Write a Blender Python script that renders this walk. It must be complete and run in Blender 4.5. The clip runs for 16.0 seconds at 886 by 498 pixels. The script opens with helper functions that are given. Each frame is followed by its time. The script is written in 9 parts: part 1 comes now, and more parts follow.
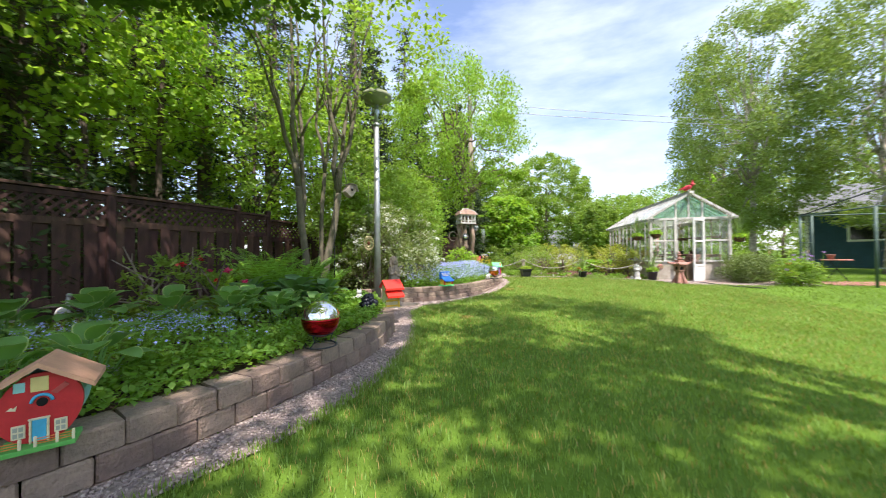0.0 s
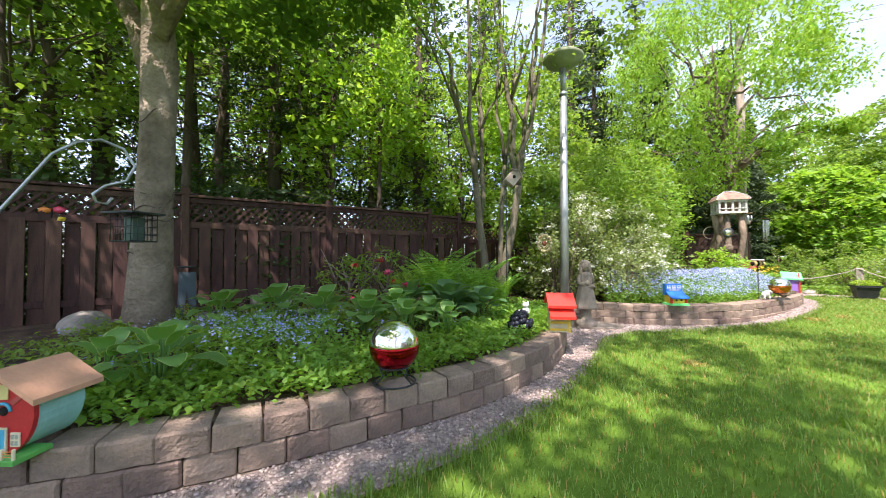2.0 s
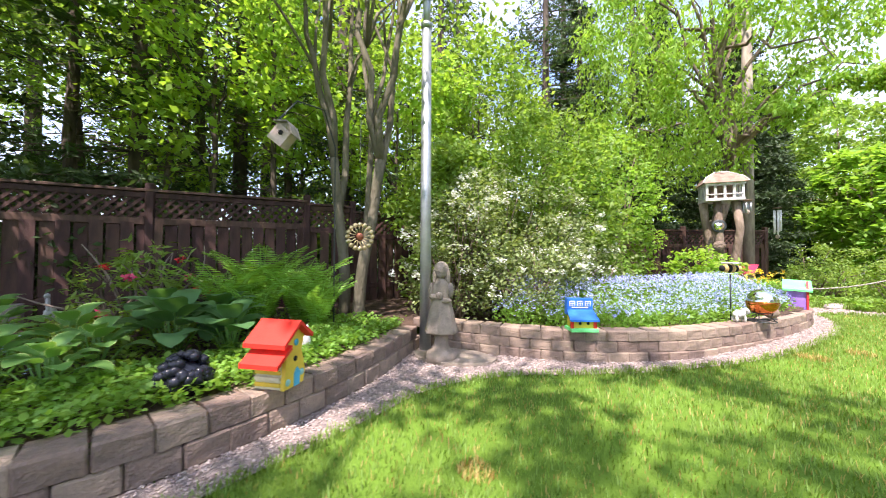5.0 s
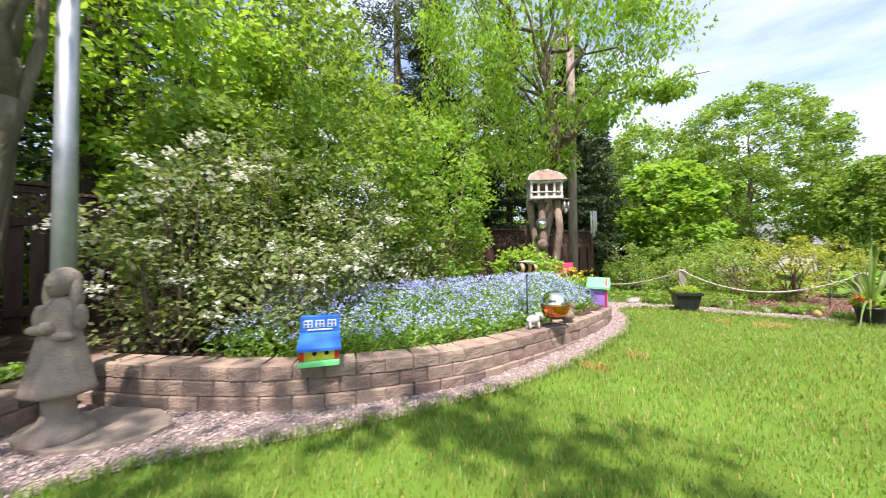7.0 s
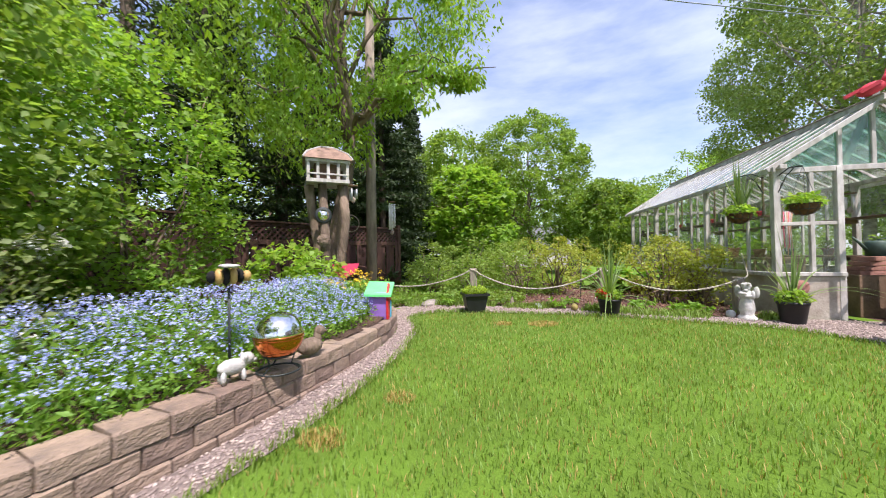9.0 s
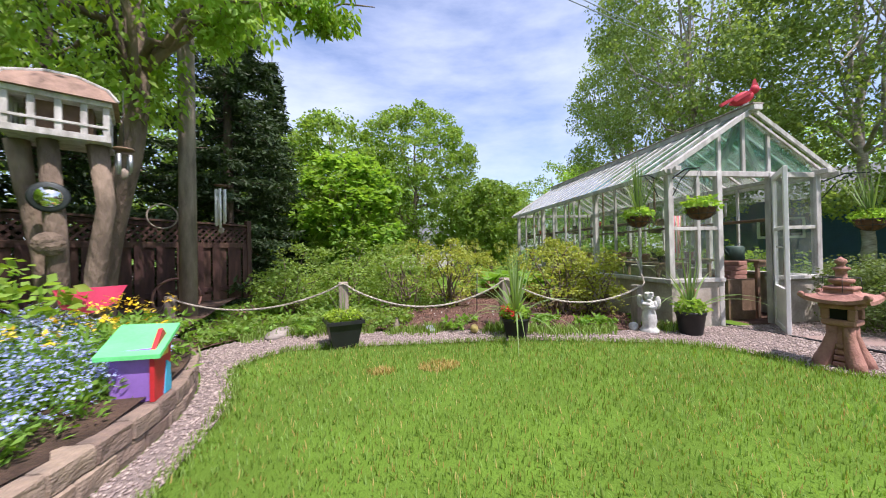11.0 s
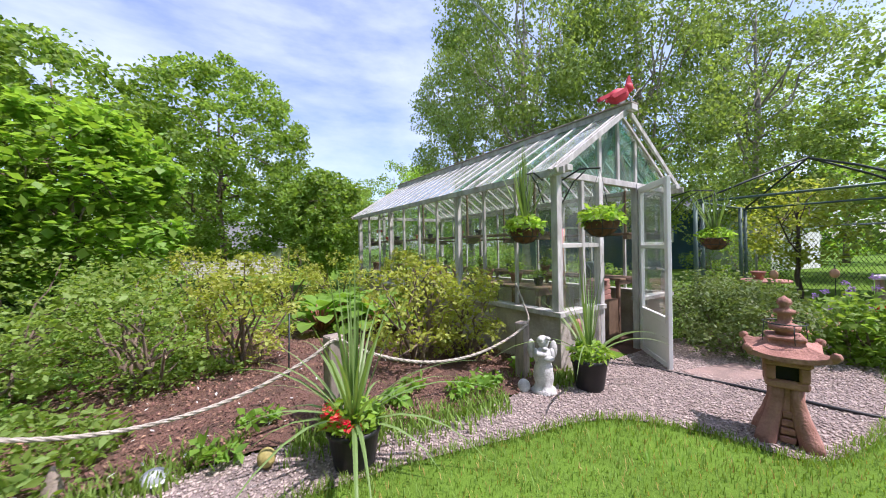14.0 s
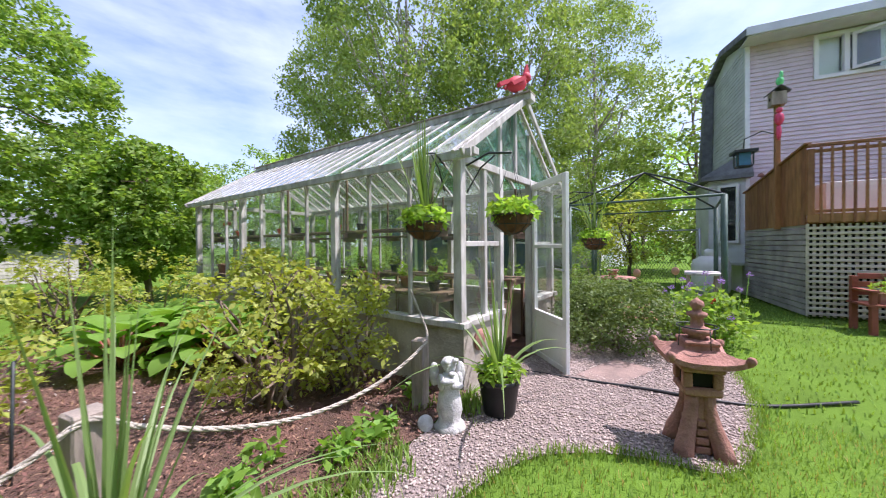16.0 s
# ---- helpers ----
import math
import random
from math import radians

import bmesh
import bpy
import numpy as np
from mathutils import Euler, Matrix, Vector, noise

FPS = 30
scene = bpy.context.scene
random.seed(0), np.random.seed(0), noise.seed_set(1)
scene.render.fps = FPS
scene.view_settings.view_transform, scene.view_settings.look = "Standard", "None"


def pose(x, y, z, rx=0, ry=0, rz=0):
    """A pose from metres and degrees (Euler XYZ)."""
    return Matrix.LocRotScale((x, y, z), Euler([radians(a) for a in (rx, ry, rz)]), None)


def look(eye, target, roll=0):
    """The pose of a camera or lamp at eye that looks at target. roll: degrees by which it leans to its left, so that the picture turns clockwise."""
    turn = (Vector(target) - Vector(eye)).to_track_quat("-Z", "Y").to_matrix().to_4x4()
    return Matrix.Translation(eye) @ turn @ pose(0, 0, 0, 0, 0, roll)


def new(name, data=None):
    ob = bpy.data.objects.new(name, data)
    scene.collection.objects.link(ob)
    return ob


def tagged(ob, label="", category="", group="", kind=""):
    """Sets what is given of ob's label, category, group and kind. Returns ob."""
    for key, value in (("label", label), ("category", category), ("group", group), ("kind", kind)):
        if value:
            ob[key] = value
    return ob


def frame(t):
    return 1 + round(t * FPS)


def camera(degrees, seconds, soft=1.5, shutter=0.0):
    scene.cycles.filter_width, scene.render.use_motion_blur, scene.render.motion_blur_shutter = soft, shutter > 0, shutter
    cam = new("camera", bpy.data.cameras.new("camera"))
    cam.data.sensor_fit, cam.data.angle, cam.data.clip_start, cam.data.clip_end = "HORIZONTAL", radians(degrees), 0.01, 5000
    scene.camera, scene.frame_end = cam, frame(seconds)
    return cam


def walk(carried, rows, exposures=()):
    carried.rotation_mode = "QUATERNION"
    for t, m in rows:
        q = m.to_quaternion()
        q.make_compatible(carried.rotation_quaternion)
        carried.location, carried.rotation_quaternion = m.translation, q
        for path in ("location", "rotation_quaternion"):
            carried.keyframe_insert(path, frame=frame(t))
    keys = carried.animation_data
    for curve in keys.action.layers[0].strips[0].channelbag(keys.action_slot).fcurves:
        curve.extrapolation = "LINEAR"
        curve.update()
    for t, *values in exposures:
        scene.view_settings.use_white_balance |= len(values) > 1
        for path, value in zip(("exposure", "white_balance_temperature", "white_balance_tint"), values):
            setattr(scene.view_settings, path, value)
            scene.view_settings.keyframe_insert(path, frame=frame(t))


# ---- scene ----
cam = camera(104.3, 16.0, soft=1.0, shutter=0.25)
PATH = [
    (0, (3.458, 2.972, 0.994), (3.003, 4.92, 1.018), -0.6),
    (0.5, (3.544, 3.324, 0.993), (2.7, 5.137, 1.025), -0.2),
    (1, (3.588, 3.695, 1.002), (2.452, 5.341, 1.036), -0.1),
    (1.5, (3.59, 4.038, 0.986), (2.214, 5.489, 1.027), -0.2),
    (2, (3.64, 4.407, 1.0), (2.08, 5.657, 1.044), -0.1),
    (2.5, (3.7, 4.795, 0.996), (2.045, 5.916, 1.039), 0.1),
    (3, (3.736, 5.248, 1.014), (2.049, 6.322, 1.056), 0.1),
    (3.2, (3.745, 5.434, 1.011), (2.055, 6.502, 1.054), 0.1),
    (5.3, (3.891, 7.447, 1.01), (2.252, 8.593, 1.043), 0.3),
    (5.5, (3.907, 7.628, 1.007), (2.296, 8.812, 1.045), 0.3),
    (6, (3.91, 8.036, 0.981), (2.382, 9.327, 1.027), 0.1),
    (6.5, (3.92, 8.435, 0.984), (2.512, 9.855, 1.033), -0.2),
    (7, (3.937, 8.826, 0.991), (2.69, 10.389, 1.037), -0.5),
    (7.5, (3.986, 9.16, 0.974), (2.949, 10.87, 1.019), -0.3),
    (8, (4.025, 9.494, 0.98), (3.22, 11.325, 1.018), -0.6),
    (8.5, (4.026, 9.883, 0.966), (3.454, 11.8, 1.004), -0.8),
    (9, (4.054, 10.29, 0.983), (3.674, 12.254, 1.014), -0.9),
    (9.2, (4.056, 10.437, 0.973), (3.731, 12.41, 1.005), -1.0),
    (11.3, (4.092, 11.93, 1.096), (4.475, 13.893, 1.107), -1.1),
    (11.5, (4.096, 12.076, 1.099), (4.554, 14.023, 1.113), -1.1),
    (12, (4.19, 12.397, 1.13), (4.813, 14.298, 1.135), -1.1),
    (12.5, (4.308, 12.69, 1.173), (5.078, 14.536, 1.178), -1.1),
    (13, (4.45, 13.001, 1.247), (5.339, 14.793, 1.242), -1.1),
    (13.5, (4.598, 13.261, 1.294), (5.597, 14.994, 1.287), -1.1),
    (14, (4.757, 13.511, 1.329), (5.866, 15.175, 1.318), -1.1),
    (14.5, (4.892, 13.74, 1.335), (6.11, 15.325, 1.325), -0.9),
    (15, (4.999, 13.955, 1.344), (6.341, 15.437, 1.331), -0.9),
    (15.5, (5.098, 14.075, 1.324), (6.57, 15.43, 1.307), -0.7),
    (16, (5.191, 14.167, 1.309), (6.813, 15.338, 1.287), -0.5),
]
walk(cam, [(t, look(eye, target, roll)) for t, eye, target, roll in PATH], exposures=((0, 1.1, 6650, 20), (1.5, 1.24, 6650, 22), (3, 1.62, 6550, 24), (5.5, 1.56, 6550, 27), (7, 1.2, 6600, 26), (9, 0.78, 6500, 25), (12, 0.66, 6250, 27), (16, 0.86, 6100, 29)))

# ---------------------------------------------------------------- light
SUN_ELEV, SUN_AZ = 62.0, 143.0      # azimuth clockwise from +y
w = bpy.data.worlds.new("sky_world")
scene.world = w
w.use_nodes = True
wn, wl = w.node_tree.nodes, w.node_tree.links
wn.clear()
w_out = wn.new("ShaderNodeOutputWorld")
w_bg = wn.new("ShaderNodeBackground")
w_sky = wn.new("ShaderNodeTexSky")
w_sky.sky_type, w_sky.sun_disc = "NISHITA", False
w_sky.sun_elevation, w_sky.sun_rotation = radians(SUN_ELEV), radians(SUN_AZ)
w_sky.air_density, w_sky.dust_density, w_sky.ozone_density = 1.0, 1.2, 1.5
w_co = wn.new("ShaderNodeTexCoord")
w_map = wn.new("ShaderNodeMapping")
w_map.inputs["Scale"].default_value = (1.0, 1.6, 3.6)
w_n = wn.new("ShaderNodeTexNoise")
w_n.inputs["Scale"].default_value, w_n.inputs["Detail"].default_value, w_n.inputs["Roughness"].default_value = 2.1, 7, 0.58
w_r = wn.new("ShaderNodeValToRGB")
w_r.color_ramp.elements[0].position, w_r.color_ramp.elements[1].position = 0.34, 0.92
w_mix = wn.new("ShaderNodeMix")
w_mix.data_type = "RGBA"
w_mix.inputs["B"].default_value = (4.75, 5.45, 6.3, 1)
wl.new(w_co.outputs["Generated"], w_map.inputs["Vector"])
wl.new(w_map.outputs[0], w_n.inputs["Vector"])
wl.new(w_n.outputs[0], w_r.inputs[0])
wl.new(w_r.outputs[0], w_mix.inputs["Factor"])
wl.new(w_sky.outputs[0], w_mix.inputs["A"])
wl.new(w_mix.outputs["Result"], w_bg.inputs[0])
w_bg.inputs[1].default_value = 0.15
wl.new(w_bg.outputs[0], w_out.inputs[0])
sun_data = bpy.data.lights.new("sun", "SUN")
sun_data.energy, sun_data.angle, sun_data.color = 3.9, radians(0.6), (1.0, 0.95, 0.86)
sun = new("sun", sun_data)
_e, _a = radians(SUN_ELEV), radians(SUN_AZ)
SUN_DIR = Vector((math.sin(_a) * math.cos(_e), math.cos(_a) * math.cos(_e), math.sin(_e)))
sun.matrix_world = look(SUN_DIR * 60, (0, 0, 0))


# ---------------------------------------------------------------- materials
def mat(name, color, rough=0.7, vary=0.25, scale=8.0, bump=0.3, grain=60.0, metal=0.0, color2=None, island=0.0, obrand=0.0, stretch=(1, 1, 1), spec=0.4, dist=0.01):
    """Two-scale procedural surface: broad stains, fine grain, and per-piece variation."""
    m = bpy.data.materials.new(name)
    m.use_nodes = True
    n, l = m.node_tree.nodes, m.node_tree.links
    b = n["Principled BSDF"]
    b.inputs["Roughness"].default_value, b.inputs["Metallic"].default_value = rough, metal
    b.inputs["Specular IOR Level"].default_value = spec
    co, mp = n.new("ShaderNodeTexCoord"), n.new("ShaderNodeMapping")
    mp.inputs["Scale"].default_value = stretch
    l.new(co.outputs["Object"], mp.inputs["Vector"])
    big, small = n.new("ShaderNodeTexNoise"), n.new("ShaderNodeTexNoise")
    big.inputs["Scale"].default_value, big.inputs["Detail"].default_value = scale, 5
    small.inputs["Scale"].default_value, small.inputs["Detail"].default_value = grain, 3
    l.new(mp.outputs[0], big.inputs["Vector"])
    l.new(mp.outputs[0], small.inputs["Vector"])
    ramp = n.new("ShaderNodeValToRGB")
    c = Vector(color)
    c2 = Vector(color2) if color2 else c * (1 - vary)
    c1 = c if color2 else c * (1 + vary * 0.6)
    ramp.color_ramp.elements[0].position, ramp.color_ramp.elements[1].position = 0.32, 0.68
    ramp.color_ramp.elements[0].color, ramp.color_ramp.elements[1].color = (*c2, 1), (*c1, 1)
    l.new(big.outputs[0], ramp.inputs[0])
    hsv = n.new("ShaderNodeHueSaturation")
    l.new(ramp.outputs[0], hsv.inputs["Color"])
    amount = n.new("ShaderNodeMapRange")
    amount.inputs["To Min"].default_value, amount.inputs["To Max"].default_value = 1 - vary * 0.55, 1 + vary * 0.55
    l.new(small.outputs[0], amount.inputs["Value"])
    value = amount.outputs[0]
    if island or obrand:
        src = n.new("ShaderNodeNewGeometry").outputs["Random Per Island"] if island else n.new("ShaderNodeObjectInfo").outputs["Random"]
        r = island or obrand
        mr = n.new("ShaderNodeMapRange")
        mr.inputs["To Min"].default_value, mr.inputs["To Max"].default_value = 1 - r, 1 + r
        l.new(src, mr.inputs["Value"])
        mu = n.new("ShaderNodeMath")
        mu.operation = "MULTIPLY"
        l.new(value, mu.inputs[0])
        l.new(mr.outputs[0], mu.inputs[1])
        value = mu.outputs[0]
        hr = n.new("ShaderNodeMapRange")
        hr.inputs["To Min"].default_value, hr.inputs["To Max"].default_value = 0.5 - r * 0.05, 0.5 + r * 0.05
        l.new(src, hr.inputs["Value"])
        l.new(hr.outputs[0], hsv.inputs["Hue"])
    l.new(value, hsv.inputs["Value"])
    l.new(hsv.outputs[0], b.inputs["Base Color"])
    if bump:
        bp = n.new("ShaderNodeBump")
        bp.inputs["Strength"].default_value, bp.inputs["Distance"].default_value = bump, dist
        l.new(small.outputs[0], bp.inputs["Height"])
        l.new(bp.outputs[0], b.inputs["Normal"])
    return m


def leaf_mat(name, color, trans=0.45, island=0.45, rough=0.55, tcol=None):
    """Leaves: gloss above, light let through, each leaf a little different, clumps differ too."""
    m = bpy.data.materials.new(name)
    m.use_nodes = True
    n, l = m.node_tree.nodes, m.node_tree.links
    b, out = n["Principled BSDF"], n["Material Output"]
    b.inputs["Roughness"].default_value = rough
    b.inputs["Specular IOR Level"].default_value = 0.3
    geo = n.new("ShaderNodeNewGeometry")
    co, ns = n.new("ShaderNodeTexCoord"), n.new("ShaderNodeTexNoise")
    ns.inputs["Scale"].default_value, ns.inputs["Detail"].default_value = 1.3, 3
    l.new(co.outputs["Object"], ns.inputs["Vector"])
    ad = n.new("ShaderNodeMath")
    ad.operation = "ADD"
    l.new(geo.outputs["Random Per Island"], ad.inputs[0])
    l.new(ns.outputs[0], ad.inputs[1])
    hsv = n.new("ShaderNodeHueSaturation")
    hsv.inputs["Color"].default_value = (*color, 1)
    for sock, lo, hi in (("Value", 1 - island, 1 + island), ("Hue", 0.485, 0.515), ("Saturation", 1.12, 0.85)):
        mr = n.new("ShaderNodeMapRange")
        mr.inputs["From Min"].default_value, mr.inputs["From Max"].default_value = 0.15, 1.75
        mr.inputs["To Min"].default_value, mr.inputs["To Max"].default_value = lo, hi
        l.new(ad.outputs[0], mr.inputs["Value"])
        l.new(mr.outputs[0], hsv.inputs[sock])
    l.new(hsv.outputs[0], b.inputs["Base Color"])
    tr = n.new("ShaderNodeBsdfTranslucent")
    tint = n.new("ShaderNodeMix")
    tint.data_type, tint.blend_type = "RGBA", "MULTIPLY"
    tint.inputs["Factor"].default_value = 1.0
    l.new(hsv.outputs[0], tint.inputs["A"])
    tint.inputs["B"].default_value = (*(tcol or (1.7, 1.75, 0.7)), 1)
    l.new(tint.outputs["Result"], tr.inputs["Color"])
    mx = n.new("ShaderNodeMixShader")
    mx.inputs[0].default_value = trans
    l.new(b.outputs[0], mx.inputs[1])
    l.new(tr.outputs[0], mx.inputs[2])
    l.new(mx.outputs[0], out.inputs["Surface"])
    return m


def glass_mat(name, tint=(0.96, 0.99, 0.97), haze=0.06, rough=0.03):
    m = bpy.data.materials.new(name)
    m.use_nodes = True
    n, l = m.node_tree.nodes, m.node_tree.links
    out = n["Material Output"]
    n.remove(n["Principled BSDF"])
    tr, gl, df = n.new("ShaderNodeBsdfTransparent"), n.new("ShaderNodeBsdfGlossy"), n.new("ShaderNodeBsdfDiffuse")
    tr.inputs[0].default_value = (*tint, 1)
    gl.inputs["Roughness"].default_value = rough
    df.inputs[0].default_value = (0.55, 0.62, 0.58, 1)
    lw, fp, fr = n.new("ShaderNodeLayerWeight"), n.new("ShaderNodeMath"), n.new("ShaderNodeMapRange")
    fp.operation = "POWER"
    fp.inputs[1].default_value = 3.5
    l.new(lw.outputs["Facing"], fp.inputs[0])
    l.new(fp.outputs[0], fr.inputs["Value"])
    fr.inputs["To Min"].default_value, fr.inputs["To Max"].default_value = 0.04, 0.7
    co, ns, rp = n.new("ShaderNodeTexCoord"), n.new("ShaderNodeTexNoise"), n.new("ShaderNodeMapRange")
    ns.inputs["Scale"].default_value, ns.inputs["Detail"].default_value = 4, 6
    l.new(co.outputs["Object"], ns.inputs["Vector"])
    l.new(ns.outputs[0], rp.inputs["Value"])
    rp.inputs["From Min"].default_value, rp.inputs["From Max"].default_value = 0.35, 0.75
    rp.inputs["To Min"].default_value, rp.inputs["To Max"].default_value = haze * 0.3, haze * 1.6
    m1, m2 = n.new("ShaderNodeMixShader"), n.new("ShaderNodeMixShader")
    l.new(rp.outputs[0], m1.inputs[0])
    l.new(tr.outputs[0], m1.inputs[1])
    l.new(df.outputs[0], m1.inputs[2])
    l.new(fr.outputs[0], m2.inputs[0])
    l.new(m1.outputs[0], m2.inputs[1])
    l.new(gl.outputs[0], m2.inputs[2])
    l.new(m2.outputs[0], out.inputs["Surface"])
    return m


GRASS = leaf_mat("grass_blade", (0.175, 0.275, 0.05), 0.35, 0.55, 0.5)
GROUND = mat("lawn_soil", (0.115, 0.215, 0.026), 0.95, 0.5, 1.6, 0.8, 90, color2=(0.085, 0.155, 0.02), spec=0.1)
GRAVEL_BED = mat("gravel_bed", (0.36, 0.295, 0.265), 0.95, 0.35, 30, 1.0, 160, dist=0.02)
STONE = mat("gravel_stone", (0.42, 0.345, 0.31), 0.85, 0.25, 20, 0.3, 160, island=0.3)
SOIL = mat("bed_soil", (0.10, 0.062, 0.042), 0.97, 0.6, 5, 1.0, 70, dist=0.03)
MULCH = mat("red_mulch", (0.215, 0.115, 0.085), 0.97, 0.55, 5, 1.0, 75, color2=(0.115, 0.07, 0.052), dist=0.04)
BLOCK = mat("wall_block", (0.33, 0.24, 0.18), 0.92, 0.45, 9, 1.0, 60, obrand=0.24, color2=(0.195, 0.15, 0.122), dist=0.012)
FENCE = mat("fence_stain", (0.075, 0.036, 0.028), 0.75, 0.45, 3, 0.4, 30, obrand=0.3, stretch=(6, 6, 1))
BARK = mat("bark", (0.21, 0.16, 0.118), 0.95, 0.5, 5, 1.0, 26, stretch=(1, 1, 0.35), dist=0.03)
BARK_GREY = mat("grey_green_bark", (0.20, 0.175, 0.125), 0.95, 0.5, 6, 1.0, 30, stretch=(1, 1, 0.5), color2=(0.11, 0.10, 0.065), dist=0.02)
BARK_MAPLE = mat("maple_bark", (0.34, 0.275, 0.215), 0.95, 0.55, 3.2, 1.0, 26, stretch=(1, 1, 1.2), color2=(0.14, 0.11, 0.08), dist=0.03)
BARK_DK = mat("dark_bark", (0.12, 0.092, 0.072), 0.95, 0.5, 5, 1.0, 24, stretch=(1, 1, 0.3), dist=0.03)
BARK_BIRCH = mat("birch_bark", (0.52, 0.47, 0.40), 0.85, 0.6, 3, 0.5, 12, stretch=(1, 1, 2.5), color2=(0.2, 0.16, 0.13))
WHITEWOOD = mat("weathered_white_wood", (0.64, 0.63, 0.605), 0.75, 0.35, 4, 0.5, 30, color2=(0.36, 0.345, 0.315), stretch=(3, 3, 1), obrand=0.12)
GREYWOOD = mat("grey_wood", (0.34, 0.29, 0.24), 0.85, 0.4, 4, 0.5, 35, stretch=(3, 3, 0.7), obrand=0.15)
DOORPAINT = mat("white_door_paint", (0.78, 0.78, 0.77), 0.45, 0.12, 3, 0.1, 40)
SHELFWOOD = mat("shelf_wood", (0.20, 0.13, 0.085), 0.8, 0.4, 4, 0.4, 30, obrand=0.2)
GLASS = glass_mat("greenhouse_glass")
GLASS_ROOF = glass_mat("whitewashed_roof_glass", (0.92, 0.97, 0.95), 0.42, 0.06)
GLASS_GREEN = glass_mat("green_tinted_glass", (0.62, 0.90, 0.79), 0.13)
WINDOW = glass_mat("window_glass", (0.25, 0.28, 0.3), 0.04, 0.01)
L_MAPLE = leaf_mat("maple_leaf_shade", (0.105, 0.195, 0.035), 0.5)
L_BRIGHT = leaf_mat("bright_leaf", (0.24, 0.38, 0.055), 0.5)
L_YOUNG = leaf_mat("young_maple_leaf", (0.19, 0.325, 0.05), 0.48)
L_MID = leaf_mat("mid_leaf", (0.18, 0.28, 0.055), 0.48)
L_BIRCH = leaf_mat("birch_leaf", (0.19, 0.265, 0.08), 0.48)
L_SPRUCE = leaf_mat("spruce_needle", (0.055, 0.095, 0.035), 0.3)
L_GREY = leaf_mat("grey_green_leaf", (0.20, 0.255, 0.105), 0.4)
L_AZALEA = leaf_mat("yellow_green_leaf", (0.32, 0.36, 0.07), 0.42)
L_OLIVE = leaf_mat("olive_leaf", (0.21, 0.31, 0.065), 0.45)
L_DARK = leaf_mat("dark_leaf", (0.065, 0.12, 0.04), 0.3, 0.4, 0.4)
L_COVER = leaf_mat("ground_cover_leaf", (0.175, 0.325, 0.045), 0.42)
L_HOSTA = leaf_mat("hosta_leaf", (0.145, 0.30, 0.075), 0.35, 0.35, 0.4)
L_HOSTA_DK = leaf_mat("plain_hosta_leaf", (0.075, 0.175, 0.06), 0.25, 0.35, 0.4)
L_SPRUCE_DK = leaf_mat("dense_spruce_needle", (0.045, 0.078, 0.032), 0.18)
L_HOSTA_RIM = leaf_mat("hosta_cream_rim", (0.42, 0.52, 0.2), 0.3, 0.2, 0.4)
L_FERN = leaf_mat("fern_frond", (0.19, 0.36, 0.06), 0.45)
P_BLUE = leaf_mat("blue_petal", (0.45, 0.52, 0.85), 0.3, 0.3, 0.6, (1.0, 1.0, 1.1))
P_WHITE = leaf_mat("white_petal", (0.78, 0.8, 0.72), 0.3, 0.15, 0.6, (1, 1, 0.9))
P_RED = leaf_mat("red_petal", (0.75, 0.03, 0.03), 0.25, 0.25, 0.5, (1, 0.6, 0.5))
P_PINK = leaf_mat("pink_petal", (0.75, 0.04, 0.18), 0.25, 0.25, 0.5, (1, 0.6, 0.6))
P_YELLOW = leaf_mat("yellow_petal", (0.85, 0.6, 0.03), 0.25, 0.2, 0.5, (1, 0.9, 0.5))
P_PURPLE = leaf_mat("purple_petal", (0.42, 0.25, 0.62), 0.25, 0.25, 0.5, (1, 0.8, 1))


# ---------------------------------------------------------------- mesh helpers
def g(x, y):
    """Height of the ground: level lawn that rises a little towards the rope bed."""
    def s(v, a, b):
        v = min(1, max(0, (v - a) / (b - a)))
        return v * v * (3 - 2 * v)
    return s(y, 10.0, 14.5) * (0.12 - 0.10 * s(x, 4.0, 9.5))


def part(name, bm, material, parent=None, label="", m=None):
    """Link a bmesh (or mesh data) as one mesh object under a thing."""
    if isinstance(bm, bmesh.types.BMesh):
        me = bpy.data.meshes.new(name)
        bmesh.ops.recalc_face_normals(bm, faces=bm.faces)
        bm.to_mesh(me)
        bm.free()
    else:
        me = bm
    if material and not me.materials:
        me.materials.append(material)
    ob = new(name, me)
    if parent:
        ob.parent = parent
    if m is not None:
        ob.matrix_basis = m
    if label:
        ob["label"] = label
    return ob


def empty(name, label, category, m=None, group="", kind=""):
    ob = new(name)
    ob.empty_display_size = 0.1
    if m is not None:
        ob.matrix_basis = m
    return tagged(ob, label, category, group, kind)


def pydata(name, verts, faces, material, parent=None, label="", m=None, smooth=False):
    me = bpy.data.meshes.new(name)
    me.from_pydata(verts, [], faces)
    if smooth:
        me.shade_smooth()
    me.update()
    return part(name, me, material, parent, label, m)


def quads(name, v, k, material, parent=None, label="", m=None):
    """Fast mesh out of an (n*k, 3) array: n faces of k corners each, nothing shared."""
    v = np.ascontiguousarray(v, dtype=np.float32).reshape(-1, 3)
    n = len(v) // k
    me = bpy.data.meshes.new(name)
    me.vertices.add(n * k)
    me.vertices.foreach_set("co", v.ravel())
    me.loops.add(n * k)
    me.loops.foreach_set("vertex_index", np.arange(n * k, dtype=np.int32))
    me.polygons.add(n)
    me.polygons.foreach_set("loop_start", np.arange(0, n * k, k, dtype=np.int32))
    me.update(calc_edges=True)
    return part(name, me, material, parent, label, m)


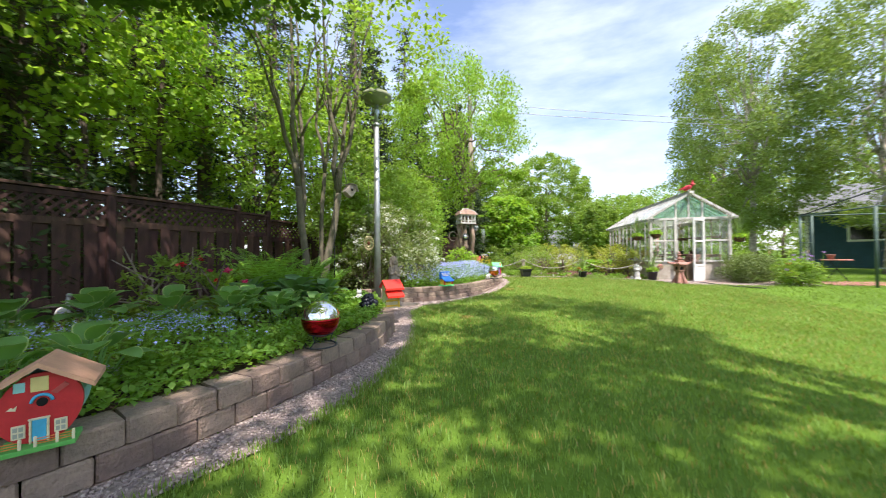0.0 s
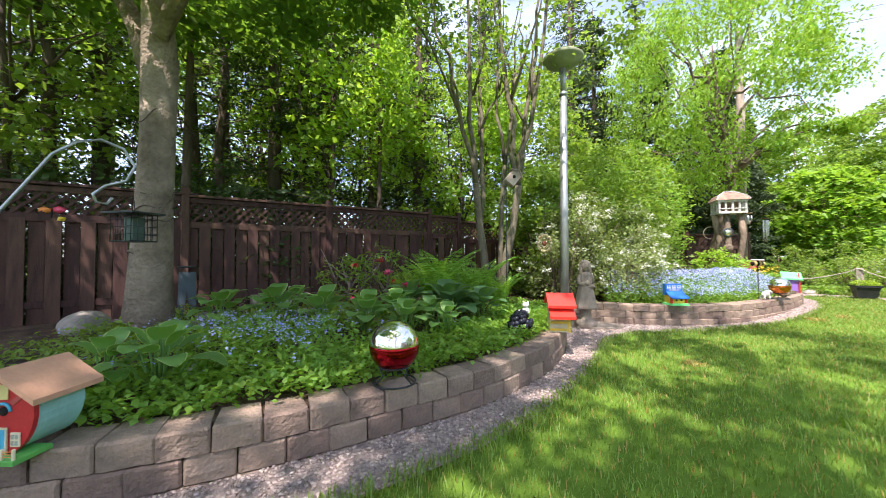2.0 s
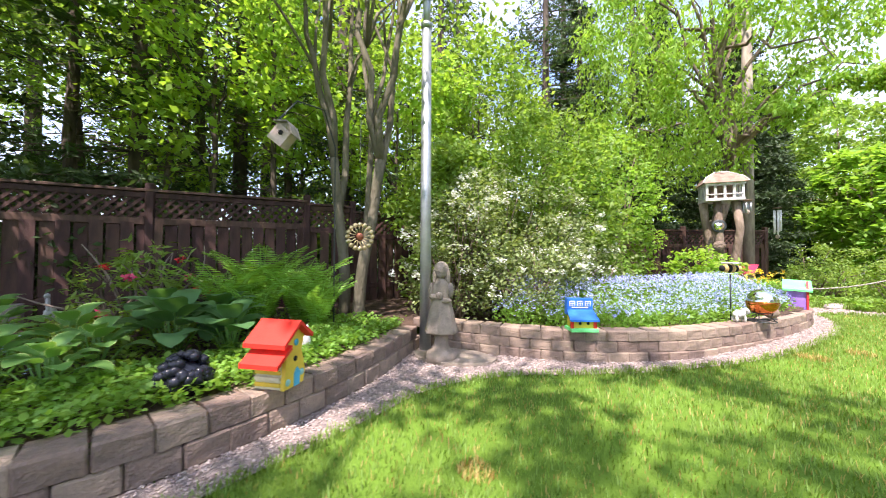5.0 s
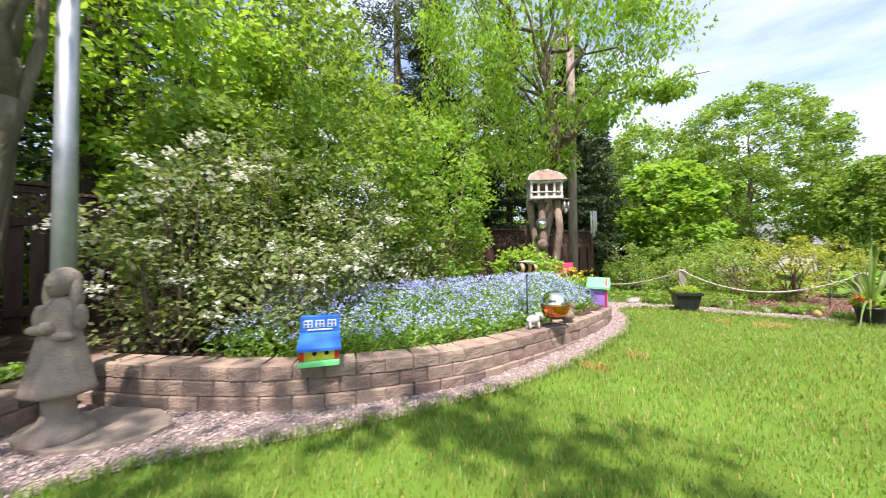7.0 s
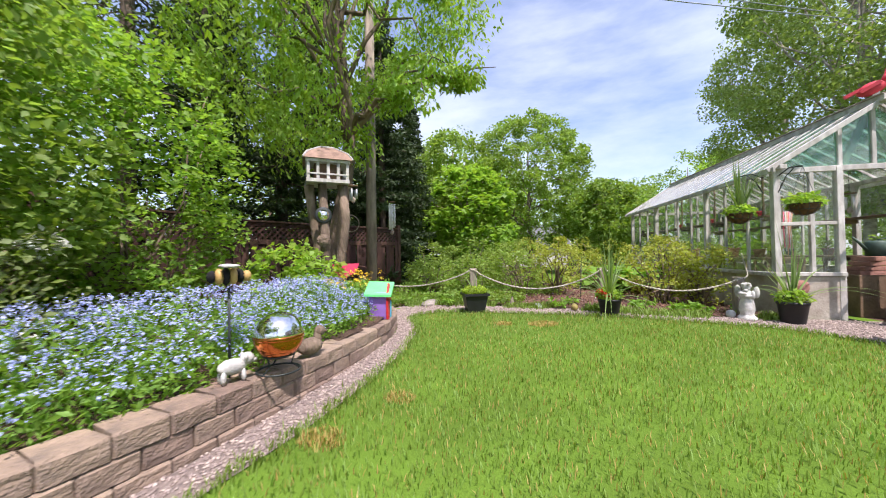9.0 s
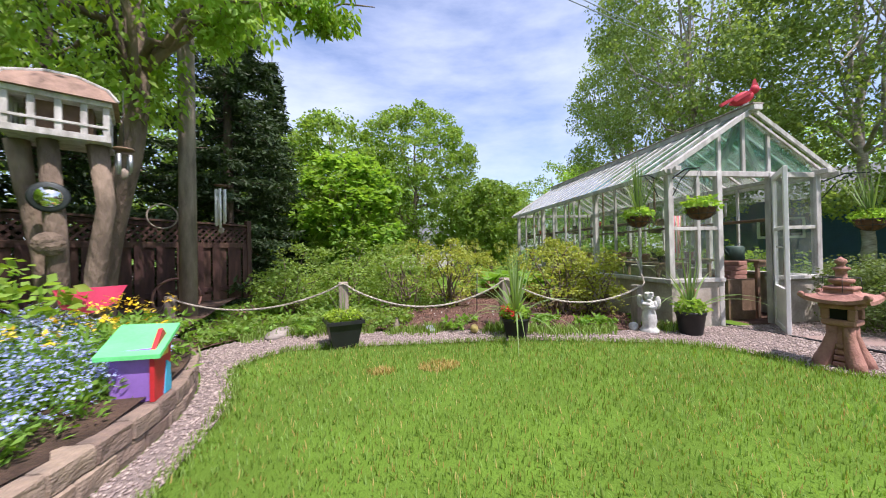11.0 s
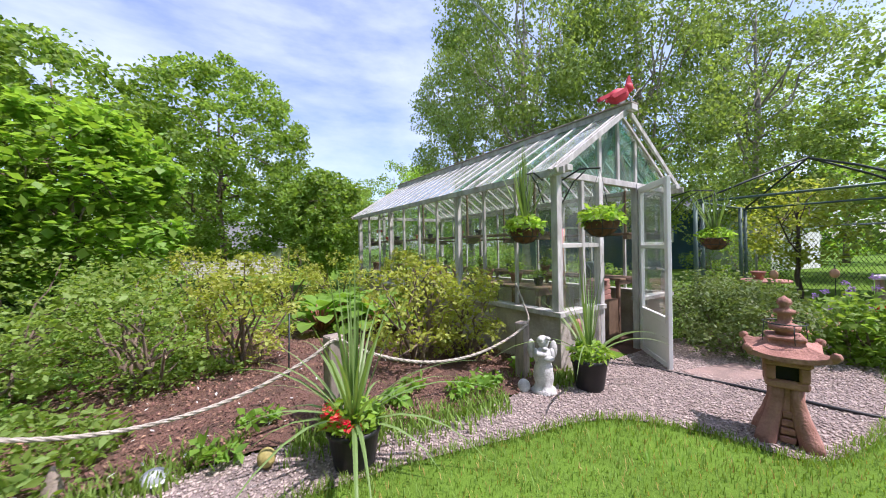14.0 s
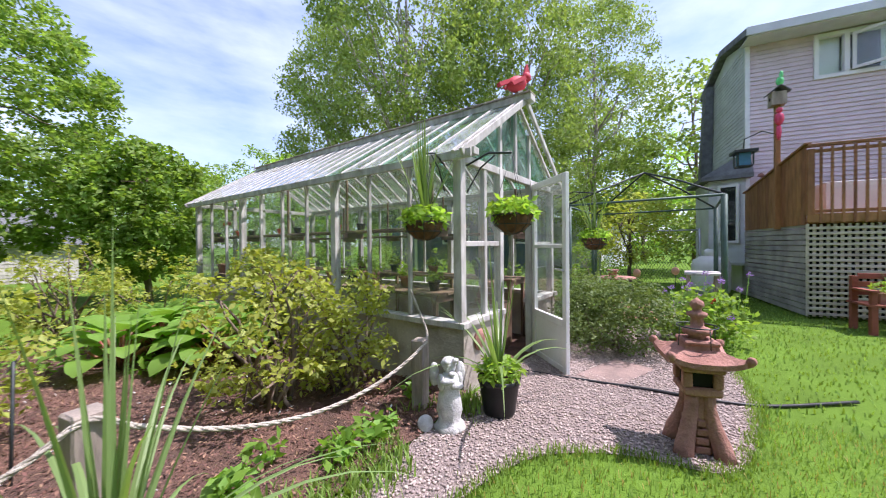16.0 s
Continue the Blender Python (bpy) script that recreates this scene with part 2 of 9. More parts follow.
def tris_indexed(name, v, f, material, parent=None, label="", m=None, smooth=False):
    v, f = np.ascontiguousarray(v, dtype=np.float32), np.ascontiguousarray(f, dtype=np.int32)
    me = bpy.data.meshes.new(name)
    me.vertices.add(len(v))
    me.vertices.foreach_set("co", v.ravel())
    k = f.shape[1]
    me.loops.add(f.size)
    me.loops.foreach_set("vertex_index", f.ravel())
    me.polygons.add(len(f))
    me.polygons.foreach_set("loop_start", np.arange(0, f.size, k, dtype=np.int32))
    me.update(calc_edges=True)
    if smooth:
        me.shade_smooth()
    return part(name, me, material, parent, label, m)


def box(bm, x0, y0, z0, x1, y1, z1, bevel=0.0, m=None):
    r = bmesh.ops.create_cube(bm, size=1.0)
    vs = r["verts"]
    bmesh.ops.scale(bm, vec=(x1 - x0, y1 - y0, z1 - z0), verts=vs)
    bmesh.ops.translate(bm, vec=((x0 + x1) / 2, (y0 + y1) / 2, (z0 + z1) / 2), verts=vs)
    if bevel:
        es = list({e for v in vs for e in v.link_edges})
        r = bmesh.ops.bevel(bm, geom=es, offset=bevel, segments=1, affect="EDGES", profile=0.6)
        vs = r["verts"]
    if m is not None:
        bmesh.ops.transform(bm, matrix=m, verts=list(vs))
    return vs


def beam(bm, a, b, w, h, bevel=0.0, up=(0, 0, 1)):
    """A rectangular bar from a to b."""
    a, b = Vector(a), Vector(b)
    d = (b - a)
    ln = d.length
    z = d.normalized()
    u = Vector(up)
    if abs(z.dot(u)) > 0.99:
        u = Vector((1, 0, 0))
    x = u.cross(z).normalized()
    y = z.cross(x)
    m = Matrix((x, y, z)).transposed().to_4x4()
    m.translation = a
    box(bm, -w / 2, -h / 2, 0, w / 2, h / 2, ln, bevel, m)


def boxob(name, dims, material, parent=None, label="", m=None, bevel=0.004):
    bm = bmesh.new()
    box(bm, *dims, bevel=bevel)
    return part(name, bm, material, parent, label, m)


def beamob(name, a, b, w, h, material, parent=None, label="", bevel=0.004):
    bm = bmesh.new()
    beam(bm, a, b, w, h, bevel)
    return part(name, bm, material, parent, label)


def tube_data(pts, radii, sides=8, cap=True):
    """Vertices and faces of a tapered tube along points."""
    vs, fs = [], []
    pts = [Vector(p) for p in pts]
    ref = Vector((0.31, 0.87, 0.17)).normalized()
    for i, p in enumerate(pts):
        d = (pts[min(i + 1, len(pts) - 1)] - pts[max(i - 1, 0)]).normalized()
        x = d.cross(ref)
        x = x.normalized() if x.length > 1e-3 else Vector((1, 0, 0))
        y = d.cross(x)
        r = radii[i] if hasattr(radii, "__len__") else radii
        for k in range(sides):
            a = 2 * math.pi * k / sides
            vs.append(p + (x * math.cos(a) + y * math.sin(a)) * r)
    for i in range(len(pts) - 1):
        for k in range(sides):
            k2 = (k + 1) % sides
            fs.append((i * sides + k, i * sides + k2, (i + 1) * sides + k2, (i + 1) * sides + k))
    if cap:
        fs.append(tuple(range(sides))[::-1])
        fs.append(tuple((len(pts) - 1) * sides + k for k in range(sides)))
    return vs, fs


def tube(name, pts, radii, material, parent=None, label="", sides=8, smooth=True):
    vs, fs = tube_data(pts, radii, sides)
    return pydata(name, vs, fs, material, parent, label, smooth=smooth)


def tubes(name, lists, material, parent=None, label="", sides=6):
    """Several tubes that belong to one part."""
    V, F = [], []
    for pts, radii in lists:
        vs, fs = tube_data(pts, radii, sides)
        o = len(V)
        V += vs
        F += [tuple(i + o for i in f) for f in fs]
    return pydata(name, V, F, material, parent, label, smooth=True)


def lathe(name, profile, material, parent=None, label="", m=None, sides=24, smooth=True):
    """A turned body out of (radius, height) pairs."""
    vs, fs = [], []
    for r, z in profile:
        for k in range(sides):
            a = 2 * math.pi * k / sides
            vs.append((max(r, 1e-4) * math.cos(a), max(r, 1e-4) * math.sin(a), z))
    for i in range(len(profile) - 1):
        for k in range(sides):
            k2 = (k + 1) % sides
            fs.append((i * sides + k, i * sides + k2, (i + 1) * sides + k2, (i + 1) * sides + k))
    fs.append(tuple(range(sides))[::-1])
    fs.append(tuple((len(profile) - 1) * sides + k for k in range(sides)))
    return pydata(name, vs, fs, material, parent, label, m, smooth)


def spline(pts, n):
    """n points along a smooth curve through pts."""
    P = np.array(pts, dtype=float)
    s = np.r_[0, np.cumsum(np.linalg.norm(np.diff(P, axis=0), axis=1))]
    T = np.empty_like(P)
    T[1:-1] = (P[2:] - P[:-2]) / (s[2:] - s[:-2])[:, None]
    T[0], T[-1] = (P[1] - P[0]) / (s[1] - s[0]), (P[-1] - P[-2]) / (s[-1] - s[-2])
    out = []
    for q in np.linspace(0, s[-1], n):
        i = min(len(P) - 2, max(0, int(np.searchsorted(s, q, "right")) - 1))
        h = s[i + 1] - s[i]
        u = (q - s[i]) / h
        out.append((2 * u**3 - 3 * u**2 + 1) * P[i] + (u**3 - 2 * u**2 + u) * h * T[i] + (-2 * u**3 + 3 * u**2) * P[i + 1] + (u**3 - u**2) * h * T[i + 1])
    return np.array(out)


RNG = np.random.default_rng(7)


def unit(n):
    v = RNG.normal(size=(n, 3))
    return v / np.linalg.norm(v, axis=1)[:, None]


def leaves(name, centres, size, material, parent=None, label="", droop=0.35, up=0.5, aspect=0.55, fold=0.25):
    """Folded, pointed leaves (two triangles pairs) at the given places."""
    c = np.asarray(centres, dtype=float)
    n = len(c)
    if not n:
        return None
    s = size * RNG.uniform(0.6, 1.3, n)[:, None]
    d = unit(n)
    d[:, 2] = d[:, 2] * 0.6 - droop
    d /= np.linalg.norm(d, axis=1)[:, None]
    nrm = unit(n) * (1 - up)
    nrm[:, 2] += up
    side = np.cross(nrm, d)
    side /= np.linalg.norm(side, axis=1)[:, None] + 1e-9
    nn = np.cross(d, side)
    tip, base = c + d * s, c
    mid = c + d * s * 0.45
    l1 = mid + side * s * aspect * 0.5 + nn * s * fold * 0.3
    r1 = mid - side * s * aspect * 0.5 + nn * s * fold * 0.3
    v = np.stack([base, l1, tip, r1], axis=1).reshape(-1, 3)
    i = np.arange(n)[:, None] * 4
    f = np.concatenate([i + np.array([0, 1, 2]), i + np.array([0, 2, 3])])
    ob = tris_indexed(name, v, f, material, parent, label)
    ob["kind"] = "stuff"
    return ob


def cloud(centre, radii, n, shell=0.55):
    """Points in an ellipsoid, more of them near its skin."""
    r = RNG.uniform(0, 1, n) ** (1 / 3.0)
    r = np.where(RNG.uniform(size=n) < shell, 0.75 + 0.25 * r, r)
    return np.asarray(centre) + unit(n) * r[:, None] * np.asarray(radii)


def clumps(centre, radii, count, per, size, flat=0.7):
    """A crown: many smaller clumps spread unevenly over an ellipsoid, with gaps between them."""
    cs = cloud(centre, radii, count, 0.7)
    out = [cloud(c, np.array([1, 1, flat]) * size * RNG.uniform(0.55, 1.35), per, 0.3) for c in cs]
    return np.concatenate(out), cs

# ---------------------------------------------------------------- plan
WALL1 = [(-1.6, 0.6), (-0.2, 1.5), (0.8, 2.55), (1.4, 3.55), (1.73, 4.3), (1.87, 4.9), (1.96, 5.5), (2.01, 6.1), (1.91, 6.9), (1.65, 7.6), (1.22, 8.33), (0.85, 8.76), (0.6, 9.06)]
WALL2 = [(0.5, 9.12), (1.14, 9.48), (1.66, 9.86), (2.05, 10.3), (2.3, 10.72), (2.46, 11.06), (2.56, 11.45), (2.67, 12.0), (2.77, 12.65), (2.83, 13.5), (2.76, 14.1), (2.5, 14.75), (2.05, 15.3)]
LAWN = [(-0.9, 0.2), (0.4, 1.3), (1.2, 2.5), (1.65, 3.4), (1.98, 4.1), (2.2, 4.6), (2.33, 5.3), (2.34, 5.9), (2.25, 6.6), (2.1, 7.2), (1.86, 7.95), (1.66, 8.55), (1.74, 9.15), (2.06, 9.72), (2.35, 10.25), (2.62, 10.88), (2.8, 11.35), (2.98, 12.1), (3.08, 13.1), (3.0, 14.1), (2.74, 14.9), (3.05, 15.32), (4.4, 15.3), (5.5, 15.27), (6.4, 15.1), (7.1, 14.92), (7.45, 14.5), (7.6, 14.0), (8.1, 13.84), (9.0, 13.75), (10.4, 13.9)]
BEDFRONT = [(2.05, 15.3), (2.35, 15.85), (2.85, 16.1), (3.7, 15.97), (4.5, 15.86), (5.2, 15.82), (5.8, 15.62), (6.5, 15.56), (7.1, 15.62), (7.6, 15.66)]
W1, W2, LE = spline(WALL1, 120), spline(WALL2, 90), spline(LAWN, 200)
BF = spline(BEDFRONT, 60)


def inside(px, py, poly):
    """Which points lie inside a polygon."""
    px, py = np.asarray(px), np.asarray(py)
    c = np.zeros(len(px), bool)
    for (x0, y0), (x1, y1) in zip(poly, np.roll(poly, -1, axis=0)):
        hit = (y0 > py) != (y1 > py)
        c ^= hit & (px < (x1 - x0) * (py - y0) / (y1 - y0 + 1e-12) + x0)
    return c


def gz(x, y):
    x, y = np.asarray(x, float), np.asarray(y, float)
    a = np.clip((y - 10.0) / 4.5, 0, 1)
    b = np.clip((x - 4.0) / 5.5, 0, 1)
    return a * a * (3 - 2 * a) * (0.12 - 0.10 * b * b * (3 - 2 * b))


# ground: one sheet, fine about the garden, coarse to the horizon
def axis(lo, hi, step, far):
    a = np.arange(lo, hi + 1e-6, step)
    k = step * 1.6 ** np.arange(1, 30)
    k = np.cumsum(k)
    k = k[k < far]
    return np.r_[lo - k[::-1], a, hi + k]


ax_, ay_ = axis(-8, 24, 0.5, 700), axis(-2, 32, 0.5, 700)
GX, GY = np.meshgrid(ax_, ay_)
GV = np.stack([GX.ravel(), GY.ravel(), gz(GX.ravel(), GY.ravel())], 1)
nx, ny = len(ax_), len(ay_)
q = (np.arange(ny - 1)[:, None] * nx + np.arange(nx - 1)).ravel()
tagged(tris_indexed("ground", GV, np.stack([q, q + 1, q + nx + 1, q + nx], 1), GROUND, smooth=True), "green lawn turf on soil", "ground", kind="structure")


def sheet(name, poly, lift, material, label, category, step=0.16, bumpy=0.0):
    """A thin raised layer that follows the ground inside an outline."""
    poly = np.asarray(poly)
    bm = bmesh.new()
    vs = [bm.verts.new((x, y, 0)) for x, y in poly]
    bm.faces.new(vs)
    bmesh.ops.triangulate(bm, faces=bm.faces[:])
    for ax in (0, 1):
        lo, hi = poly[:, ax].min(), poly[:, ax].max()
        for c in np.arange(lo + step, hi, step * 2.5):
            co, no = [0, 0, 0], [0, 0, 0]
            co[ax], no[ax] = c, 1
            bmesh.ops.bisect_plane(bm, geom=bm.verts[:] + bm.edges[:] + bm.faces[:], plane_co=co, plane_no=no)
    for v in bm.verts:
        v.co.z = g(v.co.x, v.co.y) + lift + bumpy * noise.noise(Vector((v.co.x * 2.2, v.co.y * 2.2, 3)))
    ob = part(name, bm, material)
    return tagged(ob, label, category, kind="structure")


gravel_poly = np.concatenate([W1, W2, BF, [(9.9, 15.66), (11.4, 15.2), (11.2, 14.2)], LE[::-1]])
sheet("gravel_path", gravel_poly, 0.008, GRAVEL_BED, "pinkish grey crushed stone path", "path")
BED1_Z, BED2_Z = 0.23, 0.27
bed1_poly = np.concatenate([W1 + [-0.09, 0.0], [(-0.2, 9.6), (-1.6, 9.6), (-2.4, 4.7), (-2.9, -0.5)]])
sheet("flower_bed_near", bed1_poly, BED1_Z, SOIL, "raised bed of dark soil behind the block wall", "flower bed", bumpy=0.03)
bed2_poly = np.concatenate([W2 + [-0.09, 0.05], [(1.2, 18.4), (-1.2, 15.5), (-1.6, 9.8), (-0.2, 9.6)]])
sheet("flower_bed_far", bed2_poly, BED2_Z - 0.06, SOIL, "raised bed of dark soil with blue flowers", "flower bed", bumpy=0.03)
bed3_poly = np.concatenate([BF, [(7.5, 21.4), (5.5, 21.2), (1.4, 19.4), (1.4, 16.2)]])
sheet("rope_bed", bed3_poly, 0.03, MULCH, "reddish mulched shrub bed behind the rope", "flower bed", bumpy=0.05)

# ---------------------------------------------------------------- fence
def fence_run(fence, a, b, z0a, z0b, top, first=True):
    """One bay run: boards, rails, lattice strips and posts along a line."""
    a, b = Vector(a), Vector(b)
    d = b - a
    L = d.length
    d.normalize()
    nrm = Vector((d.y, -d.x, 0))
    def P(s, z, off=0.0):
        return Vector((a.x + d.x * s + nrm.x * off, a.y + d.y * s + nrm.y * off, z))
    rot = Matrix.Rotation(math.atan2(d.y, d.x), 4, "Z")
    nb = int(L / 0.145)
    z0 = (z0a + z0b) / 2
    midz = top - 0.42
    for i in range(nb):
        s = (i + 0.5) * L / nb
        off = 0.022 if i % 2 else -0.012
        ob = part("board", BOARD, FENCE, fence, m=Matrix.Translation(P(s, z0, off)) @ rot @ Matrix.Diagonal((1, 1, (midz - z0) * (1 + 0.012 * math.sin(i * 2.3)), 1)))
    for z, wd, ht in ((top, 0.11, 0.035), (top - 0.06, 0.04, 0.07), (midz + 0.02, 0.05, 0.09), (z0 + 0.25, 0.04, 0.08)):
        beamob("rail", P(0, z), P(L, z), wd, ht, FENCE, fence)
    posts = max(1, round(L / 2.4))
    for i in range(0 if first else 1, posts + 1):
        s = L * i / posts
        boxob("post", (-0.05, -0.05, 0, 0.05, 0.05, top + 0.1 - z0 + 0.2), FENCE, fence, m=Matrix.Translation(P(s, z0 - 0.2, 0.0)) @ rot, bevel=0.012)
    bm = bmesh.new()
    lz0, lz1 = midz + 0.06, top - 0.09
    h = lz1 - lz0
    step = 0.115
    for k in range(int((L + h) / step) + 1):
        for sgn, off in ((1, 0.006), (-1, -0.006)):
            s0 = k * step - (h if sgn > 0 else 0)
            sA, sB = s0, s0 + h
            zA, zB = (lz0, lz1) if sgn > 0 else (lz1, lz0)
            tA, tB = max(0, (0 - sA) / h), min(1, (L - sA) / h)
            if tB - tA < 0.1:
                continue
            beam(bm, P(sA + h * tA, zA + (zB - zA) * tA, off), P(sA + h * tB, zA + (zB - zA) * tB, off), 0.036, 0.009, up=nrm)
    part("lattice", bm, FENCE, fence, "diagonal dark brown lattice strip")


bmb = bmesh.new()
box(bmb, -0.066, -0.009, 0, 0.066, 0.009, 1.0)
BOARD = bpy.data.meshes.new("board")
bmb.to_mesh(BOARD)
bmb.free()
fence = empty("fence_north", "dark brown stained board fence with a lattice top", "fence", kind="structure")
fence_run(fence, (-2.78, -0.6, 0), (-2.24, 4.6, 0), 0.2, 0.2, 1.86)
fence_run(fence, (-2.24, 4.6, 0), (-1.78, 8.4, 0), 0.2, 0.2, 1.84, False)
fence_run(fence, (-1.78, 8.4, 0), (-1.71, 9.1, 0), 0.2, 0.2, 1.80, False)
fence_run(fence, (-1.71, 9.1, 0), (-1.2, 15.4, 0), 0.25, 0.25, 1.72, False)
fence_run(fence, (-1.2, 15.4, 0), (1.1, 19.2, 0), 0.25, 0.2, 1.68, False)

# ---------------------------------------------------------------- greenhouse
KNEE = mat("weathered_concrete_base", (0.50, 0.46, 0.40), 0.9, 0.4, 4, 0.6, 40, color2=(0.31, 0.27, 0.22))
gh = empty("greenhouse", "weathered white timber greenhouse with glass panes", "greenhouse", kind="")
GX0, GX1, GY0, GY1, EAVE, RIDGE = 7.56, 9.92, 15.69, 21.29, 2.06, 2.84
GXM = (GX0 + GX1) / 2
SILL = 0.66
slope_l = math.hypot(GXM - GX0, RIDGE - EAVE)
# concrete knee wall
for nm, d in (("knee_wall", (GX0 + 0.02, GY0, -0.1, GX0 + 0.1, GY1, SILL - 0.05)), ("knee_wall", (GX1 - 0.1, GY0, -0.1, GX1 - 0.02, GY1, SILL - 0.05)),
              ("knee_wall", (GX0 + 0.1, GY1 - 0.1, -0.1, GX1 - 0.1, GY1 - 0.02, SILL - 0.05)), ("knee_wall", (GX0 + 0.1, GY0 + 0.02, -0.1, 8.34, GY0 + 0.1, SILL - 0.05)),
              ("knee_wall", (9.12, GY0 + 0.02, -0.1, GX1 - 0.1, GY0 + 0.1, SILL - 0.05))):
    boxob(nm, d, KNEE, gh, "weathered pale concrete base")
for a, b in (((GX0 + 0.05, GY0 - 0.03, SILL - 0.02), (GX0 + 0.05, GY1, SILL - 0.02)), ((GX1 - 0.05, GY0 - 0.03, SILL - 0.02), (GX1 - 0.05, GY1, SILL - 0.02)),
             ((GX0 - 0.02, GY0 + 0.05, SILL - 0.018), (8.36, GY0 + 0.05, SILL - 0.018)), ((9.10, GY0 + 0.05, SILL - 0.018), (GX1 + 0.02, GY0 + 0.05, SILL - 0.018)),
             ((GX0, GY1 - 0.05, SILL - 0.018), (GX1, GY1 - 0.05, SILL - 0.018))):
    beamob("sill", a, b, 0.13, 0.05, WHITEWOOD, gh)
NB = 10
bay = (GY1 - GY0 - 0.1) / NB
for sx in (GX0 + 0.05, GX1 - 0.05):
    for i in range(NB + 1):
        y = GY0 + 0.05 + i * bay
        big = i in (0, 3, 7, NB)
        wd = 0.078 if big else 0.036
        beamob("post" if big else "mullion", (sx, y, SILL), (sx, y, EAVE), wd, wd, WHITEWOOD, gh)
        if i < NB:
            o = boxob("pane", (-0.002, 0.02, 0, 0.002, bay - 0.02, EAVE - SILL), GLASS, gh, m=pose(sx, y, SILL), bevel=0)
            o.visible_shadow = False
    beamob("eave_plate", (sx, GY0 - 0.12, EAVE + 0.01), (sx, GY1 + 0.06, EAVE + 0.01), 0.08, 0.06, WHITEWOOD, gh)
    sgn = -1 if sx < GXM else 1
    beamob("gutter", (GX0 - 0.07 if sgn < 0 else GX1 + 0.07, GY0 - 0.14, EAVE - 0.03), (GX0 - 0.07 if sgn < 0 else GX1 + 0.07, GY1 + 0.08, EAVE - 0.025), 0.03, 0.07, WHITEWOOD, gh)
    for i in range(2 * NB + 1):
        y = GY0 + 0.02 + i * (GY1 - GY0 - 0.04) / (2 * NB)
        ex = GX0 - 0.09 if sgn < 0 else GX1 + 0.09
        ez = EAVE - 0.01
        beamob("rafter", (ex, y, ez), (GXM + sgn * 0.03, y, RIDGE), 0.032 if i % 2 == 0 else 0.018, 0.036, WHITEWOOD, gh)
        if i < 2 * NB:
            w_ = (GY1 - GY0 - 0.04) / (2 * NB)
            gm = GLASS_GREEN if i in (1, 2, 5) else GLASS_ROOF
            vs = [(ex, y + 0.02, ez + 0.012), (ex, y + w_ - 0.02, ez + 0.012), (GXM + sgn * 0.03, y + w_ - 0.02, RIDGE + 0.012), (GXM + sgn * 0.03, y + 0.02, RIDGE + 0.012)]
            vs += [(x, yy, z - 0.004) for x, yy, z in vs]
            o = pydata("roof_pane", vs, [(0, 1, 2, 3), (7, 6, 5, 4), (0, 4, 5, 1), (1, 5, 6, 2), (2, 6, 7, 3), (3, 7, 4, 0)], gm, gh)
            o.visible_shadow = False
beamob("ridge_board", (GXM, GY0 - 0.16, RIDGE + 0.03), (GXM, GY1 + 0.1, RIDGE + 0.03), 0.13, 0.07, WHITEWOOD, gh)
beamob("back_ridge_cap", (GXM, GY0 - 0.16, RIDGE + 0.075), (GXM, GY1 + 0.1, RIDGE + 0.075), 0.17, 0.02, GREYWOOD, gh, "dark grey ridge cap")
# gables
for gy in (GY0 + 0.05, GY1 - 0.05):
    front = gy < 17
    for sgn in (-1, 1):
        ex = GX0 - 0.12 if sgn < 0 else GX1 + 0.12
        beamob("rake_board", (ex, gy - 0.13 if front else gy + 0.1, EAVE - 0.03), (GXM, gy - 0.13 if front else gy + 0.1, RIDGE + 0.02), 0.03, 0.062, WHITEWOOD, gh)
    beamob("gable_tie", (GX0, gy, EAVE - 0.02), (GX1, gy, EAVE - 0.02), 0.06, 0.07, WHITEWOOD, gh)
    for x in (8.35, 8.72, 9.11) if front else (8.2, 8.74, 9.3):
        zt = RIDGE - abs(x - GXM) * (RIDGE - EAVE) / (GXM - GX0)
        beamob("gable_post", (x, gy, EAVE - 0.02), (x, gy, zt), 0.05, 0.05, WHITEWOOD, gh)
    vs = [(GX0 + 0.05, gy, EAVE), (GX1 - 0.05, gy, EAVE), (GXM, gy, RIDGE - 0.03)]
    vs += [(x, y + 0.004, z) for x, y, z in vs]
    o = pydata("gable_pane", vs, [(0, 1, 2), (5, 4, 3), (0, 3, 4, 1), (1, 4, 5, 2), (2, 5, 3, 0)], GLASS_GREEN if front else GLASS, gh)
    o.visible_shadow = False
for x in (8.33, 9.13):
    beamob("door_post", (x, GY0 + 0.05, 0.02), (x, GY0 + 0.05, EAVE), 0.075, 0.075, WHITEWOOD, gh)
for x0, x1 in ((GX0 + 0.09, 8.3), (9.17, GX1 - 0.09)):
    o = boxob("pane", (x0, GY0 + 0.048, SILL, x1, GY0 + 0.052, EAVE), GLASS, gh, bevel=0)
    o.visible_shadow = False
    beamob("transom", (x0, GY0 + 0.05, 1.32), (x1, GY0 + 0.05, 1.32), 0.045, 0.045, WHITEWOOD, gh)
beamob("mullion", (8.02, GY0 + 0.05, SILL), (8.02, GY0 + 0.05, EAVE), 0.05, 0.05, WHITEWOOD, gh)
beamob("gable_brace", (8.42, GY0 + 0.12, EAVE), (8.72, GY0 + 0.12, RIDGE - 0.12), 0.05, 0.07, GREYWOOD, gh)
beamob("gable_brace", (9.05, GY0 + 0.12, EAVE), (8.76, GY0 + 0.12, RIDGE - 0.12), 0.05, 0.07, GREYWOOD, gh)
o = boxob("pane", (GX0 + 0.1, GY1 - 0.052, SILL, GX1 - 0.1, GY1 - 0.048, EAVE), GLASS, gh, bevel=0)
o.visible_shadow = False
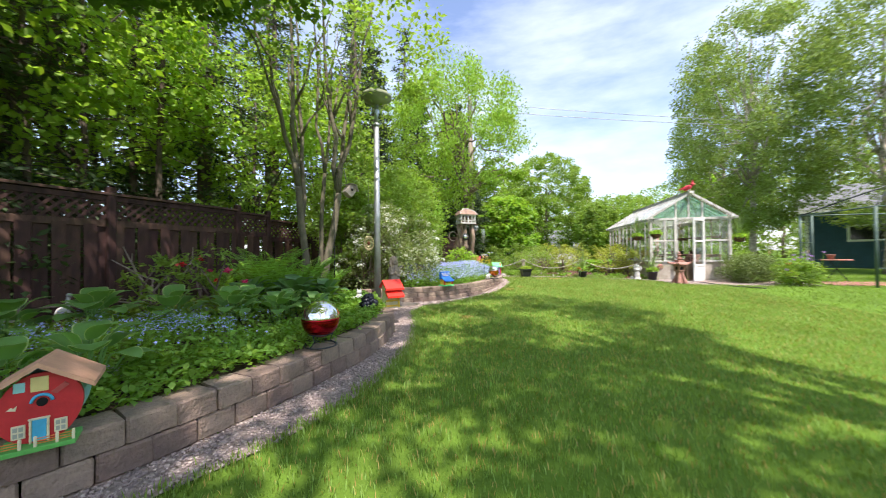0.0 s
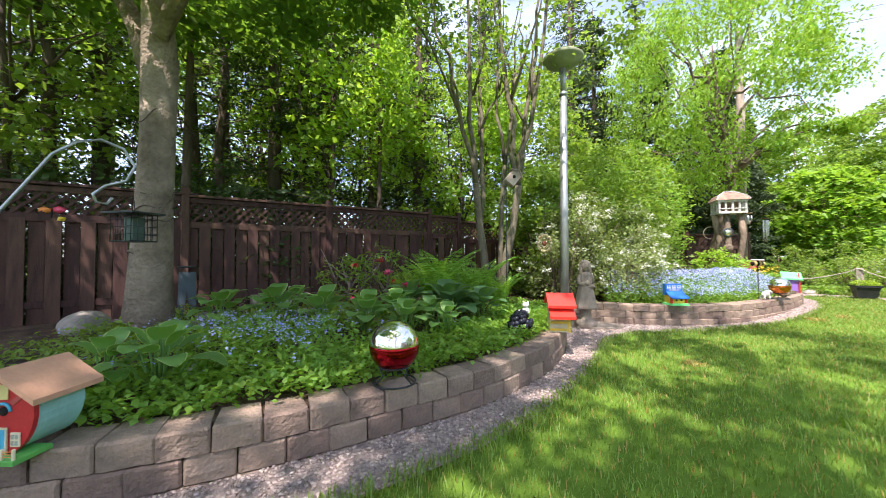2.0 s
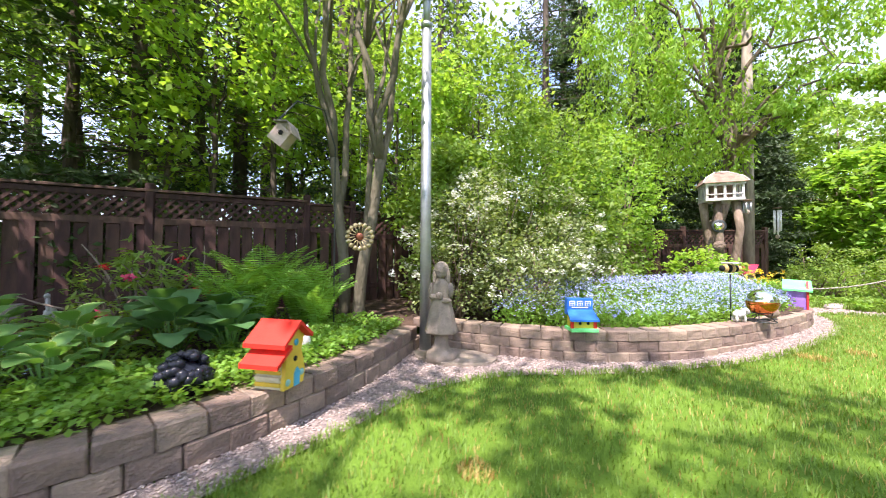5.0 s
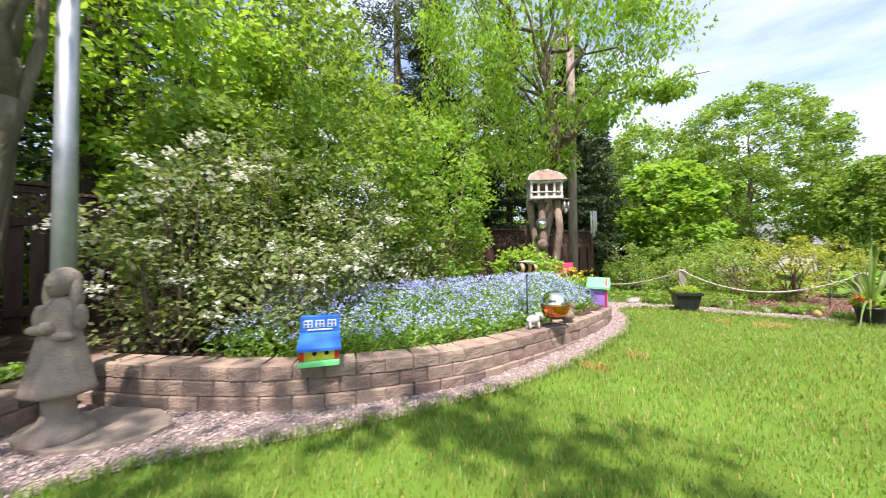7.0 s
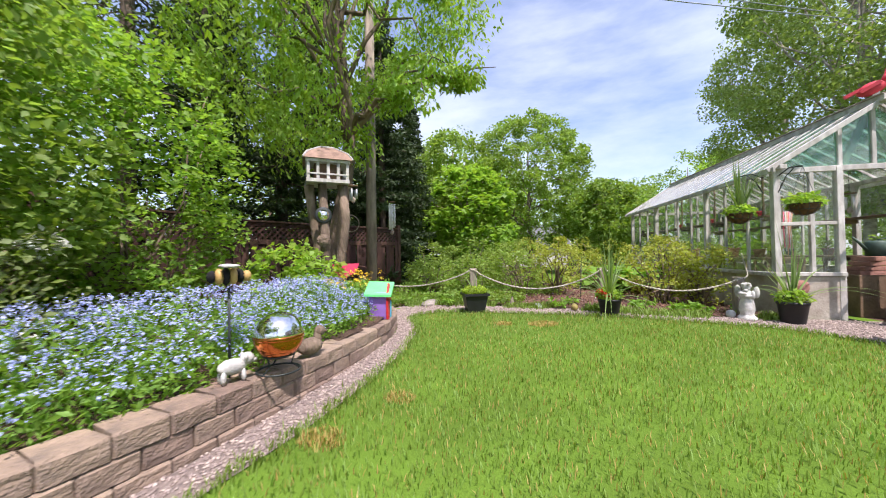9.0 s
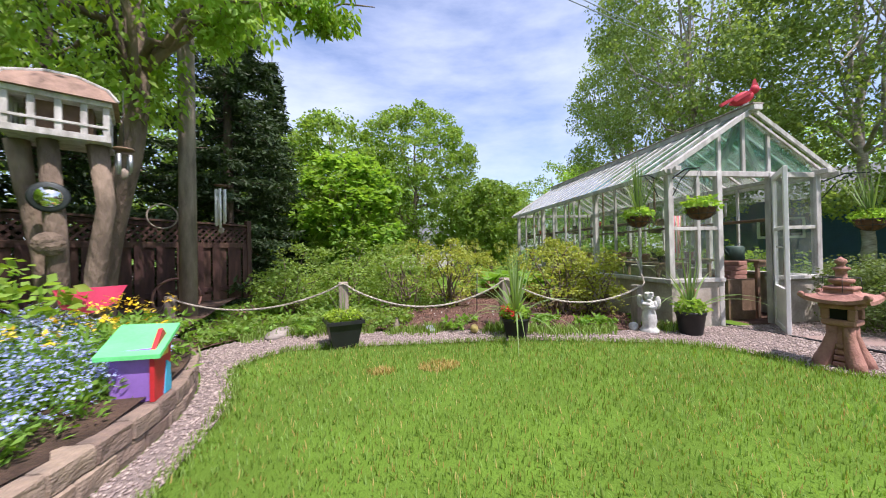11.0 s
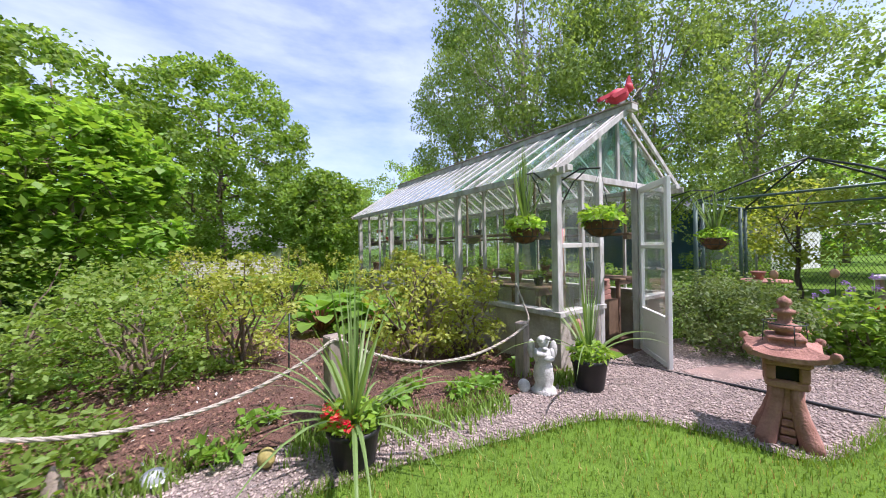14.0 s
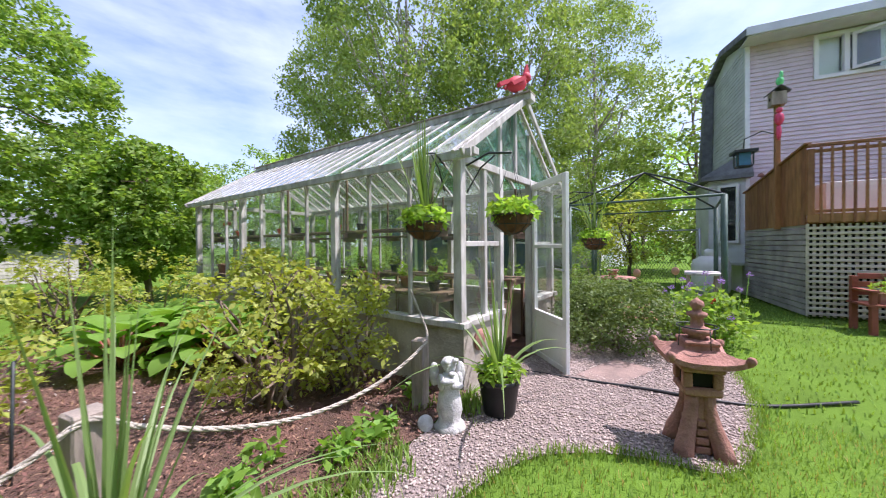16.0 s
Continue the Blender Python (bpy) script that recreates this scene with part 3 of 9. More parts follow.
for x in (8.2, 8.74, 9.3):
    beamob("mullion", (x, GY1 - 0.05, SILL), (x, GY1 - 0.05, EAVE), 0.06, 0.06, WHITEWOOD, gh)
boxob("floor_slab", (GX0 + 0.1, GY0 - 0.05, -0.05, GX1 - 0.1, GY1 - 0.1, 0.025), MULCH, gh, "earth and brick floor")
# open door, hinged on the post at x = 9.13
ddir = Vector((8.60 - 9.13, 15.14 - (GY0 - 0.0), 0))
DW = ddir.length
door = empty("greenhouse_door", "white painted greenhouse door standing open", "door", pose(9.13, GY0 - 0.0, 0.03, 0, 0, math.degrees(math.atan2(ddir.y, ddir.x))))
for x0, x1, z0, z1, nm in ((0, 0.07, 0, 1.98, "stile"), (DW - 0.07, DW, 0, 1.98, "stile"), (0.07, DW - 0.07, 1.91, 1.98, "rail"), (0.07, DW - 0.07, 0.0, 0.06, "rail"), (0.07, DW - 0.07, 0.46, 0.53, "rail"), (0.07, DW - 0.07, 1.24, 1.28, "rail")):
    boxob(nm, (x0, -0.02, z0, x1, 0.02, z1), DOORPAINT, door)
boxob("kick_panel", (0.07, -0.008, 0.06, DW - 0.07, 0.008, 0.46), DOORPAINT, door)
for z0, z1 in ((0.53, 1.24), (1.28, 1.91)):
    o = boxob("pane", (0.07, -0.002, z0, DW - 0.07, 0.002, z1), GLASS, door, bevel=0)
    o.visible_shadow = False
tube("door_handle", [(DW - 0.035, -0.02, 1.02), (DW - 0.035, -0.065, 1.03), (DW - 0.12, -0.07, 1.03)], 0.011, WHITEWOOD, door, "white lever handle")

# ---------------------------------------------------------------- neighbour house with deck
PINK = mat("pink_siding", (0.66, 0.55, 0.58), 0.55, 0.1, 2, 0.08, 40, obrand=0.03)
GREYSIDE = mat("grey_siding", (0.60, 0.62, 0.64), 0.6, 0.12, 2, 0.1, 40, obrand=0.05)
DECKGREY = mat("weathered_grey_board", (0.36, 0.34, 0.31), 0.85, 0.3, 3, 0.4, 30, obrand=0.12)
LATTICE = mat("pale_lattice", (0.52, 0.47, 0.38), 0.8, 0.25, 3, 0.3, 30, obrand=0.12)
CEDAR = mat("cedar_stain", (0.30, 0.135, 0.055), 0.65, 0.35, 3, 0.3, 30, stretch=(4, 4, 1), obrand=0.15)
SHINGLE = mat("roof_shingle", (0.16, 0.17, 0.18), 0.9, 0.35, 6, 0.6, 30, obrand=0.1)
WHITE = mat("white_trim", (0.78, 0.79, 0.8), 0.5, 0.08, 3, 0.05, 30)
# near-black that stands in for shade indoors and beneath the deck
SHADEBLACK = mat("shade_black", (0.02, 0.02, 0.022), 0.9, 0.2, 3, 0)
house = empty("pink_house", "two storey house with pale pink siding", "house", Matrix.Translation((16.3, 13.1, 0)) @ Matrix.Rotation(math.atan2(-0.98, 0.19), 4, "Z"))
# local x runs along the front wall, local y away from the garden
HW, HD, HH = 8.0, 3.2, 6.2
win_u, win_z = (1.22, 2.9), (5.0, 6.0)
def house_box(nm, d, mt, lab="", par=None):
    return boxob(nm, d, mt, par or house, lab, bevel=0.003)
house_box("wall_core", (0.05, 0.06, 0.0, win_u[0], 0.25, HH), PINK)
house_box("wall_core", (win_u[1], 0.06, 0.0, HW, 0.25, HH), PINK)
house_box("wall_core", (win_u[0], 0.06, 0.0, win_u[1], 0.25, win_z[0]), PINK)
house_box("wall_core", (win_u[0], 0.06, win_z[1], win_u[1], 0.25, HH), PINK)
house_box("side_wall", (0.05, 0.25, 0, 0.25, HD, HH), GREYSIDE)
house_box("back_wall", (0.25, HD - 0.2, 0, HW, HD, HH), GREYSIDE)
house_box("far_side_wall", (HW - 0.2, 0.25, 0, HW, HD - 0.2, HH), GREYSIDE)
house_box("interior_floor", (0.25, 0.25, 2.9, HW - 0.2, HD - 0.2, 3.0), SHADEBLACK)
z = 0.9
while z < HH - 0.02:
    for a, b in ((0.03, HW),) if z + 0.1 < win_z[0] or z > win_z[1] else ((0.03, win_u[0]), (win_u[1], HW)):
        vs = [(a, 0.03, z), (b, 0.03, z), (b, 0.055, z + 0.105), (a, 0.055, z + 0.105), (a, 0.06, z), (b, 0.06, z)]
        pydata("clapboard", vs, [(0, 1, 2, 3), (4, 5, 1, 0)], PINK, house)
    z += 0.1
z = 0.9
while z < HH - 0.02:
    vs = [(0.03, 0.05, z), (0.03, 3.15, z), (0.048, 3.15, z + 0.105), (0.048, 0.05, z + 0.105), (0.05, 0.05, z), (0.05, 3.15, z)]
    pydata("clapboard", vs, [(0, 1, 2, 3), (4, 5, 1, 0)], GREYSIDE, house)
    z += 0.1
house_box("corner_trim", (-0.01, 0.0, 0.85, 0.08, 0.06, HH), WHITE)
roof = pydata("roof", [(-0.12, -0.5, HH - 0.1), (HW + 0.4, -0.5, HH - 0.1), (HW + 0.4, HD / 2, HH + 0.4), (-0.12, HD / 2, HH + 0.4), (HW + 0.4, HD + 0.5, HH - 0.1), (-0.12, HD + 0.5, HH - 0.1),
                       (-0.12, -0.5, HH + 0.06), (HW + 0.4, -0.5, HH + 0.06), (HW + 0.4, HD / 2, HH + 0.56), (-0.12, HD / 2, HH + 0.56), (HW + 0.4, HD + 0.5, HH + 0.06), (-0.12, HD + 0.5, HH + 0.06)],
              [(0, 3, 2, 1), (3, 5, 4, 2), (6, 7, 8, 9), (9, 8, 10, 11), (0, 1, 7, 6), (4, 5, 11, 10), (0, 6, 9, 3), (3, 9, 11, 5), (1, 2, 8, 7), (2, 4, 10, 8)], SHINGLE, house, "grey shingle roof")
house_box("fascia", (-0.14, -0.54, HH - 0.14, HW + 0.42, -0.505, HH + 0.05), GREYSIDE)
house_box("soffit", (-0.1, -0.5, HH - 0.16, HW, 0.03, HH - 0.13), GREYSIDE)
pydata("gable_wall", [(0.05, 0.06, HH - 0.02), (0.05, HD / 2, HH + 0.36), (0.05, HD, HH - 0.02), (0.2, 0.06, HH - 0.02), (0.2, HD / 2, HH + 0.36), (0.2, HD, HH - 0.02)], [(0, 1, 2), (5, 4, 3), (0, 3, 4, 1), (1, 4, 5, 2), (2, 5, 3, 0)], GREYSIDE, house, "pale grey gable end")
# steep gambrel flank beyond the corner
pydata("flank_roof", [(0.02, 2.7, HH), (0.02, 3.2, HH), (0.02, 3.2, 3.2), (0.02, 2.9, 3.2), (-0.16, 2.7, HH), (-0.16, 3.2, HH), (-0.3, 3.2, 3.2), (-0.3, 2.9, 3.2)],
       [(0, 1, 2, 3), (7, 6, 5, 4), (0, 4, 5, 1), (1, 5, 6, 2), (2, 6, 7, 3), (3, 7, 4, 0)], SHINGLE, house, "steep dark grey shingled flank")
window = part("window", boxframe := (lambda: (lambda bm: (box(bm, win_u[0], 0.0, win_z[0], win_u[0] + 0.08, 0.14, win_z[1]), box(bm, win_u[1] - 0.08, 0.0, win_z[0], win_u[1], 0.14, win_z[1]), box(bm, win_u[0] + 0.08, 0.0, win_z[0], win_u[1] - 0.08, 0.14, win_z[0] + 0.08), box(bm, win_u[0] + 0.08, 0.0, win_z[1] - 0.08, win_u[1] - 0.08, 0.14, win_z[1]), box(bm, 1.72, 0.0, win_z[0] + 0.08, 1.80, 0.14, win_z[1] - 0.08), bm)[-1])(bmesh.new()))(), WHITE, house, "white framed upper window")
boxob("pane", (win_u[0] + 0.08, 0.1, win_z[0] + 0.08, 1.72, 0.106, win_z[1] - 0.08), GLASS, window, bevel=0)
boxob("pane", (1.80, 0.1, win_z[0] + 0.08, win_u[1] - 0.08, 0.106, win_z[1] - 0.08), GLASS, window, bevel=0)
sash = part("open_sash", (lambda bm: (box(bm, 0, -0.02, 0, 0.06, 0.02, 0.8), box(bm, 0.62, -0.02, 0, 0.68, 0.02, 0.8), box(bm, 0.06, -0.02, 0, 0.62, 0.02, 0.06), box(bm, 0.06, -0.02, 0.74, 0.62, 0.02, 0.8), bm)[-1])(bmesh.new()), WHITE, house, "casement sash swung open", m=Matrix.Translation((1.84, 0.0, win_z[0] + 0.1)) @ Matrix.Rotation(radians(-35), 4, "Z"))
boxob("pane", (0.06, -0.003, 0.06, 0.62, 0.003, 0.74), GLASS, sash, bevel=0)
boxob("curtain", (win_u[0] + 0.1, 0.16, win_z[0] + 0.05, 1.7, 0.17, win_z[1] - 0.05), WHITE, window, "pale drawn curtain")
boxob("curtain", (2.35, 0.16, win_z[0] + 0.05, win_u[1] - 0.1, 0.17, win_z[1] - 0.05), WHITE, window, "pale drawn curtain")
# bay on the flank
bayb = [(-0.65, 0.3, 0.75), (-0.65, 1.7, 0.75), (0.03, 2.2, 0.75), (0.03, -0.0, 0.75)]
pydata("bay_wall", [(x, y, z) for z in (0.75, 3.0) for x, y, _ in bayb], [(0, 1, 5, 4), (1, 2, 6, 5), (3, 0, 4, 7), (4, 5, 6, 7), (3, 2, 1, 0)], GREYSIDE, house, "grey sided bay")
for zz in np.arange(0.8, 2.95, 0.1):
    pydata("clapboard", [(0.0, -0.02, zz), (-0.67, 0.28, zz), (-0.66, 0.29, zz + 0.105), (0.0, -0.005, zz + 0.105), (0.01, 0.0, zz), (-0.65, 0.3, zz)], [(0, 1, 2, 3), (4, 5, 1, 0)], GREYSIDE, house)
pydata("bay_roof", [(0.1, -0.2, 2.98), (-0.85, 0.15, 2.98), (-0.85, 1.9, 2.98), (0.1, 2.4, 2.98), (0.06, 0.0, 3.55), (0.06, 2.0, 3.55), (0.1, -0.2, 2.88), (-0.85, 0.15, 2.88), (-0.85, 1.9, 2.88), (0.1, 2.4, 2.88)],
       [(0, 1, 4), (1, 2, 5, 4), (2, 3, 5), (6, 7, 1, 0), (7, 8, 2, 1), (8, 9, 3, 2), (9, 8, 7, 6), (0, 4, 5, 3, 9, 6)], SHINGLE, house, "grey shingled bay roof")
wv = Vector((-0.67, 0.28, 0)) - Vector((0, -0.02, 0))
wang = math.atan2(wv.y, wv.x)
bw = part("bay_window", (lambda bm: (box(bm, 0, 0, 0, 0.06, 0.05, 1.45), box(bm, 0.36, 0, 0, 0.42, 0.05, 1.45), box(bm, 0.06, 0, 0, 0.36, 0.05, 0.06), box(bm, 0.06, 0, 1.39, 0.36, 0.05, 1.45), bm)[-1])(bmesh.new()), WHITE, house, "tall narrow white window",
          m=Matrix.Translation((-0.12, 0.0, 1.3)) @ Matrix.Rotation(wang, 4, "Z"))
boxob("pane", (0.06, 0.012, 0.06, 0.36, 0.022, 1.39), WINDOW, bw, bevel=0)
house_box("foundation", (0.02, 0.07, -0.1, HW, 0.3, 0.85), DECKGREY, "grey concrete foundation")

# deck: corner at DK, one flank runs back to the house, one front runs along it
deck = empty("deck", "raised deck with cedar railing over grey skirting and lattice", "deck", Matrix.Translation((13.5, 12.57, 0)) @ Matrix.Rotation(math.atan2(-0.98, 0.19), 4, "Z"))
DZ = 1.66
z = 0.05
while z < DZ - 0.1:
    boxob("skirting_board", (-0.01, 0.03, z, 0.015, 2.82, z + 0.088), DECKGREY, deck, m=pose(0, 0, 0))
    z += 0.1
boxob("platform", (0.0, 0.0, DZ - 0.04, 5.0, 2.8, DZ), CEDAR, deck)
boxob("rim_board", (-0.02, -0.03, DZ - 0.02, 5.0, -0.002, DZ + 0.12), CEDAR, deck)
bm = bmesh.new()
for i in range(60):
    beam(bm, (i * 0.085, 0.03, 0.05), (i * 0.085, 0.03, DZ - 0.05), 0.04, 0.01, up=(0, 1, 0))
part("lattice", bm, LATTICE, deck, "pale vertical lattice strips")
z = 0.08
while z < DZ - 0.05:
    boxob("lattice_slat", (0, 0.0, z, 5.0, 0.014, z + 0.045), LATTICE, deck)
    z += 0.09
# panel coloured near-black for the shade behind the lattice
boxob("backing", (0.1, 0.35, 0.0, 5.0, 0.4, DZ - 0.1), SHADEBLACK, deck, "near-black panel standing in for shade beneath the deck")
n_p = 19
for i in range(n_p):
    y0, y1 = 0.03 + i * 2.72 / n_p, 0.03 + (i + 0.94) * 2.72 / n_p
    ta, tb = 2.93 - 0.16 * y0, 2.93 - 0.16 * y1
    vs = [(-0.03, y0, DZ - 0.06), (-0.03, y1, DZ - 0.06), (-0.03, y1, tb), (-0.03, y0, ta), (-0.01, y0, DZ - 0.06), (-0.01, y1, DZ - 0.06), (-0.01, y1, tb), (-0.01, y0, ta)]
    pydata("privacy_board", vs, [(0, 1, 2, 3), (7, 6, 5, 4), (0, 4, 5, 1), (1, 5, 6, 2), (2, 6, 7, 3), (3, 7, 4, 0)], CEDAR, deck)
beamob("cap_rail", (-0.02, -0.04, 2.96), (-0.02, 2.78, 2.50), 0.09, 0.035, CEDAR, deck)
for x in (0.02, 1.6, 3.2, 4.8):
    boxob("post", (x - 0.045, -0.04, DZ + 0.1, x + 0.045, 0.05, 2.86), CEDAR, deck)
for zz in (1.80, 2.80):
    boxob("rail", (0.06, -0.02, zz, 5.0, 0.02, zz + 0.05), CEDAR, deck)
for i in range(36):
    x = 0.14 + i * 0.135
    boxob("baluster", (x - 0.018, -0.045, 1.62, x + 0.018, -0.022, 2.88), CEDAR, deck)
boxob("top_rail", (-0.03, -0.07, 2.9, 5.0, 0.06, 2.94), CEDAR, deck)

# ---------------------------------------------------------------- trees
def limb_path(a, b, sag=0.0, wob=0.1, n=6):
    a, b = np.array(a, float), np.array(b, float)
    t = np.linspace(0, 1, n)[:, None]
    p = a + (b - a) * t
    p[1:-1] += RNG.normal(size=(n - 2, 3)) * wob
    p[:, 2] += sag * 4 * (t * (1 - t))[:, 0]
    return p


def tree(name, base, height, r0, crown_c, crown_r, clumps_n, per, csize, leaf, lmat, bark, label, limbs=9, lean=(0, 0), droop=0.35, stems=None, trunk_top=0.85, category="tree", up=0.45, aspect=0.6):
    t = empty(name, label, category, pose(*base))
    bx, by, bz = base
    cc = np.array(crown_c, float) - np.array(base)
    top = np.array([lean[0], lean[1], height * trunk_top])
    pts = limb_path((0, 0, -0.15), top, 0, r0 * 0.35, 9)
    pts[0] = (0, 0, -0.15)
    rad = [r0 * 1.25] + [r0 * (1 - 0.8 * i / 8) for i in range(1, 9)]
    tube("trunk", pts, rad, bark, t, sides=10)
    P, cs = clumps(cc, crown_r, clumps_n, per, csize)
    keep = P[:, 2] + bz > 0.3
    leaves("crown", P[keep], leaf, lmat, t, droop=droop, up=up, aspect=aspect)
    lst = []
    order = RNG.permutation(len(cs))[:limbs]
    for k in order:
        i = int(RNG.integers(3, 8))
        r = rad[i] * 0.55
        q = limb_path(pts[i], cs[k], 0.15, 0.12, 6)
        lst.append((q, [r * (1 - 0.15 * j) for j in range(6)]))
    for q, r in lst:
        tube("limb", q, r, bark, t, sides=6)
    return t


def spruce(name, base, height, r, label, mat_=None, bare=0.25, dens=1.0):
    """A conifer: straight trunk, whorls of drooping boughs set with needle sprays."""
    t = empty(name, label, "tree", pose(*base))
    tube("trunk", [(0, 0, -0.2), (0.03, 0, height * 0.35), (0, 0.03, height * 0.7), (0, 0, height)], [height * 0.014, height * 0.011, height * 0.007, 0.01], BARK_DK, t, sides=8)
    pts, lst = [], []
    z = height * bare
    while z < height * 0.98:
        f = 1 - (z - height * bare) / (height * (1 - bare))
        R = r * (0.12 + 0.88 * f) * RNG.uniform(0.75, 1.1)
        for k in range(int(RNG.integers(5, 8))):
            a = RNG.uniform(0, 2 * math.pi)
            n = int((16 + 60 * R) * dens)
            u = RNG.uniform(0.12, 1, n) ** 0.8
            rr = R * u
            wd = 0.16 * R * (1.05 - u) + 0.06
            off = RNG.normal(size=n) * wd
            zz = z - 0.28 * rr + 0.12 * rr * u + RNG.normal(size=n) * 0.05
            pts.append(np.stack([rr * math.cos(a) - off * math.sin(a), rr * math.sin(a) + off * math.cos(a), zz], 1))
            lst.append(([(0, 0, z), (R * 0.9 * math.cos(a), R * 0.9 * math.sin(a), z - 0.2 * R)], [0.02, 0.006]))
        z += height * 0.034 + 0.05
    for k in range(int(26 * bare / 0.25)):
        a, zz, R = RNG.uniform(0, 6.283), RNG.uniform(0.7, max(1.2, height * bare)), RNG.uniform(0.5, 1.5)
        lst.append((limb_path((0, 0, zz), (R * math.cos(a), R * math.sin(a), zz - 0.15 * R), 0.05, 0.06, 5), [0.016, 0.013, 0.01, 0.007, 0.004]))
    leaves("crown", np.concatenate(pts), 0.15, mat_ or L_SPRUCE, t, droop=0.3, up=0.3, aspect=0.32)
    tagged(tubes("limb", lst, BARK_DK, t, sides=4), kind="stuff")
    return t


def shrub(name, base, r, n, leaf, lmat, label, clump=0.2, per=60, stems=7, category="shrub", low=0.0, bark=None, droop=0.1, up=0.5, aspect=0.6, flower=None, flowers=0, fsize=0.04):
    """Stems from one foot and a crown of leaf clumps."""
    t = empty(name, label, category, pose(*base))
    P, cs = clumps((0, 0, r[2] + low), r, n, per, clump)
    P = P[P[:, 2] > 0.04]
    leaves("crown", P, leaf, lmat, t, droop=droop, up=up, aspect=aspect)
    lst = []
    for k in RNG.permutation(len(cs))[:stems]:
        q = limb_path((RNG.normal() * 0.06, RNG.normal() * 0.06, -0.04), cs[k], 0.08, 0.05, 5)
        lst.append((q, [0.018, 0.015, 0.011, 0.008, 0.004]))
    for q, r_ in lst:
        tube("stem", q, r_, bark or BARK, t, sides=5)
    if flower and flowers:
        heads = P[RNG.integers(0, len(P), flowers // 7)]
        heads = heads[(heads[:, 2] > r[2] * 0.45) & (np.sum((heads / np.array([r[0], r[1], 99])) ** 2, axis=1) + ((heads[:, 2] - r[2]) / r[2]) ** 2 > 0.75)]
        arc = unit(len(heads)) * [1, 1, 0.4]
        F = np.concatenate([heads + arc * 0.075 * u for u in np.linspace(-1, 1, 5)])
        leaves("blossom", np.concatenate([F + RNG.normal(size=F.shape) * 0.02 for _ in range(5)]), fsize, flower, t, droop=0.0, up=0.8, aspect=0.9)
    return t


# maple by the fence, its canopy hangs over the bed
mp = empty("maple_tree", "maple tree with grey lichened trunk and dark green canopy", "tree", pose(-0.75, 4.27, BED1_Z))
MT = [(0, 0, -0.2), (0.0, 0.01, 0.5), (-0.02, 0.03, 1.2), (-0.04, 0.05, 2.0), (-0.05, 0.06, 2.7), (-0.02, 0.02, 3.4), (-0.05, -0.1, 4.6), (-0.2, -0.2, 6.2)]
tube("trunk", MT, [0.235, 0.18, 0.155, 0.145, 0.155, 0.115, 0.09, 0.04], BARK_MAPLE, mp, "grey trunk with lichen", sides=14)
tubes("limb", [(limb_path((-0.05, 0.03, 2.45), (-0.8, -0.75, 4.9), 0.2, 0.06), [0.115, 0.1, 0.085, 0.07, 0.05, 0.03]), (limb_path((0.12, 0.05, 2.9), (1.3, 1.6, 5.2), 0.2, 0.08), [0.08, 0.07, 0.06, 0.05, 0.04, 0.02]),
               (limb_path((0.1, 0.0, 3.3), (1.5, -1.2, 5.0), 0.3, 0.08), [0.07, 0.06, 0.05, 0.04, 0.03, 0.02]), (limb_path((0, 0, 4.0), (-1.5, 1.5, 5.6), 0.3, 0.08), [0.06, 0.05, 0.05, 0.04, 0.03, 0.02])], BARK_MAPLE, mp)
P, _ = clumps((0.55, -0.4, 5.0), (3.0, 3.6, 1.7), 185, 130, 0.55, 0.45)
leaves("crown", P, 0.12, L_MAPLE, mp, droop=0.25, up=0.65, aspect=0.8)
for k in range(5):
    z0_, a0_ = 0.35 + 0.34 * k, k * 1.9
    vp = [(-0.01 - 0.02 * (z0_ + 0.05 * j) + 0.185 * (1 - 0.1 * z0_) * math.cos(a0_ + 0.55 * j), 0.02 + 0.185 * (1 - 0.1 * z0_) * math.sin(a0_ + 0.55 * j), z0_ + 0.05 * j + 0.05 * math.sin(j * 1.7 + k)) for j in range(11)]
    tube("vine", spline(vp, 30), 0.0055, BARK_DK, mp, "thin dry vine round the trunk", sides=5)
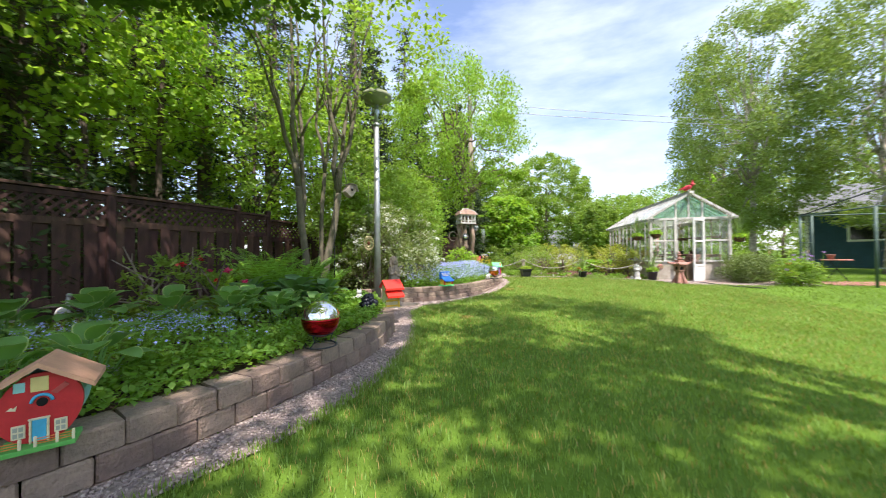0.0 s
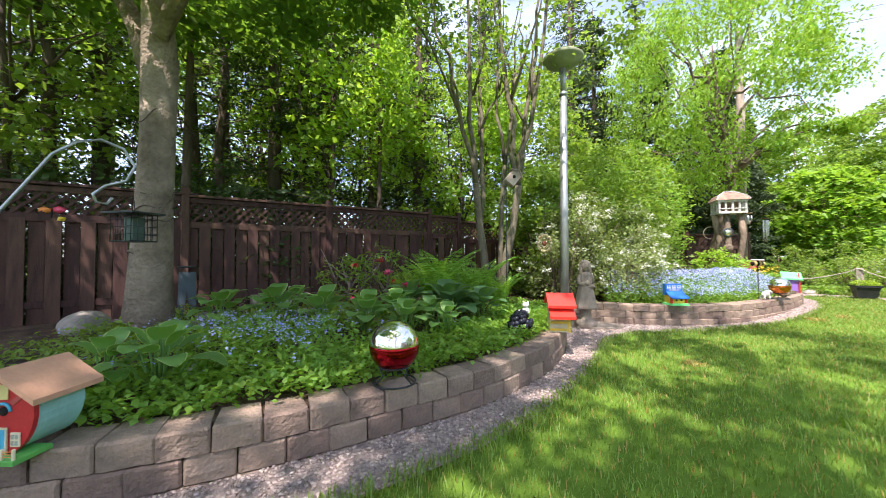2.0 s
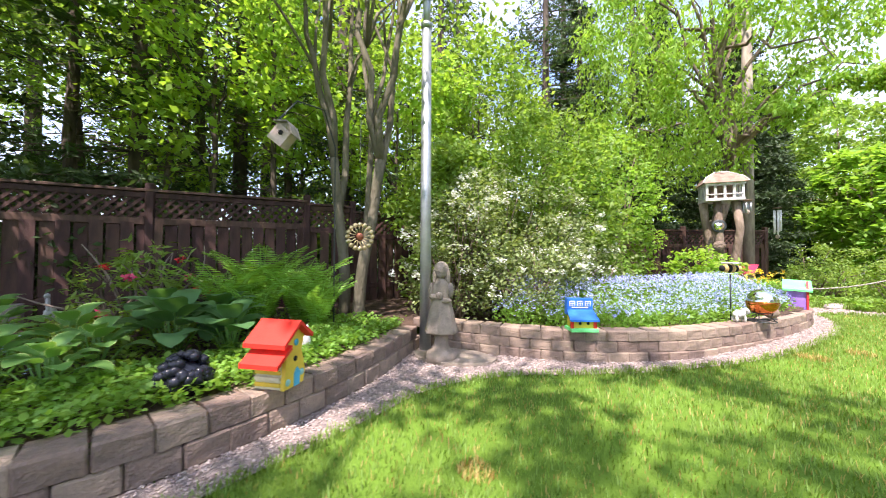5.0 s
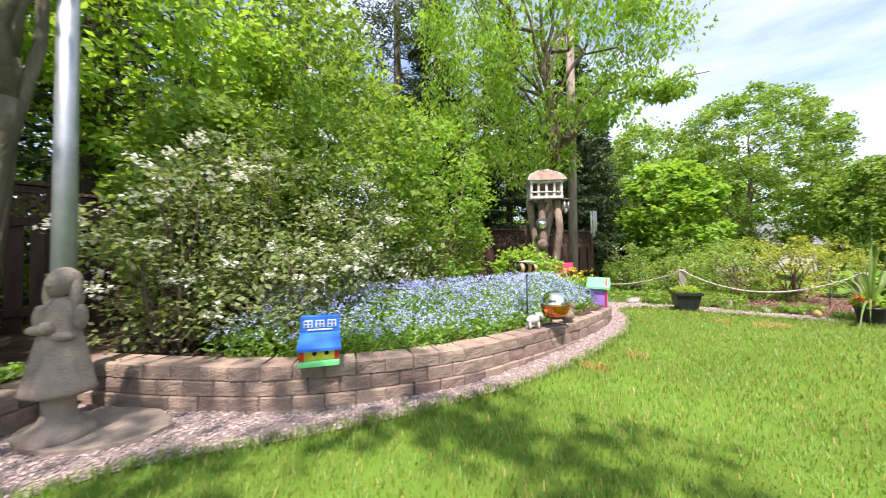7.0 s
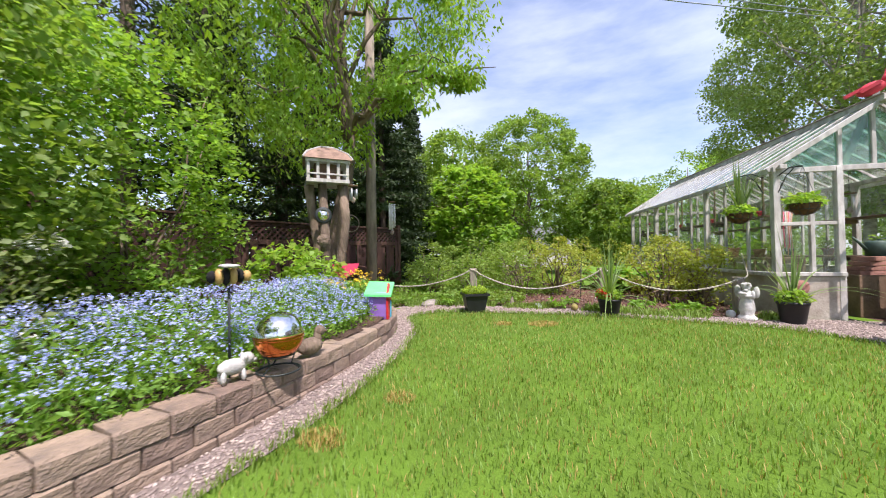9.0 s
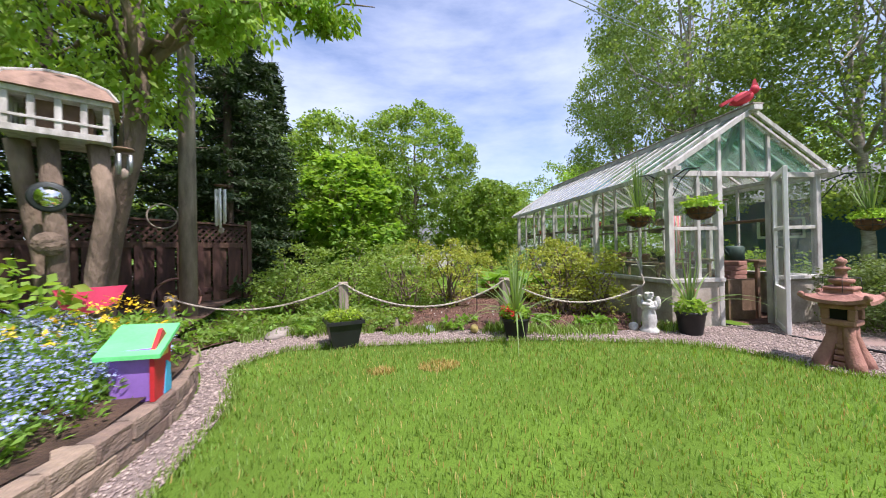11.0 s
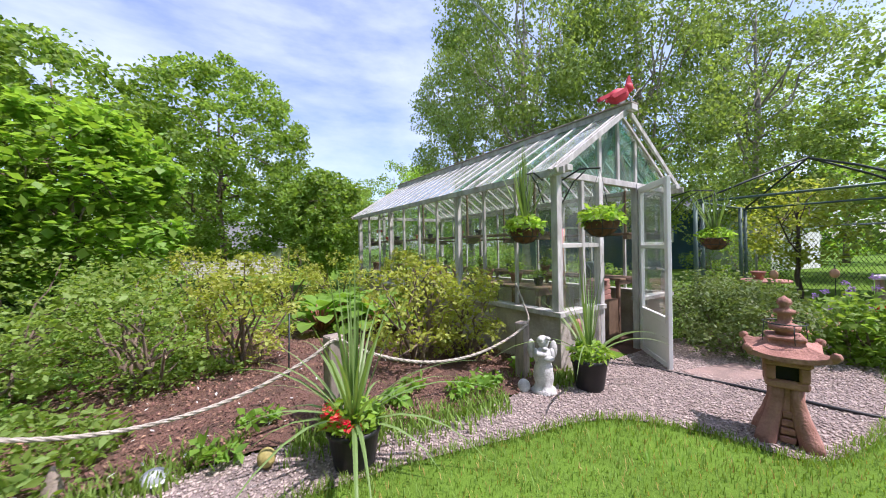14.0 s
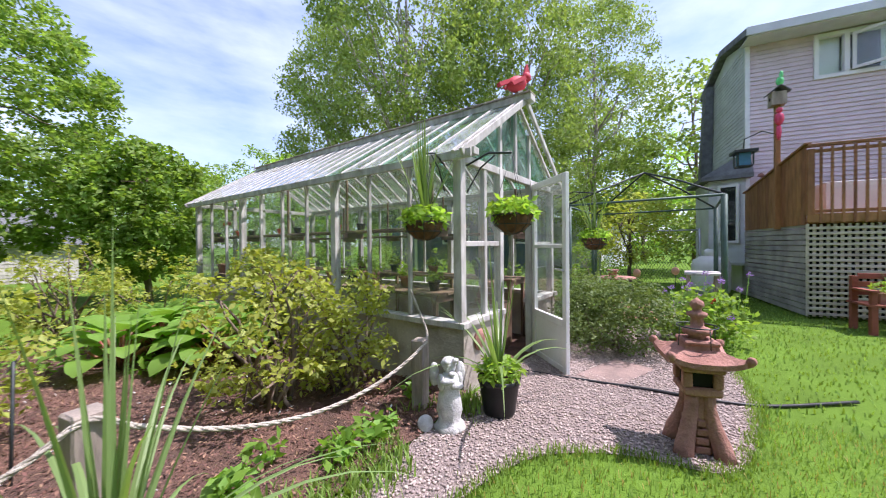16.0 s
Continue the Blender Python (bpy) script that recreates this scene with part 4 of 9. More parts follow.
# several-stemmed tree beside the lamp pole
ms = empty("multi_stem_tree", "slender multi-stemmed tree with thin grey trunks", "tree", pose(-0.3, 8.6, BED1_Z))
for trunk_, forks in (([(-0.14, -0.03, -0.1), (-0.12, -0.04, 0.6), (-0.18, -0.1, 1.3), (-0.2, -0.16, 2.0)], [(-0.75, -0.75, 5.4), (-0.2, -0.35, 6.2), (-0.55, 0.25, 5.8)]),
                      ([(0.16, 0.03, -0.1), (0.22, 0.06, 0.6), (0.32, 0.14, 1.2), (0.4, 0.2, 1.9)], [(0.35, -0.3, 5.6), (0.95, 0.55, 5.8), (0.5, 0.9, 6.2)]),
                      ([(0.02, 0.1, -0.1), (0.06, 0.14, 0.7), (0.04, 0.2, 1.5), (0.1, 0.22, 2.3)], [(0.1, 0.75, 5.4), (-0.1, 0.1, 6.0)])):
    r_ = 0.066 if trunk_[0][1] < 0.1 else 0.042
    tube("trunk", spline(trunk_, 10), [r_ * (1.15 - 0.035 * k) for k in range(10)], BARK_GREY, ms, sides=10)
    for k, e_ in enumerate(forks):
        a_ = trunk_[3] if k < 2 else trunk_[2]
        tube("limb", limb_path(a_, e_, 0, 0.045, 9), [r_ * f_ for f_ in (0.72, 0.66, 0.6, 0.53, 0.46, 0.4, 0.33, 0.24, 0.12)], BARK_GREY, ms, sides=8)
        q_ = Vector(a_).lerp(Vector(e_), 0.35)
        for t_ in range(2):
            tube("limb", limb_path(q_, (q_.x + RNG.normal() * 0.45, q_.y + RNG.normal() * 0.45, q_.z + 1.5), 0.05, 0.04, 5), [r_ * f_ for f_ in (0.36, 0.3, 0.24, 0.17, 0.08)], BARK_GREY, ms, sides=6)
P, _ = clumps((0.2, 0.3, 5.1), (2.0, 2.2, 1.5), 70, 80, 0.5, 0.5)
leaves("crown", P, 0.10, L_MID, ms, droop=0.2, up=0.6, aspect=0.6)

# woods behind the fence
random.seed(4)
for i, (x, y, h) in enumerate([(-4.3, 1.2, 11), (-5.6, 3.4, 12), (-4.0, 6.1, 11), (-5.4, 7.7, 13), (-3.9, 9.6, 12), (-6.5, 10.6, 13), (-4.4, 12.6, 12), (-3.0, 15.5, 12), (-7.8, 5.6, 14), (-8.5, 8.6, 14), (-7.5, 1.0, 13), (-6.3, 14.6, 13), (-2.0, 18.6, 12), (-9.5, 12.5, 15), (-4.6, 18.5, 14), (-10.5, 3.0, 15)]):
    spruce("spruce_tree", (x, y, 0), h, 1.9 + 0.1 * (i % 4), "tall dark spruce in the woods behind the fence", bare=(0.06, 0.3, 0.1, 0.36)[i % 4], dens=0.6)
for x, y, h, m_, rr in [(-3.9, 2.6, 7.5, L_MID, 1.8), (-3.7, 7.2, 7.0, L_BRIGHT, 1.7), (-3.5, 10.8, 6.0, L_BRIGHT, 1.7), (-6.8, 6.4, 8.5, L_MID, 2.2), (-7.0, 9.4, 8.5, L_BRIGHT, 2.2), (-6.5, 2.2, 8.0, L_MID, 2.2), (-3.1, 13.0, 6.5, L_MID, 1.8), (-9.5, 6.5, 10, L_BRIGHT, 3), (-9, 11, 10, L_MID, 3), (-9, 0.5, 10, L_BRIGHT, 3), (-12, 8, 12, L_BRIGHT, 3.5), (-11, 16, 11, L_MID, 3.5)]:
    tree("woodland_tree", (x, y, 0), h, 0.075, (x, y, h * 0.66), (rr, rr, h * 0.34), 80, 95, 0.55, 0.14, m_, BARK_DK, "young leafy tree in the woods behind the fence", limbs=12)
# bare lower trunks with dead twigs in the dark of the woods
for x, y, r_ in [(-3.2, 4.6, 0.07), (-4.4, 5.2, 0.1), (-3.6, 6.4, 0.05), (-5.0, 6.9, 0.12), (-3.3, 8.1, 0.06), (-4.7, 8.7, 0.09), (-3.4, 2.2, 0.09), (-4.9, 3.0, 0.11), (-3.9, 9.9, 0.07), (-6.0, 4.9, 0.12)]:
    bt = empty("bare_trunk", "dark bare conifer trunk with dead twigs in the woods", "tree", pose(x, y, 0))
    tube("trunk", limb_path((0, 0, -0.1), (RNG.normal() * 0.2, RNG.normal() * 0.2, 9.0), 0, 0.05, 7), [r_ * (1.1 - 0.12 * k) for k in range(7)], BARK_DK, bt, sides=8)
    twigs = []
    for k in range(26):
        a, zz, R = RNG.uniform(0, 6.283), RNG.uniform(1.2, 6.0), RNG.uniform(0.5, 1.4)
        twigs.append((limb_path((0, 0, zz), (R * math.cos(a), R * math.sin(a), zz - 0.1 * R), 0.06, 0.07, 5), [0.014, 0.011, 0.009, 0.006, 0.003]))
    tagged(tubes("twig", twigs, BARK_DK, bt, sides=4), kind="stuff")
    P, _ = clumps((0, 0, 8.2), (1.1, 1.1, 1.4), 14, 50, 0.35, 0.4)
    leaves("crown", P, 0.14, L_SPRUCE, bt, droop=0.3, up=0.3, aspect=0.32)
for x, y, r, m_ in [(-3.0, 5.5, 0.9, L_DARK), (-3.1, 8.6, 0.9, L_MID), (-3.4, 1.5, 1.0, L_DARK), (-2.7, 11.6, 1.0, L_MID), (-4.6, 4.4, 1.2, L_DARK), (-5.2, 9.5, 1.3, L_DARK), (-2.4, 14.2, 1.0, L_MID), (-4.8, 12.0, 1.3, L_DARK)]:
    shrub("undergrowth_bush", (x, y, 0), (r, r, r * 1.15), 36, 0.1, m_, "leafy undergrowth behind the fence", clump=0.32, per=70)

for x, y, r, m_ in [(-4.2, 3.6, 1.3, L_DARK), (-4.0, 7.0, 1.2, L_DARK), (-4.4, 10.4, 1.3, L_DARK), (-5.8, 1.0, 1.6, L_DARK), (-6.2, 5.6, 1.7, L_MAPLE), (-6.4, 8.4, 1.8, L_DARK), (-6.0, 11.6, 1.7, L_MAPLE), (-8.0, 3.4, 2.0, L_DARK), (-8.4, 7.0, 2.1, L_MAPLE), (-8.2, 10.6, 2.1, L_DARK), (-3.6, 0.2, 1.2, L_DARK), (-5.0, -1.2, 1.6, L_DARK), (-4.4, 14.6, 1.4, L_DARK), (-10.5, 5.0, 2.3, L_DARK), (-10.5, 9.0, 2.3, L_DARK), (-10.2, 13.4, 2.3, L_DARK), (-9.0, -1.0, 2.2, L_DARK)]:
    shrub("undergrowth_bush", (x, y, 0), (r, r, r * 0.95), int(34 * r), 0.12, m_, "dark leafy undergrowth in the woods", clump=0.4, per=75)
sheet("woodland_floor", [(-3.0, -4), (-2.95, -0.6), (-2.42, 4.6), (-1.96, 8.4), (-1.9, 9.1), (-1.4, 15.4), (0.8, 19.5), (0.6, 26), (-6, 40), (-26, 40), (-26, -6)], 0.012, SOIL, "dark brown litter floor of the woods", "ground", step=0.6, bumpy=0.01)

# shrubs between the pole and the bird feeder
for x, y, r, n, k, lab in [(0.60, 10.75, (0.80, 0.95, 0.90), 72, 900, "loose grey-green spirea bush with white flower sprays"), (0.95, 11.5, (0.55, 0.62, 0.56), 34, 700, "low spirea bush heavy with white flower sprays"), (0.35, 10.2, (0.65, 0.6, 0.98), 44, 520, "tall twiggy spirea bush with white flower sprays"),
                           (0.3, 9.75, (0.62, 0.55, 0.80), 40, 420, "loose grey-green spirea bush with white flower sprays"), (1.0, 10.3, (0.45, 0.5, 0.5), 26, 260, "low spirea bush heavy with white flower sprays")]:
    shrub("spirea_bush", (x, y, BED2_Z - 0.05), r, n, 0.052, L_GREY, lab, clump=0.27, per=95, stems=34, flower=P_WHITE, flowers=k, fsize=0.04, bark=BARK)
shrub("lilac_bush", (0.1, 11.7, 0.2), (1.1, 1.15, 1.6), 190, 0.075, L_MID, "tall green lilac bush", clump=0.26, per=85, stems=16)
shrub("lilac_bush", (0.15, 13.2, 0.2), (0.9, 1.0, 1.6), 170, 0.075, L_YOUNG, "tall bright green lilac bush", clump=0.25, per=80, stems=16)
shrub("lilac_bush", (-0.6, 10.4, 0.2), (0.9, 0.9, 1.3), 70, 0.10, L_MID, "tall green lilac bush", clump=0.34, per=130, stems=10)
# weeping maple near the feeder
wt = empty("weeping_tree", "broad tree with drooping bright green leaf tassels", "tree", pose(0.85, 15.95, 0.15))
WTP = spline([(0, 0, -0.2), (0.06, -0.02, 0.6), (0.2, -0.06, 1.3), (0.46, -0.15, 2.15), (0.5, -0.1, 3.0), (0.3, 0.0, 4.6), (0.15, 0.0, 6.6)], 16)
tube("trunk", WTP, [0.15, 0.13, 0.12, 0.115, 0.112, 0.11, 0.11, 0.105, 0.1, 0.09, 0.08, 0.07, 0.06, 0.05, 0.035, 0.015], BARK, wt, sides=12)
P, cs_ = clumps((0.1, 0.0, 5.3), (2.5, 2.4, 2.7), 190, 160, 0.48, 1.1)
P = P[~((P[:, 0] > 0.8) & (P[:, 2] < 4.7))]
reach = []
for e_, n_ in (((2.3, -0.2, 3.9), 9), ((3.05, -0.25, 3.75), 10), ((2.0, -0.7, 3.2), 7), ((1.9, 0.5, 4.6), 8)):
    q = limb_path((0.48, -0.1, 2.9), e_, 0.35, 0.06, 8)
    tube("limb", q, [0.05, 0.045, 0.038, 0.03, 0.024, 0.018, 0.012, 0.006], BARK, wt, sides=6)
    for k in range(n_ * 3):
        u = RNG.uniform(0.45, 1.02)
        p_ = q[min(7, int(u * 7))] + RNG.normal(size=3) * [0.12, 0.12, 0.07]
        reach.append(cloud(p_ - [0, 0, 0.05], (0.13, 0.13, 0.11), 26))
leaves("crown", np.concatenate([P] + reach), 0.115, L_BRIGHT, wt, droop=0.95, up=0.25, aspect=0.42)
for k in RNG.permutation(len(cs_))[:18]:
    a_ = WTP[int(RNG.integers(6, 14))]
    tube("limb", limb_path(a_, cs_[k], 0.2, 0.1, 6), [0.045, 0.038, 0.03, 0.022, 0.015, 0.007], BARK, wt, sides=6)
for x, y, h, r_, bare_ in ((0.1, 20.6, 9.0, 2.1, 0.04), (0.5, 22.6, 6.9, 1.3, 0.05), (-1.7, 19.6, 10.0, 2.2, 0.05), (-0.9, 23.4, 10.0, 2.3, 0.05), (-3.0, 17.2, 10.5, 2.1, 0.06)):
    spruce("spruce_tree", (x, y, 0.1), h, r_, "dense dark spruce beside the fence end", L_SPRUCE_DK, bare=bare_, dens=2.4)

# beyond the rope bed
tree("young_maple", (2.6, 22.6, 0.1), 4.3, 0.07, (2.6, 22.6, 2.3), (1.6, 1.5, 1.8), 150, 52, 0.34, 0.17, L_YOUNG, BARK, "mid-green young maple beside the shrub bed", limbs=14, droop=0.2, up=0.75, aspect=0.85)
tree("young_maple", (1.6, 25.5, 0.1), 6.5, 0.09, (1.6, 25.5, 3.8), (2.0, 2.0, 2.7), 260, 60, 0.34, 0.15, L_MID, BARK, "green maple behind the shrubs", limbs=9)
tree("willow_shrub", (5.0, 27.0, 0.1), 7.0, 0.12, (5.0, 27.0, 4.2), (2.8, 2.6, 3.3), 480, 75, 0.32, 0.13, L_MID, BARK, "tall willow-like shrub with upright shoots", limbs=16, droop=-0.1)
tree("small_maple", (7.7, 24.6, 0.1), 4.0, 0.08, (7.7, 24.6, 2.2), (1.15, 1.15, 1.6), 220, 65, 0.28, 0.13, L_MID, BARK, "small rounded maple at the end of the yard", limbs=9)
for x, y, h, rr in [(-3, 30, 9, 3.0), (2, 33, 8, 3.2), (11.5, 37, 6, 2.6), (14, 42, 7, 3), (-8, 26, 11, 3.5)]:
    tree("background_tree", (x, y, 0.1), h, 0.12, (x, y, h * 0.55), (rr, rr, h * 0.42), 110, 90, 0.7, 0.2, L_MID, BARK, "leafy tree in the distance", limbs=6)
# birches behind the greenhouse
for x, y, h, rr, n in [(14.0, 22.0, 12.0, 2.9, 330), (17.0, 19.6, 11.0, 2.7, 300), (15.0, 26.5, 11.0, 2.4, 200), (21.5, 17.6, 11.5, 2.5, 220)]:
    tree("birch_tree", (x, y, 0.05), h, 0.15, (x, y, h * 0.60), (rr, rr, h * 0.44), n, 150, 0.6, 0.105, L_BIRCH, BARK_BIRCH, "tall silver birch with drooping foliage", limbs=26, droop=0.8, up=0.2, aspect=0.7)

# azaleas and perennials in the rope bed
for x, y, r, h, m_ in [(6.55, 16.75, 0.62, 0.44, L_AZALEA), (7.05, 16.55, 0.45, 0.42, L_AZALEA), (5.0, 17.6, 0.55, 0.45, L_AZALEA), (4.2, 17.4, 0.62, 0.42, L_OLIVE), (4.55, 19.8, 0.7, 0.5, L_AZALEA), (3.1, 18.6, 0.7, 0.48, L_OLIVE), (3.9, 18.7, 0.6, 0.45, L_OLIVE), (2.5, 17.3, 0.6, 0.3, L_OLIVE), (3.3, 17.3, 0.5, 0.3, L_OLIVE), (6.6, 19.6, 0.6, 0.45, L_AZALEA), (2.0, 19.2, 0.6, 0.45, L_OLIVE), (5.9, 20.6, 0.6, 0.5, L_AZALEA), (7.3, 18.4, 0.35, 0.5, L_AZALEA)]:
    shrub("azalea_bush", (x, y, g(x, y) + 0.02), (r * 0.88, r * 0.88, h * 1.18), 54, 0.056, m_, "loose yellow-green azalea bush", clump=0.15, per=38, stems=16, low=0.08)

# ---------------------------------------------------------------- paints
def paint(name, c, rough=0.5, vary=0.15, metal=0.0, bump=0.12):
    return mat(name, c, rough, vary, 9, bump, 70, metal)


RED, TURQ, TANROOF = paint("red_paint", (0.55, 0.03, 0.035)), paint("turquoise_paint", (0.30, 0.62, 0.60)), paint("salmon_wood", (0.62, 0.34, 0.22), 0.7)
GREENP, BLUEP, YELLOWP = paint("green_paint", (0.10, 0.42, 0.09)), paint("blue_paint", (0.02, 0.17, 0.62)), paint("yellow_paint", (0.80, 0.56, 0.06))
SCARLET, SKYBLUE, LIME = paint("scarlet_paint", (0.78, 0.035, 0.02)), paint("sky_blue_paint", (0.05, 0.42, 0.66)), paint("lime_paint", (0.14, 0.72, 0.25))
PURPLE, CREAM, BLACK = paint("purple_paint", (0.30, 0.16, 0.55)), paint("cream_paint", (0.72, 0.66, 0.45)), paint("black_hole", (0.01, 0.01, 0.01), 0.9)
ORANGE = paint("orange_paint", (0.75, 0.24, 0.05))
CONCRETE = mat("cast_stone", (0.36, 0.30, 0.235), 0.95, 0.35, 12, 0.8, 80, color2=(0.24, 0.2, 0.16))
WHITESTONE = mat("white_cast_stone", (0.66, 0.66, 0.64), 0.9, 0.3, 14, 0.6, 80, color2=(0.38, 0.38, 0.37))
TERRACOTTA = mat("terracotta", (0.43, 0.225, 0.18), 0.88, 0.4, 9, 0.7, 60, color2=(0.27, 0.13, 0.10))
COIR = mat("coir_fibre", (0.17, 0.085, 0.045), 0.98, 0.5, 20, 1.0, 120, dist=0.02)
PLASTIC = mat("black_plastic", (0.018, 0.019, 0.021), 0.45, 0.3, 6, 0.1, 60)
ROPE = mat("rope_fibre", (0.47, 0.43, 0.36), 0.95, 0.3, 30, 0.8, 140)
STEEL = mat("galvanised_steel", (0.42, 0.45, 0.46), 0.45, 0.2, 5, 0.1, 50, 0.75)
DARKMETAL = mat("dark_metal", (0.05, 0.06, 0.06), 0.5, 0.3, 8, 0.1, 60, 0.5)
GREENMETAL = mat("green_metal", (0.08, 0.13, 0.11), 0.55, 0.25, 6, 0.1, 50, 0.2)
CHROME = mat("mirror_silver", (0.86, 0.86, 0.84), 0.04, 0.04, 3, 0, metal=1.0)
REDMIRROR = mat("mirror_red", (0.50, 0.02, 0.03), 0.06, 0.08, 3, 0, metal=1.0)
COPPERMIRROR = mat("mirror_copper", (0.70, 0.22, 0.06), 0.07, 0.1, 3, 0, metal=1.0)
GOLDMETAL = mat("antique_gold", (0.65, 0.52, 0.3), 0.35, 0.2, 8, 0.2, 60, 0.8)
GRAPE = mat("dark_glaze", (0.02, 0.022, 0.032), 0.25, 0.4, 10, 0.1, 60)
PINKPLASTIC, CARDINAL = paint("pink_plastic", (0.75, 0.07, 0.16), 0.4), paint("cardinal_red", (0.62, 0.05, 0.075), 0.6)
ROCK = mat("boulder_rock", (0.30, 0.27, 0.24), 0.95, 0.4, 5, 0.9, 30, dist=0.02)
BRICKRED = mat("red_paver", (0.40, 0.19, 0.15), 0.9, 0.3, 6, 0.5, 50, obrand=0.18)
TANKWHITE = paint("tank_white", (0.72, 0.73, 0.72), 0.4, 0.06)
DRIFT = mat("dry_driftwood", (0.33, 0.26, 0.21), 0.95, 0.4, 8, 0.6, 50)


# ---------------------------------------------------------------- small shape helpers
def blob(name, centre, radii, material, parent=None, label="", m=None, sub=2, rough=0.0, seed=0):
    bm = bmesh.new()
    bmesh.ops.create_icosphere(bm, subdivisions=sub, radius=1.0)
    for v in bm.verts:
        k = 1 + rough * noise.noise(v.co * 2.1 + Vector((seed, seed * 0.7, 0)))
        v.co = Vector((v.co.x * radii[0] * k, v.co.y * radii[1] * k, v.co.z * radii[2] * k)) + Vector(centre)
    for f in bm.faces:
        f.smooth = True
    return part(name, bm, material, parent, label, m)


def prism(name, outline, y0, y1, material, parent=None, label="", m=None):
    """An outline in the xz plane, extruded from y0 to y1."""
    n = len(outline)
    vs = [(x, y0, z) for x, z in outline] + [(x, y1, z) for x, z in outline]
    fs = [tuple(range(n)), tuple(range(2 * n - 1, n - 1, -1))] + [(i, n + i, n + (i + 1) % n, (i + 1) % n) for i in range(n)]
    return pydata(name, vs, fs, material, parent, label, m)


def bx(name, d, material, parent, label="", m=None, bevel=0.002):
    return boxob(name, d, material, parent, label, m, bevel)


def ring(name, centre, r, wire, material, parent=None, label="", n=28):
    pts = [(centre[0] + r * math.cos(2 * math.pi * i / n), centre[1] + r * math.sin(2 * math.pi * i / n), centre[2]) for i in range(n + 1)]
    return tube(name, pts, wire, material, parent, label, sides=6)


def facing(x, y, z, nx, ny, tilt=0):
    """A pose whose local -y looks along (nx, ny)."""
    return pose(x, y, z, tilt, 0, math.degrees(math.atan2(nx, -ny)))


# ---------------------------------------------------------------- lamp pole
lp = empty("lamp_post", "tall galvanised steel lamp post with a dish shade", "lamp post", pose(0.77, 9.03, 0.05))
tube("pole", [(0, 0, -0.1), (0, 0, 1.6), (0, 0, 3.38)], [0.062, 0.056, 0.05], STEEL, lp, sides=16)
lathe("collar", [(0.06, 0), (0.062, 0.05), (0.045, 0.06)], STEEL, lp, m=pose(0, 0, 3.36))
tube("neck", [(0, 0, 3.4), (0, 0, 3.8)], [0.036, 0.045], STEEL, lp, sides=12)
lathe("shade", [(0.06, 0), (0.16, 0.03), (0.29, 0.11), (0.30, 0.15), (0.24, 0.2), (0.10, 0.25), (0.0, 0.26)], paint("dish_green_grey", (0.27, 0.30, 0.19), 0.7), lp, "weathered dish shade", m=pose(0, 0, 3.78))

# ---------------------------------------------------------------- statue of a girl by the pole (one plain shape)
def figure_mesh(bm, parts_):
    for c, r, sub in parts_:
        q_ = bmesh.ops.create_icosphere(bm, subdivisions=sub, radius=1.0)
        for v in q_["verts"]:
            k = 1 + 0.05 * noise.noise(v.co * 5 + Vector(c))
            v.co = Vector((v.co.x * r[0] * k + c[0], v.co.y * r[1] * k + c[1], v.co.z * r[2] * k + c[2]))


def turned(bm, profile, cx=0.0, cy=0.0, sides=22, flute=0.0, sq=(1, 1)):
    rows = []
    for i, (r, z) in enumerate(profile):
        rows.append([bm.verts.new((cx + sq[0] * r * (1 + flute * math.sin(7 * a) * (1 if i else 0.4)) * math.cos(a), cy + sq[1] * r * (1 + flute * math.sin(7 * a)) * math.sin(a), z)) for a in [2 * math.pi * k / sides for k in range(sides)]])
    for A, B in zip(rows, rows[1:]):
        for k in range(sides):
            bm.faces.new((A[k], A[(k + 1) % sides], B[(k + 1) % sides], B[k]))
    bm.faces.new(rows[0][::-1])
    bm.faces.new(rows[-1])


bm = bmesh.new()
turned(bm, [(0.145, -0.02), (0.15, 0.05), (0.125, 0.08), (0.09, 0.1), (0.07, 0.14), (0.068, 0.22), (0.075, 0.26)], flute=0.04)
turned(bm, [(0.15, 0.25), (0.158, 0.265), (0.15, 0.29), (0.135, 0.36), (0.118, 0.44), (0.098, 0.53), (0.082, 0.6), (0.086, 0.66), (0.084, 0.71), (0.055, 0.75), (0.032, 0.775)], flute=0.055, sq=(1, 0.82), sides=35)
figure_mesh(bm, [((0, -0.012, 0.84), (0.056, 0.062, 0.074), 3), ((0, 0.02, 0.855), (0.074, 0.07, 0.078), 3), ((0, 0.05, 0.76), (0.07, 0.04, 0.13), 2), ((-0.062, 0.012, 0.78), (0.026, 0.035, 0.10), 2), ((0.062, 0.012, 0.78), (0.026, 0.035, 0.10), 2), ((0.0, -0.075, 0.835), (0.011, 0.012, 0.014), 1),
                 ((-0.092, -0.005, 0.655), (0.03, 0.036, 0.075), 2), ((0.092, 0.0, 0.655), (0.03, 0.036, 0.075), 2), ((-0.06, -0.06, 0.60), (0.055, 0.034, 0.027), 2), ((0.055, -0.06, 0.565), (0.058, 0.034, 0.027), 2), ((-0.005, -0.085, 0.61), (0.034, 0.026, 0.038), 2)])
for f in bm.faces:
    f.smooth = True
tagged(part("stone_girl_statue", bm, CONCRETE, m=facing(1.11, 9.0, 0.02, 0.75, -0.65)), "weathered tan cast stone statue of a girl in a dress", "statue")

